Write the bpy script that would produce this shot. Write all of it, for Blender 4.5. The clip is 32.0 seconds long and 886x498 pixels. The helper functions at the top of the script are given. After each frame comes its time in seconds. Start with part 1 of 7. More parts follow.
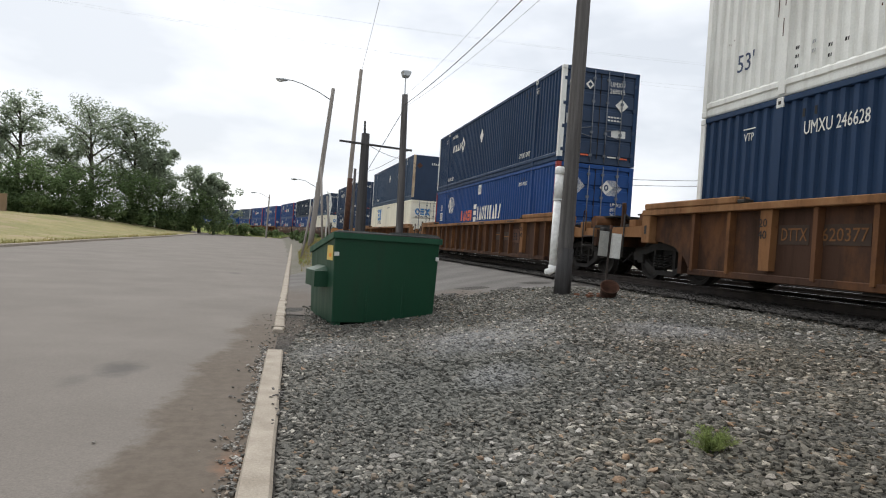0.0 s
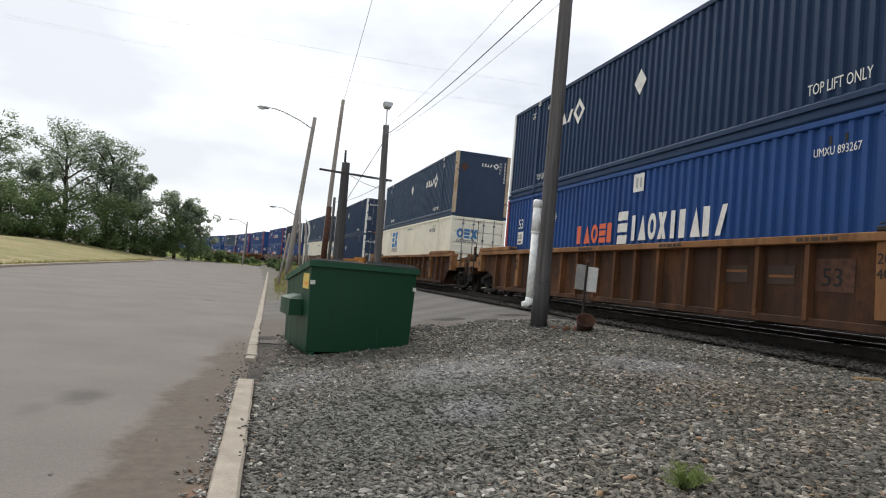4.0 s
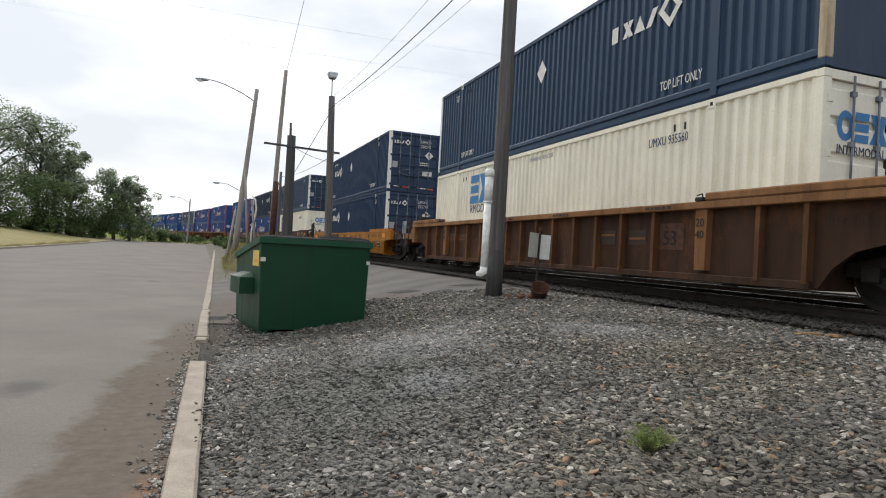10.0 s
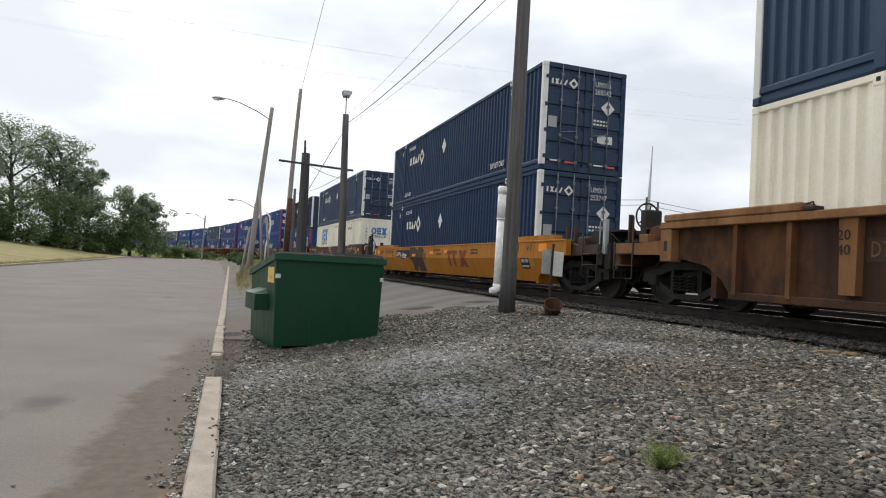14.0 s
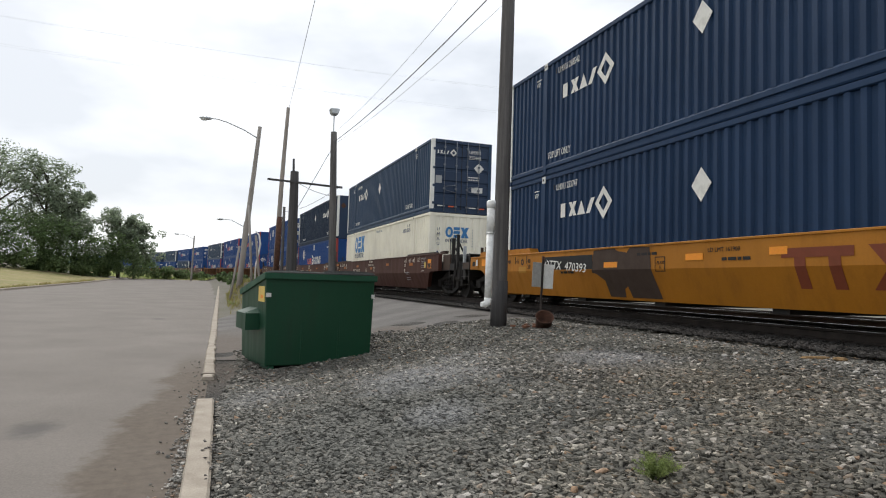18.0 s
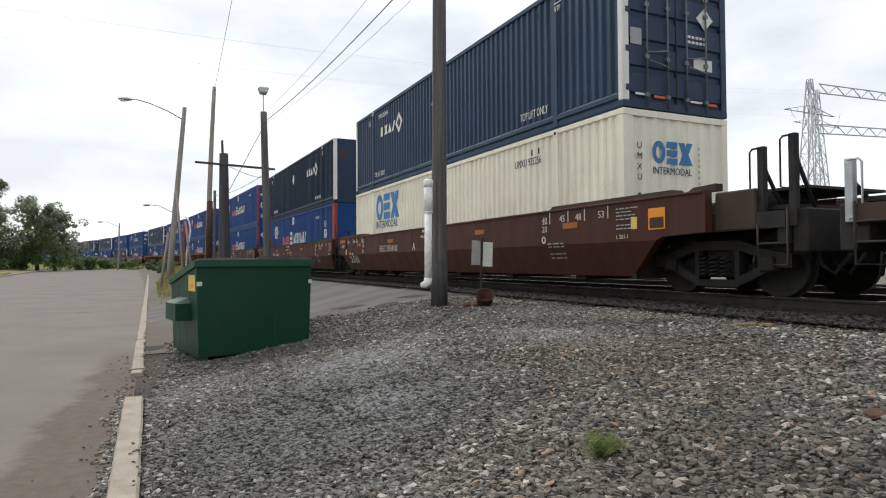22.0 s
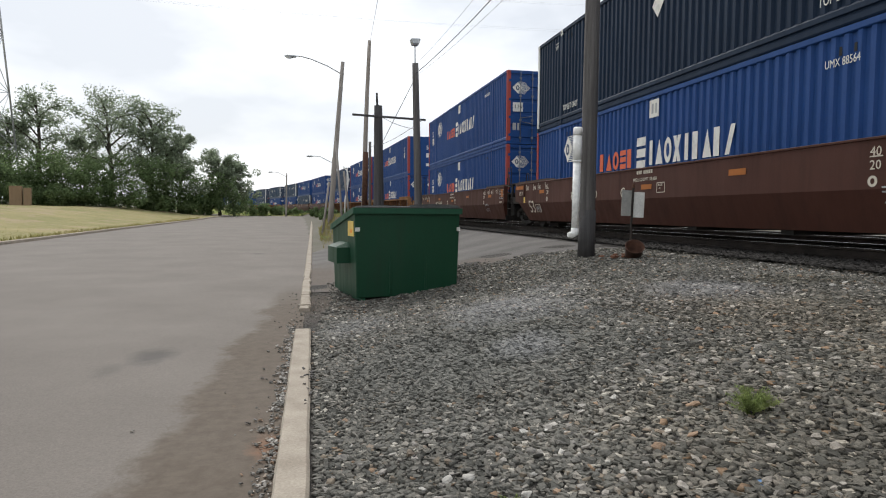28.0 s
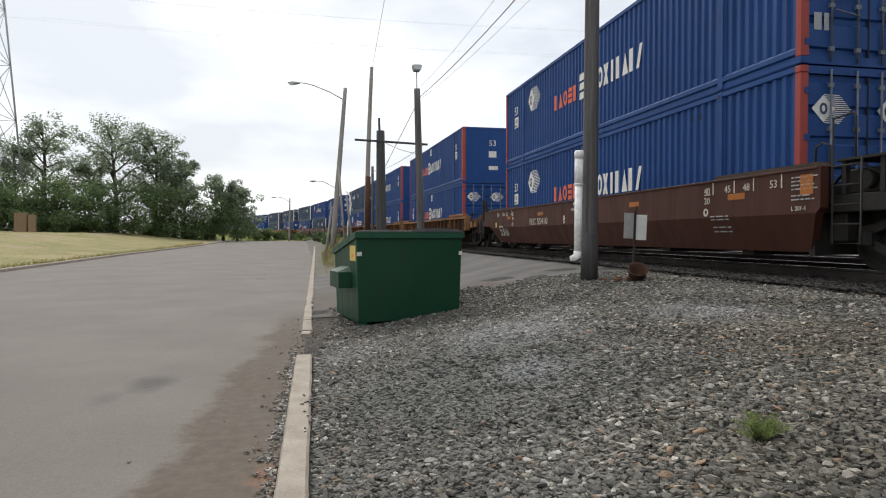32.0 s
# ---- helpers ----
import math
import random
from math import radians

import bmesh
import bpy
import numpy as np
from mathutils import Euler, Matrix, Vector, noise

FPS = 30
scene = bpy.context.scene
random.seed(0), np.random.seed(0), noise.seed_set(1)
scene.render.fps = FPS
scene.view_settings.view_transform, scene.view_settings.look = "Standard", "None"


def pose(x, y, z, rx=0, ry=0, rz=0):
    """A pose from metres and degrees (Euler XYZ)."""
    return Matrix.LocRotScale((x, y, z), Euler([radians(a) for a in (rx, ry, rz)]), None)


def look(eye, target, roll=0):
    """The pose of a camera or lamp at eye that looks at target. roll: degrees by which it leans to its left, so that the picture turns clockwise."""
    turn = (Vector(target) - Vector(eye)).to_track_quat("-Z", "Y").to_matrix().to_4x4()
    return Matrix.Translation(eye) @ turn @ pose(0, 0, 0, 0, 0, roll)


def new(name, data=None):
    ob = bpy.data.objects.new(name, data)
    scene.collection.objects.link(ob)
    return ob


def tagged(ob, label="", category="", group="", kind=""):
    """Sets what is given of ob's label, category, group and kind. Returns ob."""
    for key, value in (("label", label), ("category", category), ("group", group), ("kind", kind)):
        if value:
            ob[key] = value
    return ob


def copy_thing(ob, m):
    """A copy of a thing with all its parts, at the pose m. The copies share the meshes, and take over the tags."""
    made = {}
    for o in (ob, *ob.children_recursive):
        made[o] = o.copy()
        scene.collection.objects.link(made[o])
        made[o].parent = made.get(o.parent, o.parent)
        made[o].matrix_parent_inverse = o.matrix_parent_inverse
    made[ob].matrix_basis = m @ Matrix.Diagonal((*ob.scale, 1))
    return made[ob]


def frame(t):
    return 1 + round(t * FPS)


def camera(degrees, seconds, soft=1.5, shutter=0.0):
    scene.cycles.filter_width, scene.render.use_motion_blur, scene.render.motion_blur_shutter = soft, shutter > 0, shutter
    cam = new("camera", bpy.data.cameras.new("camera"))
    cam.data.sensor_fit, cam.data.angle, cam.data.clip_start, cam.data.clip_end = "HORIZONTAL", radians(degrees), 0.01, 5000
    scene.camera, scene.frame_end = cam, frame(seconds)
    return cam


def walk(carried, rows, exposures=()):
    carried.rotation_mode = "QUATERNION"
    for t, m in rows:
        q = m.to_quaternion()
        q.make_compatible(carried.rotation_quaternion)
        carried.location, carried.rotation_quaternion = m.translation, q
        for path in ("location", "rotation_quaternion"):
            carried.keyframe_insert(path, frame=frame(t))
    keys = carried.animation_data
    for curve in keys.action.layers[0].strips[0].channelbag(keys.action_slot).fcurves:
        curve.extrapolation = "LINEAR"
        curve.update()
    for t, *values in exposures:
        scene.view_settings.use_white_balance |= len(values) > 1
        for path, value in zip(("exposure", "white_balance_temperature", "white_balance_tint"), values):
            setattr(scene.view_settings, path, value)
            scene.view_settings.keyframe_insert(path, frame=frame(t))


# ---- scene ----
cam = camera(70.3, 32.0, soft=1.1)
PATH = [
    (0, (0.0, -0.002, 1.549), (0.508, 1.933, 1.537), 3.8),
    (0.5, (-0.005, 0.0, 1.565), (0.515, 1.931, 1.561), 3.9),
    (1, (-0.007, 0.008, 1.568), (0.505, 1.942, 1.59), 4.1),
    (1.5, (-0.018, -0.005, 1.568), (0.493, 1.928, 1.607), 4.0),
    (2, (-0.023, 0.011, 1.564), (0.511, 1.938, 1.594), 4.9),
    (2.5, (-0.03, 0.018, 1.559), (0.529, 1.938, 1.581), 5.6),
    (3, (-0.011, 0.031, 1.556), (0.53, 1.956, 1.595), 5.0),
    (3.5, (0.008, 0.035, 1.558), (0.536, 1.962, 1.638), 4.7),
    (4, (0.021, 0.02, 1.544), (0.587, 1.936, 1.635), 4.9),
    (4.5, (0.06, 0.002, 1.535), (0.657, 1.91, 1.54), 1.7),
    (6.5, (0.019, 0.087, 1.546), (0.7, 1.968, 1.549), 3.0),
    (7, (0.019, 0.093, 1.541), (0.697, 1.975, 1.527), 2.5),
    (7.5, (0.024, 0.106, 1.529), (0.726, 1.979, 1.524), 2.9),
    (8, (0.001, 0.1, 1.539), (0.734, 1.961, 1.559), 3.0),
    (8.5, (-0.018, 0.09, 1.544), (0.742, 1.94, 1.543), 2.8),
    (9, (-0.001, 0.111, 1.543), (0.76, 1.96, 1.513), 2.8),
    (9.5, (-0.003, 0.127, 1.546), (0.731, 1.987, 1.537), 3.2),
    (10, (0.005, 0.13, 1.543), (0.725, 1.996, 1.555), 3.0),
    (10.5, (0.003, 0.125, 1.545), (0.716, 1.994, 1.572), 3.2),
    (11, (0.012, 0.123, 1.552), (0.706, 1.998, 1.611), 3.0),
    (11.5, (0.006, 0.11, 1.553), (0.683, 1.991, 1.632), 3.6),
    (12, (-0.006, 0.093, 1.554), (0.656, 1.979, 1.632), 2.9),
    (12.5, (-0.015, 0.09, 1.556), (0.646, 1.977, 1.62), 3.5),
    (13, (-0.008, 0.096, 1.555), (0.654, 1.982, 1.612), 3.0),
    (13.5, (-0.028, 0.083, 1.55), (0.641, 1.967, 1.607), 3.0),
    (15.5, (-0.024, 0.072, 1.563), (0.686, 1.939, 1.66), 2.8),
    (16, (-0.028, 0.061, 1.564), (0.664, 1.934, 1.672), 2.4),
    (16.5, (-0.016, 0.068, 1.562), (0.683, 1.938, 1.673), 2.2),
    (17, (-0.022, 0.057, 1.561), (0.684, 1.924, 1.693), 2.4),
    (17.5, (-0.023, 0.045, 1.562), (0.686, 1.911, 1.684), 2.1),
    (18, (-0.031, 0.047, 1.56), (0.674, 1.915, 1.669), 1.7),
    (18.5, (-0.051, 0.035, 1.563), (0.639, 1.91, 1.651), 2.5),
    (19, (-0.038, 0.039, 1.56), (0.637, 1.921, 1.623), 2.2),
    (19.5, (-0.021, 0.067, 1.559), (0.653, 1.949, 1.626), 1.8),
    (20, (-0.039, 0.053, 1.563), (0.662, 1.925, 1.626), 1.6),
    (20.5, (-0.025, 0.072, 1.567), (0.709, 1.932, 1.614), 1.3),
    (21, (0.025, 0.144, 1.57), (0.787, 1.993, 1.625), 1.7),
    (21.5, (0.04, 0.176, 1.586), (0.889, 1.986, 1.627), 0.2),
    (22, (0.037, 0.186, 1.592), (0.921, 1.979, 1.636), -0.4),
    (22.5, (0.052, 0.187, 1.582), (0.911, 1.992, 1.627), 0.4),
    (23, (0.026, 0.136, 1.591), (0.841, 1.962, 1.643), 0.0),
    (23.5, (0.014, 0.103, 1.573), (0.729, 1.97, 1.539), 0.5),
    (24, (0.005, 0.075, 1.577), (0.695, 1.952, 1.525), 0.9),
    (24.5, (0.012, 0.114, 1.552), (0.661, 2.005, 1.527), 1.9),
    (25, (-0.006, 0.074, 1.57), (0.623, 1.972, 1.565), 1.1),
    (25.5, (-0.026, 0.048, 1.582), (0.557, 1.961, 1.567), 0.8),
    (27.5, (-0.01, 0.041, 1.583), (0.434, 1.988, 1.472), 0.5),
    (28, (0.002, 0.079, 1.573), (0.45, 2.025, 1.459), 0.4),
    (28.5, (0.004, 0.074, 1.561), (0.398, 2.032, 1.455), 0.8),
    (29, (0.011, 0.058, 1.56), (0.385, 2.022, 1.502), 0.7),
    (29.5, (0.009, 0.062, 1.562), (0.407, 2.022, 1.556), 1.0),
    (30, (0.031, 0.08, 1.567), (0.424, 2.041, 1.548), 0.5),
    (30.5, (0.022, 0.086, 1.568), (0.424, 2.045, 1.526), 0.9),
    (31, (0.019, 0.1, 1.571), (0.465, 2.049, 1.535), 1.3),
    (31.5, (0.03, 0.114, 1.568), (0.468, 2.065, 1.514), 1.1),
    (32, (0.026, 0.112, 1.578), (0.465, 2.063, 1.539), -0.0),
]
walk(cam, [(t, look(eye, target, roll)) for t, eye, target, roll in PATH])

# ---------------------------------------------------------------- light
world = bpy.data.worlds.new("sky")
scene.world = world
world.use_nodes = True
wt = world.node_tree
wt.nodes.clear()
w_out = wt.nodes.new("ShaderNodeOutputWorld")
w_bg = wt.nodes.new("ShaderNodeBackground")
w_sky = wt.nodes.new("ShaderNodeTexSky")
w_sky.sky_type = "NISHITA"
w_sky.sun_disc = False
w_sky.sun_elevation = radians(48)
w_sky.sun_rotation = radians(-12)
w_sky.dust_density = 3.0
w_gain = wt.nodes.new("ShaderNodeVectorMath")
w_gain.operation = "SCALE"
w_gain.inputs["Scale"].default_value = 0.10
wt.links.new(w_sky.outputs[0], w_gain.inputs[0])
w_co = wt.nodes.new("ShaderNodeTexCoord")
w_map = wt.nodes.new("ShaderNodeMapping")
w_map.inputs["Scale"].default_value = (1.0, 1.0, 2.6)
w_map.inputs["Location"].default_value = (0.55, 0.30, 0.20)
wt.links.new(w_co.outputs["Generated"], w_map.inputs[0])
w_noise = wt.nodes.new("ShaderNodeTexNoise")
w_noise.inputs["Scale"].default_value = 2.3
w_noise.inputs["Detail"].default_value = 5.0
w_noise.inputs["Roughness"].default_value = 0.5
wt.links.new(w_map.outputs[0], w_noise.inputs["Vector"])
w_ramp = wt.nodes.new("ShaderNodeValToRGB")
w_ramp.color_ramp.elements[0].position = 0.40
w_ramp.color_ramp.elements[0].color = (0.68, 0.72, 0.775, 1)
w_ramp.color_ramp.elements[1].position = 0.60
w_ramp.color_ramp.elements[1].color = (0.985, 1.01, 1.045, 1)
wt.links.new(w_noise.outputs["Fac"], w_ramp.inputs[0])
w_mix = wt.nodes.new("ShaderNodeMixRGB")
w_mix.inputs[0].default_value = 0.88
wt.links.new(w_gain.outputs[0], w_mix.inputs[1])
wt.links.new(w_ramp.outputs[0], w_mix.inputs[2])
w_dot = wt.nodes.new("ShaderNodeVectorMath")
w_dot.operation = "DOT_PRODUCT"
w_dot.inputs[1].default_value = tuple(Vector((-4, 40, 26)).normalized())
wt.links.new(w_co.outputs["Generated"], w_dot.inputs[0])
w_glow = wt.nodes.new("ShaderNodeMapRange")
w_glow.interpolation_type = "SMOOTHSTEP"
w_glow.inputs["From Min"].default_value = 0.55
w_glow.inputs["From Max"].default_value = 1.0
w_glow.inputs["To Min"].default_value = 1.05
w_glow.inputs["To Max"].default_value = 1.12
wt.links.new(w_dot.outputs["Value"], w_glow.inputs["Value"])
w_lit = wt.nodes.new("ShaderNodeVectorMath")
w_lit.operation = "SCALE"
wt.links.new(w_mix.outputs[0], w_lit.inputs[0])
wt.links.new(w_glow.outputs[0], w_lit.inputs["Scale"])
wt.links.new(w_lit.outputs[0], w_bg.inputs[0])
w_bg.inputs[1].default_value = 1.09
wt.links.new(w_bg.outputs[0], w_out.inputs[0])

sun = new("sun", bpy.data.lights.new("sun", "SUN"))
sun.data.energy = 1.8
sun.data.angle = radians(25)
sun.data.color = (1.0, 0.97, 0.92)
sun.matrix_world = look((-8, 40, 45), (0, 0, 0))

# ---------------------------------------------------------------- materials


def nodes_of(name):
    m = bpy.data.materials.new(name)
    m.use_nodes = True
    t = m.node_tree
    return m, t, t.nodes["Principled BSDF"]


def noise_node(t, co, scale, detail=4.0, rough=0.55, stretch=None):
    n = t.nodes.new("ShaderNodeTexNoise")
    n.inputs["Scale"].default_value = scale
    n.inputs["Detail"].default_value = detail
    n.inputs["Roughness"].default_value = rough
    if stretch:
        mp = t.nodes.new("ShaderNodeMapping")
        mp.inputs["Scale"].default_value = stretch
        t.links.new(co, mp.inputs[0])
        co = mp.outputs[0]
    t.links.new(co, n.inputs["Vector"])
    return n.outputs["Fac"]


def ramp_node(t, fac, lo, hi, a=0.0, b=1.0):
    r = t.nodes.new("ShaderNodeMapRange")
    r.inputs["From Min"].default_value = lo
    r.inputs["From Max"].default_value = hi
    r.inputs["To Min"].default_value = a
    r.inputs["To Max"].default_value = b
    t.links.new(fac, r.inputs["Value"])
    return r.outputs[0]


def mix_node(t, fac, a, b, blend="MIX"):
    m = t.nodes.new("ShaderNodeMixRGB")
    m.blend_type = blend
    for sock, v in ((m.inputs[0], fac), (m.inputs[1], a), (m.inputs[2], b)):
        if isinstance(v, (int, float)):
            sock.default_value = v
        elif isinstance(v, tuple):
            sock.default_value = (*v[:3], 1)
        else:
            t.links.new(v, sock)
    return m.outputs[0]


def bump_node(t, bsdf, height, strength, dist):
    b = t.nodes.new("ShaderNodeBump")
    b.inputs["Strength"].default_value = strength
    b.inputs["Distance"].default_value = dist
    t.links.new(height, b.inputs["Height"])
    t.links.new(b.outputs[0], bsdf.inputs["Normal"])


def surface(name, col, col2, scale=3.0, fine=40.0, rough=0.8, metal=0.0, bump=0.3, dist=0.01, stretch=None, spots=None, spot_at=0.66, island=0.0, obj_random=0.0, lo=0.35, hi=0.65, spot_scale=2.0):
    """Two tones by a large noise, darker and lighter grain by a fine one, spots of a third colour."""
    m, t, b = nodes_of(name)
    co = t.nodes.new("ShaderNodeTexCoord").outputs["Object"]
    big = noise_node(t, co, scale, 5, 0.6, stretch)
    grain = noise_node(t, co, fine, 3, 0.6, stretch)
    c = mix_node(t, ramp_node(t, big, lo, hi), col, col2)
    c = mix_node(t, 1.0, c, ramp_node(t, grain, 0.25, 0.75, 0.8, 1.2), "MULTIPLY")
    if spots:
        sp = noise_node(t, co, spot_scale, 6, 0.7, stretch)
        c = mix_node(t, ramp_node(t, sp, spot_at, spot_at + 0.06), c, spots)
    if island:
        g = t.nodes.new("ShaderNodeNewGeometry").outputs["Random Per Island"]
        c = mix_node(t, 1.0, c, ramp_node(t, g, 0, 1, 1 - island, 1 + island), "MULTIPLY")
    if obj_random:
        g = t.nodes.new("ShaderNodeObjectInfo").outputs["Random"]
        c = mix_node(t, 1.0, c, ramp_node(t, g, 0, 1, 1 - obj_random, 1 + obj_random), "MULTIPLY")
    t.links.new(c, b.inputs["Base Color"])
    t.links.new(ramp_node(t, big, 0.3, 0.7, rough - 0.08, min(1, rough + 0.08)), b.inputs["Roughness"])
    b.inputs["Metallic"].default_value = metal
    b.inputs["Specular IOR Level"].default_value = 0.4
    if bump:
        bump_node(t, b, grain, bump, dist)
    return m


def painted(name, col, dirt=(0.10, 0.08, 0.06), dirty=0.35, rough=0.5, rust=0.0, patchy=None, gloss=0.4):
    """Weathered paint: vertical streaks of dirt, faint fading, rust flecks."""
    m, t, b = nodes_of(name)
    co = t.nodes.new("ShaderNodeTexCoord").outputs["Object"]
    streak = noise_node(t, co, 4.0, 5, 0.65, (1.0, 1.0, 0.12))
    fade = noise_node(t, co, 0.6, 4, 0.6)
    fine = noise_node(t, co, 30.0, 3, 0.6)
    pale = tuple(min(1, c * 1.2 + 0.002) for c in col)
    c = mix_node(t, ramp_node(t, fade, 0.35, 0.7), col, pale)
    c = mix_node(t, ramp_node(t, streak, 0.48, 0.8, 0.0, dirty), c, dirt)
    c = mix_node(t, 1.0, c, ramp_node(t, fine, 0.25, 0.75, 0.94, 1.06), "MULTIPLY")
    if patchy:
        c = mix_node(t, ramp_node(t, noise_node(t, co, 0.9, 7, 0.7, (1.0, 1.0, 0.6)), 0.50, 0.66, 0, 0.8), c, patchy)
    if rust:
        sp = noise_node(t, co, 2.2, 8, 0.75)
        c = mix_node(t, ramp_node(t, sp, 0.70 - rust * 0.2, 0.76 - rust * 0.2, 0, 0.85), c, (0.13, 0.045, 0.018))
    t.links.new(c, b.inputs["Base Color"])
    t.links.new(ramp_node(t, streak, 0.3, 0.8, rough, min(1, rough + 0.25)), b.inputs["Roughness"])
    b.inputs["Specular IOR Level"].default_value = gloss
    bump_node(t, b, fine, 0.06, 0.002)
    return m


NAVY = painted("navy_paint", (0.0056, 0.0185, 0.043), (0.012, 0.018, 0.029), 0.35, 0.46, 0.01, None, 0.20)
# SLATE is navy lifted towards grey, with glare and haze put into its colour.
SLATE = painted("hazed_navy_paint", (0.0135, 0.041, 0.087), (0.032, 0.048, 0.070), 0.35, 0.42, 0.01, None, 0.35)
NAVY_MID = painted("mid_navy_paint", (0.0093, 0.0315, 0.079), (0.018, 0.030, 0.051), 0.35, 0.46, 0.01, None, 0.22)
NAVY_END = painted("navy_door_paint", (0.015, 0.034, 0.074), (0.030, 0.034, 0.042), 0.3, 0.5)
BLUE = painted("blue_paint", (0.0065, 0.050, 0.190), (0.012, 0.038, 0.105), 0.45, 0.48, 0.03, None, 0.3)
CREAM = painted("cream_paint", (0.80, 0.76, 0.63), (0.42, 0.34, 0.24), 0.25, 0.42, 0.03)
WHITE = painted("white_paint", (0.72, 0.72, 0.68), (0.25, 0.2, 0.15), 0.35, 0.5, 0.10)
TAN = painted("tan_paint", (0.50, 0.40, 0.27), (0.16, 0.085, 0.045), 0.9, 0.6, 0.75, (0.26, 0.15, 0.085))
RED = painted("red_orange_paint", (0.31, 0.046, 0.034), (0.1, 0.05, 0.03), 0.3, 0.5)
BROWN = painted("oxide_brown_paint", (0.055, 0.028, 0.0175), (0.022, 0.015, 0.011), 0.9, 0.75, 0.20, (0.150, 0.064, 0.026), 0.2)
BROWN_LIGHT = painted("faded_orange_brown_paint", (0.21, 0.100, 0.042), (0.06, 0.034, 0.022), 0.9, 0.75, 0.30, (0.33, 0.18, 0.085), 0.2)
BROWN_RIB = painted("brown_rib_paint", (0.108, 0.049, 0.023), (0.05, 0.028, 0.016), 0.8, 0.75, 0.10, (0.23, 0.105, 0.04), 0.2)
YELLOW = painted("yellow_ochre_paint", (0.36, 0.138, 0.008), (0.12, 0.052, 0.014), 0.4, 0.5, 0.03, None, 0.3)
YELLOW_LIGHT = painted("orange_yellow_patch_paint", (0.40, 0.19, 0.02), (0.2, 0.12, 0.05), 0.2, 0.55)
MAROON = painted("maroon_paint", (0.062, 0.0220, 0.0142), (0.034, 0.018, 0.013), 0.6, 0.55, 0.02, None, 0.25)
DARK_BROWN = painted("dark_brown_patch_paint", (0.05, 0.03, 0.02), (0.04, 0.03, 0.025), 0.3, 0.7)
BLACK = surface("black_grimy_steel", (0.013, 0.012, 0.011), (0.036, 0.031, 0.027), 3, 30, 0.8, 0.0, 0.3, 0.004)
RAILTOP = surface("polished_rail_steel", (0.60, 0.58, 0.56), (0.42, 0.40, 0.39), 2, 40, 0.22, 1.0, 0.05, 0.002)
ROD = surface("grey_lock_rod_steel", (0.20, 0.22, 0.25), (0.12, 0.13, 0.15), 4, 40, 0.5, 0.3, 0.1, 0.002)
RAILSIDE = surface("dark_rail_steel", (0.050, 0.038, 0.032), (0.030, 0.025, 0.022), 4, 50, 0.85, 0.0, 0.3, 0.003)
WOOD_PALE = surface("pale_pole_wood", (0.36, 0.33, 0.30), (0.26, 0.235, 0.21), 5, 60, 0.9, 0, 0.6, 0.008, (3, 3, 0.12))
RUST = surface("rust", (0.115, 0.052, 0.032), (0.062, 0.032, 0.022), 8, 60, 0.9, 0.0, 0.6, 0.006)
MARK_WHITE = painted("marking_white", (0.70, 0.69, 0.64), (0.26, 0.24, 0.21), 0.6, 0.6)
MARK_BLUE = painted("marking_blue", (0.045, 0.19, 0.42), (0.2, 0.2, 0.2), 0.15, 0.55)
MARK_NAVY = painted("marking_navy", (0.04, 0.06, 0.12), (0.2, 0.2, 0.2), 0.1, 0.6)
MARK_ORANGE = painted("marking_orange", (0.62, 0.12, 0.05), (0.2, 0.1, 0.1), 0.2, 0.55)
MARK_BLACK = painted("marking_black", (0.015, 0.015, 0.015), (0.05, 0.04, 0.03), 0.2, 0.7)
MARK_AMBER = painted("marking_amber", (0.80, 0.28, 0.02), (0.2, 0.12, 0.05), 0.1, 0.4)
AMBER_DIM = painted("dull_amber_reflector", (0.36, 0.115, 0.016), (0.12, 0.06, 0.03), 0.4, 0.5)
# Maroon cars' white stencils, coloured cream-dull for the shade they lie in.
MARK_WHITE_SHADED = painted("marking_white_shaded", (0.58, 0.53, 0.44), (0.25, 0.2, 0.15), 0.35, 0.6)
LOGO_RED = painted("faded_red_logo_paint", (0.17, 0.036, 0.012), (0.12, 0.05, 0.02), 0.4, 0.6)
MARK_GREY = painted("marking_grey", (0.35, 0.36, 0.36), (0.2, 0.2, 0.2), 0.1, 0.6)
GREEN = painted("green_dumpster_paint", (0.0042, 0.047, 0.021), (0.02, 0.035, 0.02), 0.4, 0.38)
GREEN_DARK = painted("green_rim_paint", (0.012, 0.070, 0.036), (0.02, 0.03, 0.02), 0.4, 0.4)
LID = surface("black_plastic_lid", (0.055, 0.058, 0.057), (0.11, 0.112, 0.108), 3, 50, 0.6, 0, 0.2, 0.004)
WOOD = surface("weathered_pole_wood", (0.150, 0.140, 0.135), (0.085, 0.079, 0.076), 5, 60, 0.9, 0, 0.7, 0.008, (3, 3, 0.12))
WOOD_DARK = surface("creosoted_pole_wood", (0.085, 0.082, 0.082), (0.055, 0.052, 0.052), 5, 60, 0.9, 0, 0.7, 0.008, (3, 3, 0.12))
WOOD_BROWN = surface("brown_post_wood", (0.36, 0.32, 0.28), (0.25, 0.22, 0.19), 5, 60, 0.9, 0, 0.6, 0.008, (3, 3, 0.12))
GALV = surface("galvanised_steel", (0.50, 0.52, 0.53), (0.38, 0.40, 0.41), 4, 50, 0.5, 0.5, 0.1, 0.003)
PVC = surface("white_plastic", (0.90, 0.90, 0.87), (0.84, 0.84, 0.80), 2, 12, 0.45, 0, 0.01, 0.001)
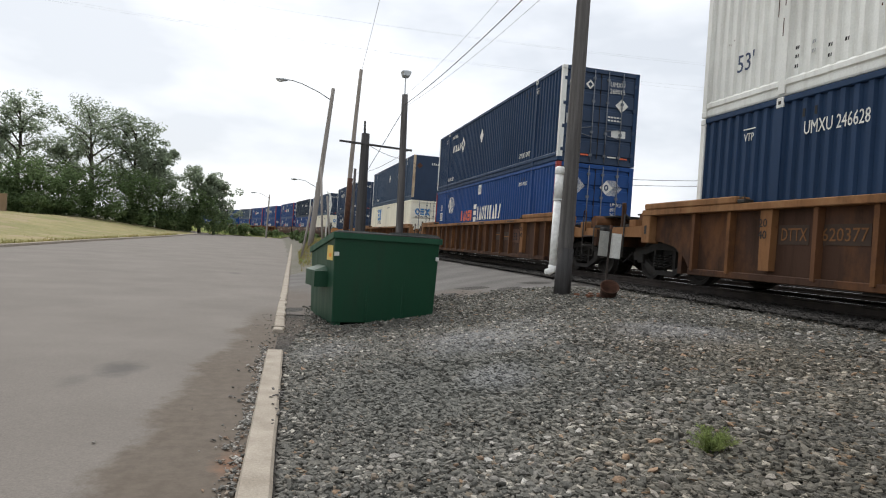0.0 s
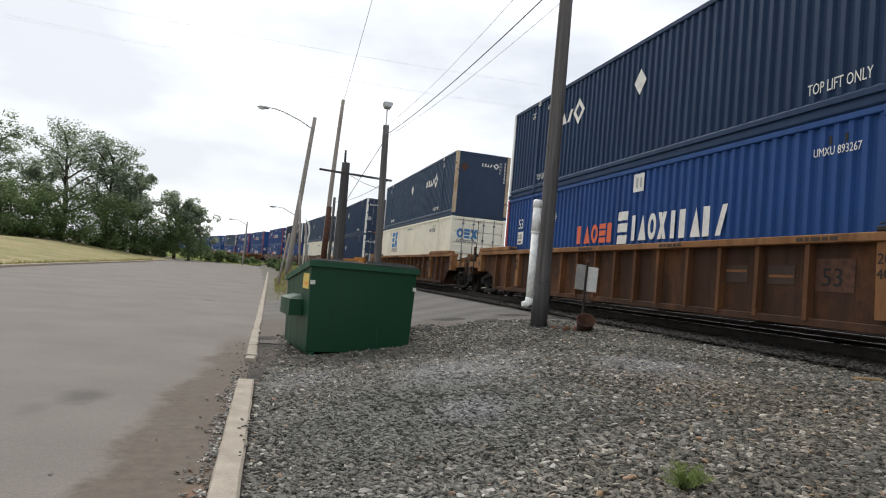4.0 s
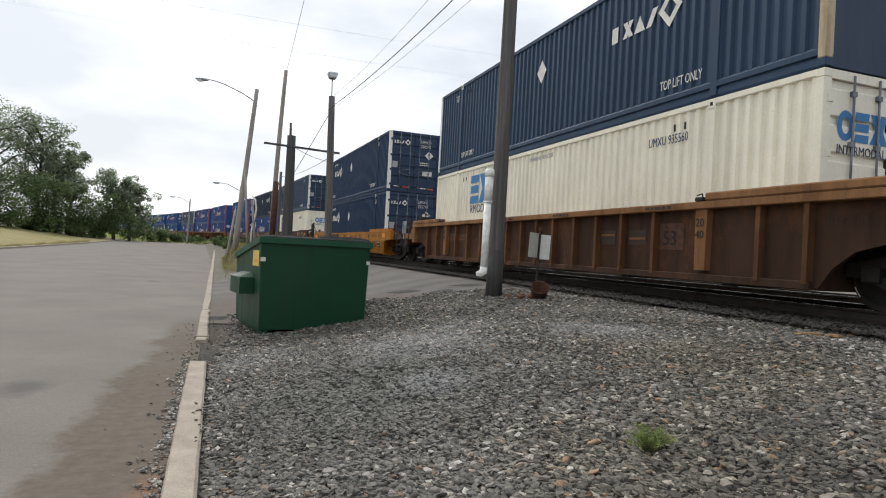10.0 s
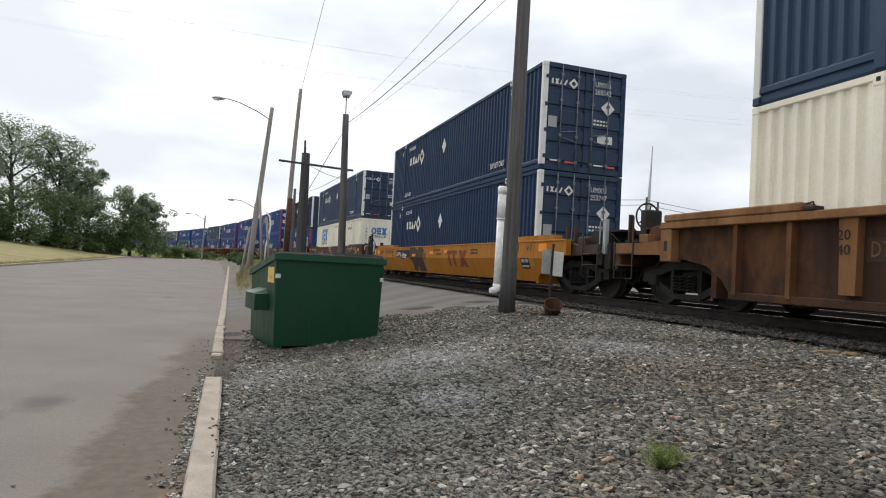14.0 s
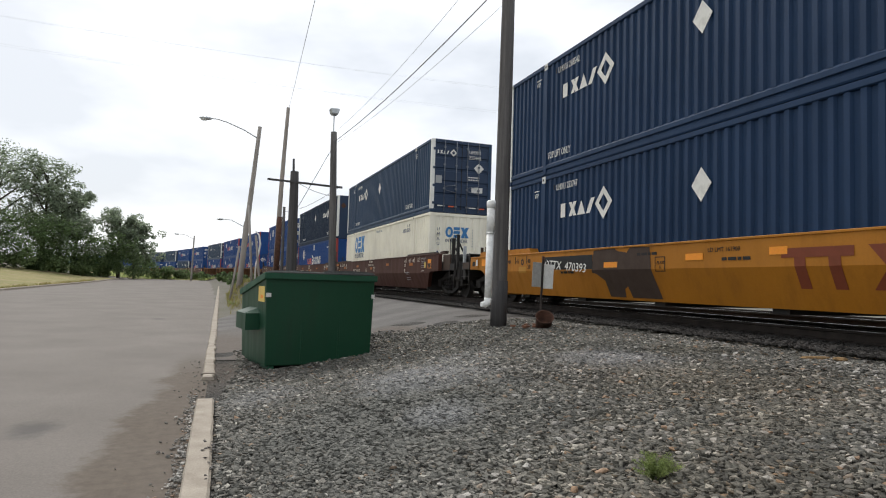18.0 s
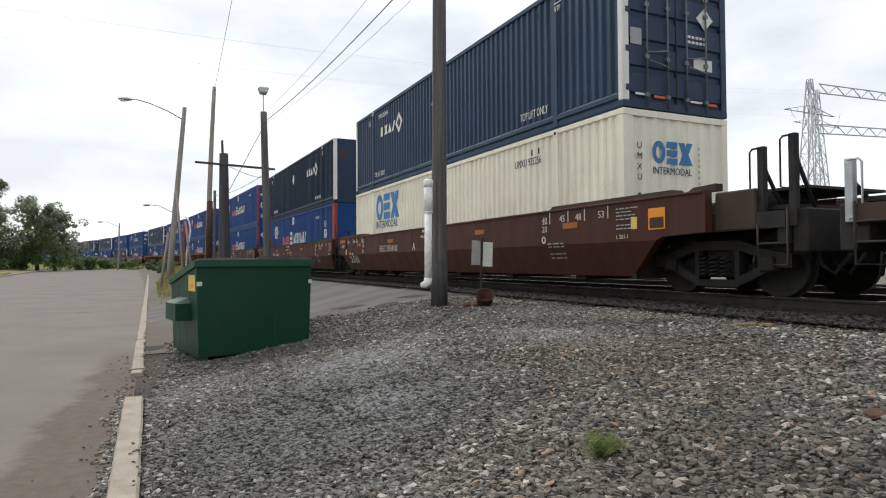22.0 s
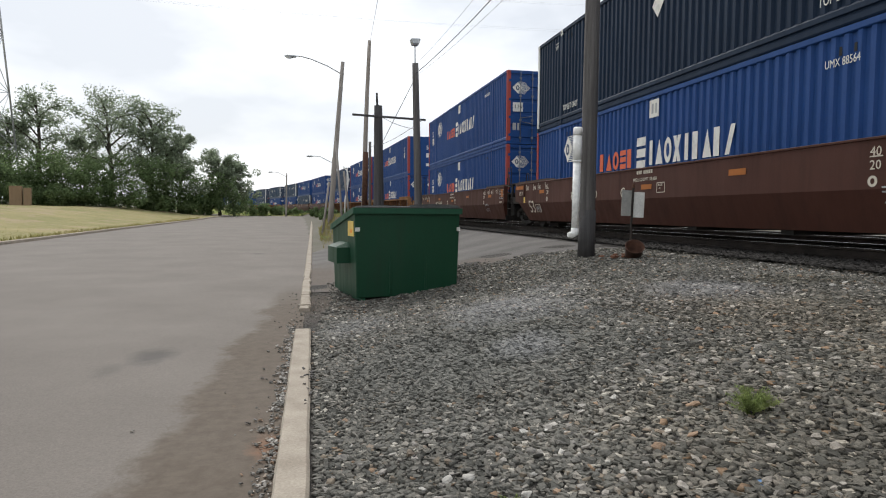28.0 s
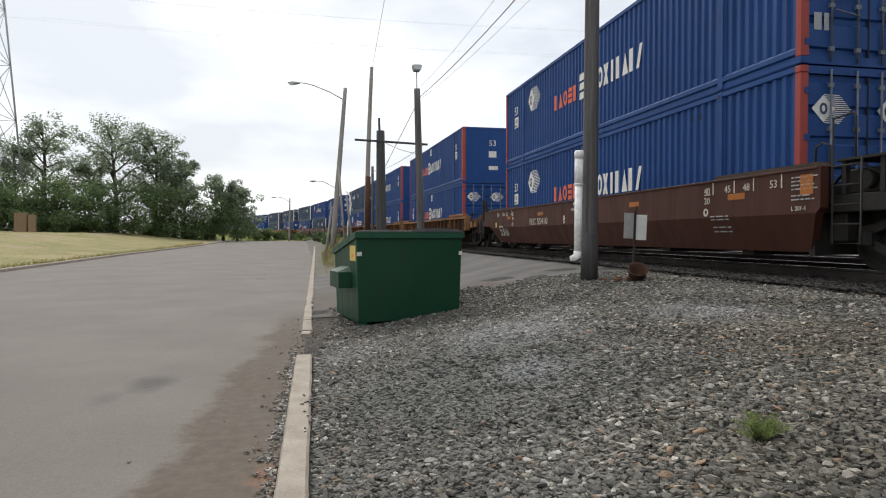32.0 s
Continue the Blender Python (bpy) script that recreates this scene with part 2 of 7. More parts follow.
SIGN = surface("weathered_sign_back", (0.52, 0.52, 0.48), (0.40, 0.40, 0.37), 6, 50, 0.6, 0.1, 0.1, 0.003, None, (0.24, 0.17, 0.1), 0.68)
SIGN_WHITE = surface("sign_white_face", (0.74, 0.74, 0.70), (0.62, 0.62, 0.58), 6, 50, 0.5, 0, 0.1, 0.003)
GLASS_LAMP = surface("frosted_lamp_lens", (0.75, 0.77, 0.78), (0.68, 0.70, 0.71), 3, 30, 0.3, 0, 0.0)
# Black cable painted greyer to imitate the haze in front of it.
CABLE = surface("hazed_black_cable", (0.10, 0.10, 0.106), (0.13, 0.13, 0.137), 5, 40, 0.7, 0, 0)
ASPHALT = surface("worn_grey_asphalt", (0.199, 0.175, 0.152), (0.177, 0.156, 0.136), 0.5, 70, 0.95, 0, 0.5, 0.006, None, (0.155, 0.144, 0.132), 0.68, spot_scale=0.9)
APRON = surface("dusty_apron_asphalt", (0.112, 0.104, 0.095), (0.158, 0.147, 0.136), 0.8, 60, 0.95, 0, 0.5, 0.008)
PATCH = surface("dark_tar_stain", (0.115, 0.105, 0.097), (0.15, 0.14, 0.13), 2.5, 70, 0.9, 0, 0.4, 0.005)
CONCRETE = surface("kerb_concrete", (0.41, 0.355, 0.288), (0.315, 0.270, 0.216), 4, 60, 0.92, 0, 0.5, 0.006, None, (0.20, 0.18, 0.15), 0.70, spot_scale=5)
# Bed colour darker than the stones, as painted shade in the gaps between them.
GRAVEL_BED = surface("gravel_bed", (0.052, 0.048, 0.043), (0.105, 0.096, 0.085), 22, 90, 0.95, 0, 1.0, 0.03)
GROUND = surface("dry_dirt_ground", (0.155, 0.138, 0.112), (0.125, 0.118, 0.085), 0.25, 12, 0.97, 0, 0.6, 0.02)
STONE = surface("crushed_stone", (0.25, 0.25, 0.25), (0.16, 0.165, 0.165), 14, 90, 0.9, 0, 0.9, 0.008, None, (0.30, 0.24, 0.17), 0.72, 0.62, spot_scale=3)
LUMPS = surface("crushed_stone_lumps", (0.25, 0.25, 0.25), (0.16, 0.165, 0.165), 14, 90, 0.9, 0, 0.9, 0.008)
# Dark ballast, its colour lowered further for the shade under the train.
BALLAST = surface("dark_ballast", (0.032, 0.029, 0.026), (0.062, 0.057, 0.052), 15, 70, 0.95, 0, 0.9, 0.02)
TIE = surface("creosote_tie_wood", (0.055, 0.045, 0.038), (0.09, 0.075, 0.06), 4, 50, 0.95, 0, 0.6, 0.006)
LAWN = surface("dry_lawn", (0.30, 0.25, 0.108), (0.215, 0.205, 0.078), 0.22, 3.5, 0.97, 0, 0.8, 0.05, None, (0.33, 0.255, 0.150), 0.54, spot_scale=0.35)
GRASS = surface("dry_grass_blades", (0.31, 0.26, 0.11), (0.21, 0.205, 0.078), 0.2, 4, 0.9, 0, 0, island=0.2)
WEED = surface("weed_leaf", (0.25, 0.32, 0.11), (0.33, 0.38, 0.15), 4, 20, 0.7, 0, 0, island=0.4)
# Both leaf colours are paler than foliage, with distance haze mixed into them.
LEAF = surface("tree_leaf", (0.26, 0.31, 0.215), (0.31, 0.36, 0.255), 0.35, 3, 0.75, 0, 0, island=0.45)
BUSH = surface("bush_leaf", (0.125, 0.185, 0.078), (0.180, 0.24, 0.110), 0.3, 3, 0.75, 0, 0, island=0.45)


def leafy(m):
    """Lets part of the light through the leaf."""
    t = m.node_tree
    b = t.nodes["Principled BSDF"]
    tr = t.nodes.new("ShaderNodeBsdfTranslucent")
    mx = t.nodes.new("ShaderNodeMixShader")
    mx.inputs[0].default_value = 0.70
    t.links.new(b.inputs["Base Color"].links[0].from_socket, tr.inputs[0])
    t.links.new(b.outputs[0], mx.inputs[1])
    t.links.new(tr.outputs[0], mx.inputs[2])
    out = [n for n in t.nodes if n.type == "OUTPUT_MATERIAL"][0]
    t.links.new(mx.outputs[0], out.inputs["Surface"])


for m_ in (LEAF, BUSH, WEED, GRASS):
    leafy(m_)
BARK = surface("tree_bark", (0.09, 0.075, 0.06), (0.05, 0.042, 0.035), 3, 20, 0.95, 0, 0.5, 0.02)
STICKER = painted("yellow_sticker", (0.72, 0.52, 0.14), (0.3, 0.2, 0.1), 0.2, 0.5)
BOX_BROWN = painted("brown_utility_box_paint", (0.22, 0.15, 0.09), (0.1, 0.07, 0.05), 0.3, 0.7)



def blotch(t, co, wander, at, r, stretch, most):
    """A soft-edged spot on the ground about a point, its rim moved by a noise."""
    mp = t.nodes.new("ShaderNodeMapping")
    mp.inputs["Location"].default_value = (-at[0], -at[1] * stretch, 0)
    mp.inputs["Scale"].default_value = (1, stretch, 0)
    t.links.new(co, mp.inputs[0])
    ln = t.nodes.new("ShaderNodeVectorMath")
    ln.operation = "LENGTH"
    t.links.new(mp.outputs[0], ln.inputs[0])
    q = t.nodes.new("ShaderNodeMath")
    q.operation = "MULTIPLY_ADD"
    t.links.new(wander, q.inputs[0])
    q.inputs[1].default_value = r * 1.6
    t.links.new(ln.outputs["Value"], q.inputs[2])
    return ramp_node(t, q.outputs[0], r * 2.0, r * 1.15, 0.0, most)


def washed_road(m):
    """Brown silt along the kerb, with a soft wandering edge."""
    t = m.node_tree
    b = t.nodes["Principled BSDF"]
    co = t.nodes.new("ShaderNodeTexCoord").outputs["Object"]
    xyz = t.nodes.new("ShaderNodeSeparateXYZ")
    t.links.new(co, xyz.inputs[0])
    n1 = noise_node(t, co, 0.9, 6, 0.65)
    n2 = noise_node(t, co, 9.0, 5, 0.7)

    def sums(a, b_, k):
        q = t.nodes.new("ShaderNodeMath")
        q.operation = "MULTIPLY_ADD"
        t.links.new(b_, q.inputs[0])
        q.inputs[1].default_value = k
        t.links.new(a, q.inputs[2])
        return q.outputs[0]
    v = sums(sums(sums(xyz.outputs[0], xyz.outputs[1], -0.075), n1, 0.85), n2, 0.25)
    f = ramp_node(t, v, -0.83, -0.66)
    fy = ramp_node(t, xyz.outputs[1], 14.0, 11.0)
    q = t.nodes.new("ShaderNodeMath")
    q.operation = "MULTIPLY"
    t.links.new(f, q.inputs[0])
    t.links.new(fy, q.inputs[1])
    old = b.inputs["Base Color"].links[0].from_socket
    silt = mix_node(t, ramp_node(t, n2, 0.35, 0.65), (0.146, 0.118, 0.092), (0.112, 0.089, 0.068))
    silt = mix_node(t, ramp_node(t, noise_node(t, co, 2.3, 5, 0.7), 0.66, 0.76), silt, (0.19, 0.125, 0.085))
    c = mix_node(t, q.outputs[0], old, silt)
    # old oil stains with soft, ragged rims
    n3 = noise_node(t, co, 3.4, 6, 0.7)
    for x, y, r, st, most in ((-1.53, 7.32, 0.25, 0.62, 0.75), (-1.82, 6.75, 0.13, 0.45, 0.35), (-1.47, 24.4, 0.24, 0.6, 0.6), (-2.6, 5.6, 0.3, 0.5, 0.15)):
        c = mix_node(t, blotch(t, co, n3, (x, y), r, st, most), c, (0.088, 0.080, 0.074))
    c = mix_node(t, blotch(t, co, n2, (-0.20, 4.35), 0.13, 0.5, 0.8), c, (0.23, 0.125, 0.075))
    t.links.new(c, b.inputs["Base Color"])


washed_road(ASPHALT)


def stone_tones(m, tones):
    """Each stone takes one of several greys, tans and whites; broad dark and dusty drifts lie over them."""
    t = m.node_tree
    b = t.nodes["Principled BSDF"]
    g = t.nodes.new("ShaderNodeNewGeometry").outputs["Random Per Island"]
    r = t.nodes.new("ShaderNodeValToRGB")
    r.color_ramp.interpolation = "CONSTANT"
    els = r.color_ramp.elements
    for k, (p, c) in enumerate(tones):
        e = els[k] if k < 2 else els.new(p)
        e.position = p
        e.color = (*c, 1)
    t.links.new(g, r.inputs[0])
    co = t.nodes.new("ShaderNodeTexCoord").outputs["Object"]
    grain = noise_node(t, co, 60, 4, 0.65)
    c = mix_node(t, 1.0, r.outputs[0], ramp_node(t, grain, 0.25, 0.75, 0.72, 1.28), "MULTIPLY")
    c = mix_node(t, 1.0, c, ramp_node(t, noise_node(t, co, 0.9, 4, 0.6), 0.35, 0.65, 0.74, 1.12), "MULTIPLY")
    wander = noise_node(t, co, 1.6, 5, 0.65)
    # a spill of slaty, greenish stone with hardly a pale one in it
    slate = mix_node(t, g, (0.106, 0.105, 0.093), (0.178, 0.175, 0.155))
    c = mix_node(t, blotch(t, co, wander, (1.6, 5.5), 1.35, 0.8, 0.88), c, mix_node(t, 1.0, slate, ramp_node(t, grain, 0.25, 0.75, 0.75, 1.25), "MULTIPLY"))
    c = mix_node(t, blotch(t, co, wander, (5.6, 6.4), 0.9, 1.6, 0.75), c, mix_node(t, 1.0, c, (0.66, 0.64, 0.57), "MULTIPLY"))
    c = mix_node(t, blotch(t, co, wander, (4.4, 4.6), 1.3, 0.8, 0.8), c, mix_node(t, 1.0, c, (0.94, 0.87, 0.78), "MULTIPLY"))
    c = mix_node(t, blotch(t, co, wander, (2.6, 2.6), 1.3, 0.9, 0.85), c, mix_node(t, 1.0, c, (0.94, 0.90, 0.84), "MULTIPLY"))
    c = mix_node(t, blotch(t, co, wander, (4.3, 6.3), 1.0, 0.8, 0.8), c, mix_node(t, 1.0, c, (1.04, 1.01, 1.02), "MULTIPLY"))
    for at, r, st, k in (((2.5, 7.4), 0.85, 0.6, 0.40), ((0.7, 8.3), 0.6, 0.7, 0.22), ((1.97, 5.2), 0.30, 0.7, 0.36), ((3.5, 8.6), 0.6, 0.8, 0.22), ((4.7, 6.5), 0.75, 0.9, 0.38)):
        c = mix_node(t, blotch(t, co, wander, at, r, st, k), c, (0.36, 0.36, 0.365))
    t.links.new(c, b.inputs["Base Color"])


stone_tones(STONE, ((0.0, (0.103, 0.100, 0.087)), (0.18, (0.140, 0.135, 0.117)), (0.46, (0.173, 0.163, 0.140)), (0.72, (0.211, 0.197, 0.167)), (0.86, (0.309, 0.282, 0.241)), (0.915, (0.216, 0.178, 0.133)), (0.95, (0.474, 0.441, 0.377)), (0.988, (0.299, 0.203, 0.129))))
stone_tones(LUMPS, ((0.0, (0.115, 0.111, 0.098)), (0.14, (0.160, 0.152, 0.135)), (0.32, (0.235, 0.220, 0.196)), (0.50, (0.33, 0.305, 0.272)), (0.66, (0.42, 0.39, 0.35)), (0.80, (0.29, 0.235, 0.182)), (0.87, (0.52, 0.495, 0.45)), (0.955, (0.34, 0.235, 0.16))))


def silted_bed(m, spots):
    """Brown silt between the stones round the broken kerb and before the dumpster."""
    t = m.node_tree
    b = t.nodes["Principled BSDF"]
    co = t.nodes.new("ShaderNodeTexCoord").outputs["Object"]
    wander = noise_node(t, co, 1.6, 5, 0.65)
    c = b.inputs["Base Color"].links[0].from_socket
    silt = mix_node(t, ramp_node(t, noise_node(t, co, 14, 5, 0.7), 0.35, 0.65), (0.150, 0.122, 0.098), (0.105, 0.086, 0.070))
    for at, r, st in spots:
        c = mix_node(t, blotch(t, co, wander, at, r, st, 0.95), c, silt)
    t.links.new(c, b.inputs["Base Color"])


silted_bed(GRAVEL_BED, (((0.5, 10.8), 1.1, 0.6), ((2.2, 11.2), 1.0, 1.2)))


def tyre_sweeps(m):
    """Faint pale and dark curves that turning wheels left on the apron."""
    t = m.node_tree
    b = t.nodes["Principled BSDF"]
    co = t.nodes.new("ShaderNodeTexCoord").outputs["Object"]
    mp = t.nodes.new("ShaderNodeMapping")
    mp.inputs["Location"].default_value = (3.0, -30.0, 0)
    t.links.new(co, mp.inputs[0])
    w = t.nodes.new("ShaderNodeTexWave")
    w.wave_type = "RINGS"
    w.rings_direction = "Z"
    w.inputs["Scale"].default_value = 0.22
    w.inputs["Distortion"].default_value = 9.0
    w.inputs["Detail"].default_value = 3.0
    w.inputs["Detail Scale"].default_value = 0.6
    t.links.new(mp.outputs[0], w.inputs["Vector"])
    old = b.inputs["Base Color"].links[0].from_socket
    c = mix_node(t, 1.0, old, ramp_node(t, w.outputs["Fac"], 0.1, 0.9, 0.88, 1.10), "MULTIPLY")
    t.links.new(c, b.inputs["Base Color"])


tyre_sweeps(APRON)
silted_bed(APRON, (((0.6, 15.0), 0.9, 0.22), ((4.0, 13.6), 0.7, 0.8)))

# ---------------------------------------------------------------- mesh helpers


def mesh_ob(name, bm, mat, smooth=False):
    me = bpy.data.meshes.new(name)
    bm.to_mesh(me)
    bm.free()
    if mat:
        me.materials.append(mat)
    if smooth:
        me.shade_smooth()
    return new(name, me)


def part(name, bm, mat, parent, label="", smooth=False):
    ob = mesh_ob(name, bm, mat, smooth)
    ob.parent = parent
    if label:
        ob["label"] = label
    return ob


def data_part(name, me, parent, m=None, label=""):
    ob = new(name, me)
    ob.parent = parent
    if m is not None:
        ob.matrix_basis = m
    if label:
        ob["label"] = label
    return ob


def add_box(bm, x0, x1, y0, y1, z0, z1, bevel=0.0, m=None):
    vs = [bm.verts.new((x, y, z)) for x in (x0, x1) for y in (y0, y1) for z in (z0, z1)]
    fs = [bm.faces.new([vs[i] for i in q]) for q in ((0, 1, 3, 2), (4, 6, 7, 5), (0, 4, 5, 1), (2, 3, 7, 6), (0, 2, 6, 4), (1, 5, 7, 3))]
    if bevel:
        es = list({e for f in fs for e in f.edges})
        out = bmesh.ops.bevel(bm, geom=es, offset=bevel, segments=1, affect="EDGES")
        vs = list({v for f in out["faces"] for v in f.verts} | {v for v in vs if v.is_valid})
    if m is not None:
        bmesh.ops.transform(bm, matrix=m, verts=vs)
    return vs


def box(x0, x1, y0, y1, z0, z1, bevel=0.0, m=None):
    bm = bmesh.new()
    add_box(bm, x0, x1, y0, y1, z0, z1, bevel, m)
    return bm


def add_tube(bm, path, radii, n=10, caps=True):
    """A round tube through the points of path."""
    path = [Vector(p) for p in path]
    rings = []
    for i, p in enumerate(path):
        d = (path[min(i + 1, len(path) - 1)] - path[max(i - 1, 0)]).normalized()
        a = d.orthogonal().normalized() if not rings else (side - d * side.dot(d)).normalized()
        side = a
        b = d.cross(a)
        r = radii[i] if isinstance(radii, (list, tuple)) else radii
        rings.append([bm.verts.new(p + (a * math.cos(2 * math.pi * k / n) + b * math.sin(2 * math.pi * k / n)) * r) for k in range(n)])
    for q, w in zip(rings, rings[1:]):
        for k in range(n):
            f = bm.faces.new((q[k], q[(k + 1) % n], w[(k + 1) % n], w[k]))
            f.smooth = True
    if caps:
        bm.faces.new(list(reversed(rings[0])))
        bm.faces.new(rings[-1])
    return bm


def tube(path, radii, n=10):
    return add_tube(bmesh.new(), path, radii, n)


def add_slab(bm, outline, x0, x1):
    """An outline of (y, z) points given as a prism from x0 to x1."""
    a = [bm.verts.new((x0, y, z)) for y, z in outline]
    b = [bm.verts.new((x1, y, z)) for y, z in outline]
    n = len(outline)
    bm.faces.new(a)
    bm.faces.new(list(reversed(b)))
    for k in range(n):
        bm.faces.new((a[(k + 1) % n], a[k], b[k], b[(k + 1) % n]))
    bmesh.ops.recalc_face_normals(bm, faces=bm.faces)
    return bm


def slab(outline, x0, x1):
    return add_slab(bmesh.new(), outline, x0, x1)


def sheet(name, xs, ys, height, mat, kind="structure", label=""):
    """A ground sheet over the grid xs by ys."""
    X, Y = np.meshgrid(np.array(xs, float), np.array(ys, float))
    Z = height(X, Y)
    nx, ny = len(xs), len(ys)
    co = np.stack([X, Y, Z], -1).reshape(-1, 3)
    i = np.arange(nx * ny).reshape(ny, nx)
    quads = np.stack([i[:-1, :-1], i[:-1, 1:], i[1:, 1:], i[1:, :-1]], -1).reshape(-1, 4)
    me = bpy.data.meshes.new(name)
    me.from_pydata(co.tolist(), [], quads.tolist())
    me.materials.append(mat)
    me.shade_smooth()
    return tagged(new(name, me), label, "", "", kind)


def empty_thing(name, m, label, category, group="", kind=""):
    ob = new(name)
    ob.empty_display_size = 0.2
    ob.matrix_basis = m
    return tagged(ob, label, category, group, kind)


def fast_mesh(name, co, faces, mat, smooth=False):
    """co: n x 3, faces: m x k of one size."""
    me = bpy.data.meshes.new(name)
    k = faces.shape[1]
    me.vertices.add(len(co))
    me.vertices.foreach_set("co", np.ascontiguousarray(co, np.float32).ravel())
    me.loops.add(faces.size)
    me.loops.foreach_set("vertex_index", np.ascontiguousarray(faces, np.int32).ravel())
    me.polygons.add(len(faces))
    me.polygons.foreach_set("loop_start", np.arange(0, faces.size, k, dtype=np.int32))
    me.update(calc_edges=True)
    me.validate()
    me.shade_flat()
    me.materials.append(mat)
    return me


WORDS = {}


def word_mesh(text, size, mat):
    """Flat lettering of the built-in font as a mesh: x to the right, y up, from the lower left corner."""
    key = (text, size, mat.name)
    if key not in WORDS:
        cu = bpy.data.curves.new("lettering", "FONT")
        cu.body, cu.size, cu.resolution_u = text, size, 2
        cu.extrude = 0.002
        ob = new("lettering", cu)
        me = bpy.data.meshes.new_from_object(ob.evaluated_get(bpy.context.evaluated_depsgraph_get()))
        me.materials.clear()
        me.materials.append(mat)
        bpy.data.objects.remove(ob)
        bpy.data.curves.remove(cu)
        WORDS[key] = me
    return WORDS[key]


def fitted_word(th, text, height, width, mat, m, slant=0.0):
    """Lettering of a given height and width, laid on the thing at m."""
    me = word_mesh(text, 0.3, mat)
    xs = [v.co.x for v in me.vertices]
    ys = [v.co.y for v in me.vertices]
    k = Matrix(((width / (max(xs) - min(xs)), slant, 0, 0), (0, height / (max(ys) - min(ys)), 0, 0), (0, 0, 1, 0), (0, 0, 0, 1)))
    return data_part("lettering", me, th, m @ k)


BARS = {}


def bars_mesh(widths, height, gap, mat, slant=0.0, depth=0.004, caps=0.0):
    """A row of plain upright bars that stands for writing."""
    key = (tuple(widths), height, gap, mat.name, slant, caps)
    if key not in BARS:
        bm = bmesh.new()
        x = 0.0
        for w in widths:
            vs = add_box(bm, x, x + w, 0, height, -depth / 2, depth / 2)
            if caps:
                for z in (0, height - caps * 0.5):
                    vs += add_box(bm, x - caps, x + w + caps, z, z + caps * 0.5, -depth / 2 - 0.0004, depth / 2 + 0.0004)
            for v in vs:
                v.co.x += slant * v.co.y
            x += w + gap
        me = bpy.data.meshes.new("marking")
        bm.to_mesh(me)
        bm.free()
        me.materials.append(mat)
        BARS[key] = me
    return BARS[key]

# ---------------------------------------------------------------- lie of the land


def ss(a, b, v):
    u = np.clip((v - a) / (b - a), 0, 1)
    return u * u * (3 - 2 * u)


RAIL = 1.07     # rail top beside the camera


def track_x(y):
    """The middle of the track."""
    bend = np.maximum(y - 27.0, 0)
    return 8.895 + 0.02681 * y - 0.000283 * y * y - 0.00045 * bend * bend


def track_z(y):
    d = y - 38.0
    return RAIL + 0.0062 * 0.5 * (np.sqrt(d * d + 225.0) + d)


def lawn_x(y):
    """The kerb below the lawn."""
    return -12.75 + 1.5 * ss(42, 80, y)


def west_z(y):
    return 0.8 * ss(20, 110, y) + 6e-5 * np.clip(y - 120.0, 0, 300) ** 2


def ground_z(x, y):
    """The ground sheet: road, verge, gravel bank, track bed and the field behind it."""
    x, y = np.asarray(x, float), np.asarray(y, float)
    tx, tz = track_x(y), track_z(y)
    bed = tz - 0.25
    w = west_z(y)
    u = np.clip((x - 0.2) / np.maximum(tx - 2.3 - 0.2, 0.5), 0, 1)
    bank = np.where(u > 0, 1 - np.exp(-2.1 * u), 0) / (1 - math.exp(-2.1))
    apron = ss(0.0, 1.0, u) * 0.55 + 0.45 * u
    hollow = ss(0.10, 0.95, u)
    k2 = ss(6.0, 10.5, y)
    bank = bank * (1 - k2) + hollow * k2
    k = ss(12.2, 14.5, y + 0.25 * (x - 3.0))
    east = w + (bed - w) * (bank * (1 - k) + apron * k)
    # a low weedy mound at the foot of the lamp pole
    east = east + 1.05 * ss(1.0, 2.0, x) * np.exp(-((x - 2.2) / 1.5) ** 2 - ((y - 39.5) / 4.5) ** 2)
    lx = lawn_x(y)
    lawn = w + 0.10 + 1.30 * ss(0.0, 15.0, lx - 0.15 - x) + 0.9 * ss(12.0, 50.0, lx - x)
    z = np.where(x < lx - 0.1, lawn, np.where(x < 0.2, w, east))
    beyond = bed - 0.5 * ss(3.0, 9.0, x - tx - 4.0)
    z = np.where(x > tx - 2.3, np.where(x < tx + 7.0, bed, beyond), z)
    return z


def bump_z(x, y, amp, f):
    return amp * (np.sin(x * f * 1.3 + 0.7 * np.sin(y * f)) * np.sin(y * f * 1.1 + 1.3))


def gaps(*runs):
    out = []
    for a, b, n in runs:
        out += list(np.linspace(a, b, n, endpoint=False))
    return out + [runs[-1][1]]


# one sheet to the horizon
sheet("ground", gaps((-2500, -200, 8), (-200, -40, 12), (-40, -13.2, 14), (-13.2, -10.8, 10), (-10.8, 0.2, 10), (0.2, 12, 60), (12, 40, 20), (40, 2500, 12)),
      gaps((-400, -20, 8), (-20, 0, 10), (0, 30, 100), (30, 130, 50), (130, 420, 30), (420, 3000, 8)),
      lambda x, y: ground_z(x, y) - 0.03 + bump_z(x, y, 0.012, 2.2), GROUND, label="dry dirt and weedy ground around the tracks")

# asphalt road between its kerbs, with its turn to the left at the far end
sheet("road", gaps((-60, -10.9, 16)), gaps((103, 116, 10)), lambda x, y: np.maximum(west_z(y), ground_z(x, y)) + 0.02, ASPHALT, label="worn grey asphalt road turning away behind the trees")


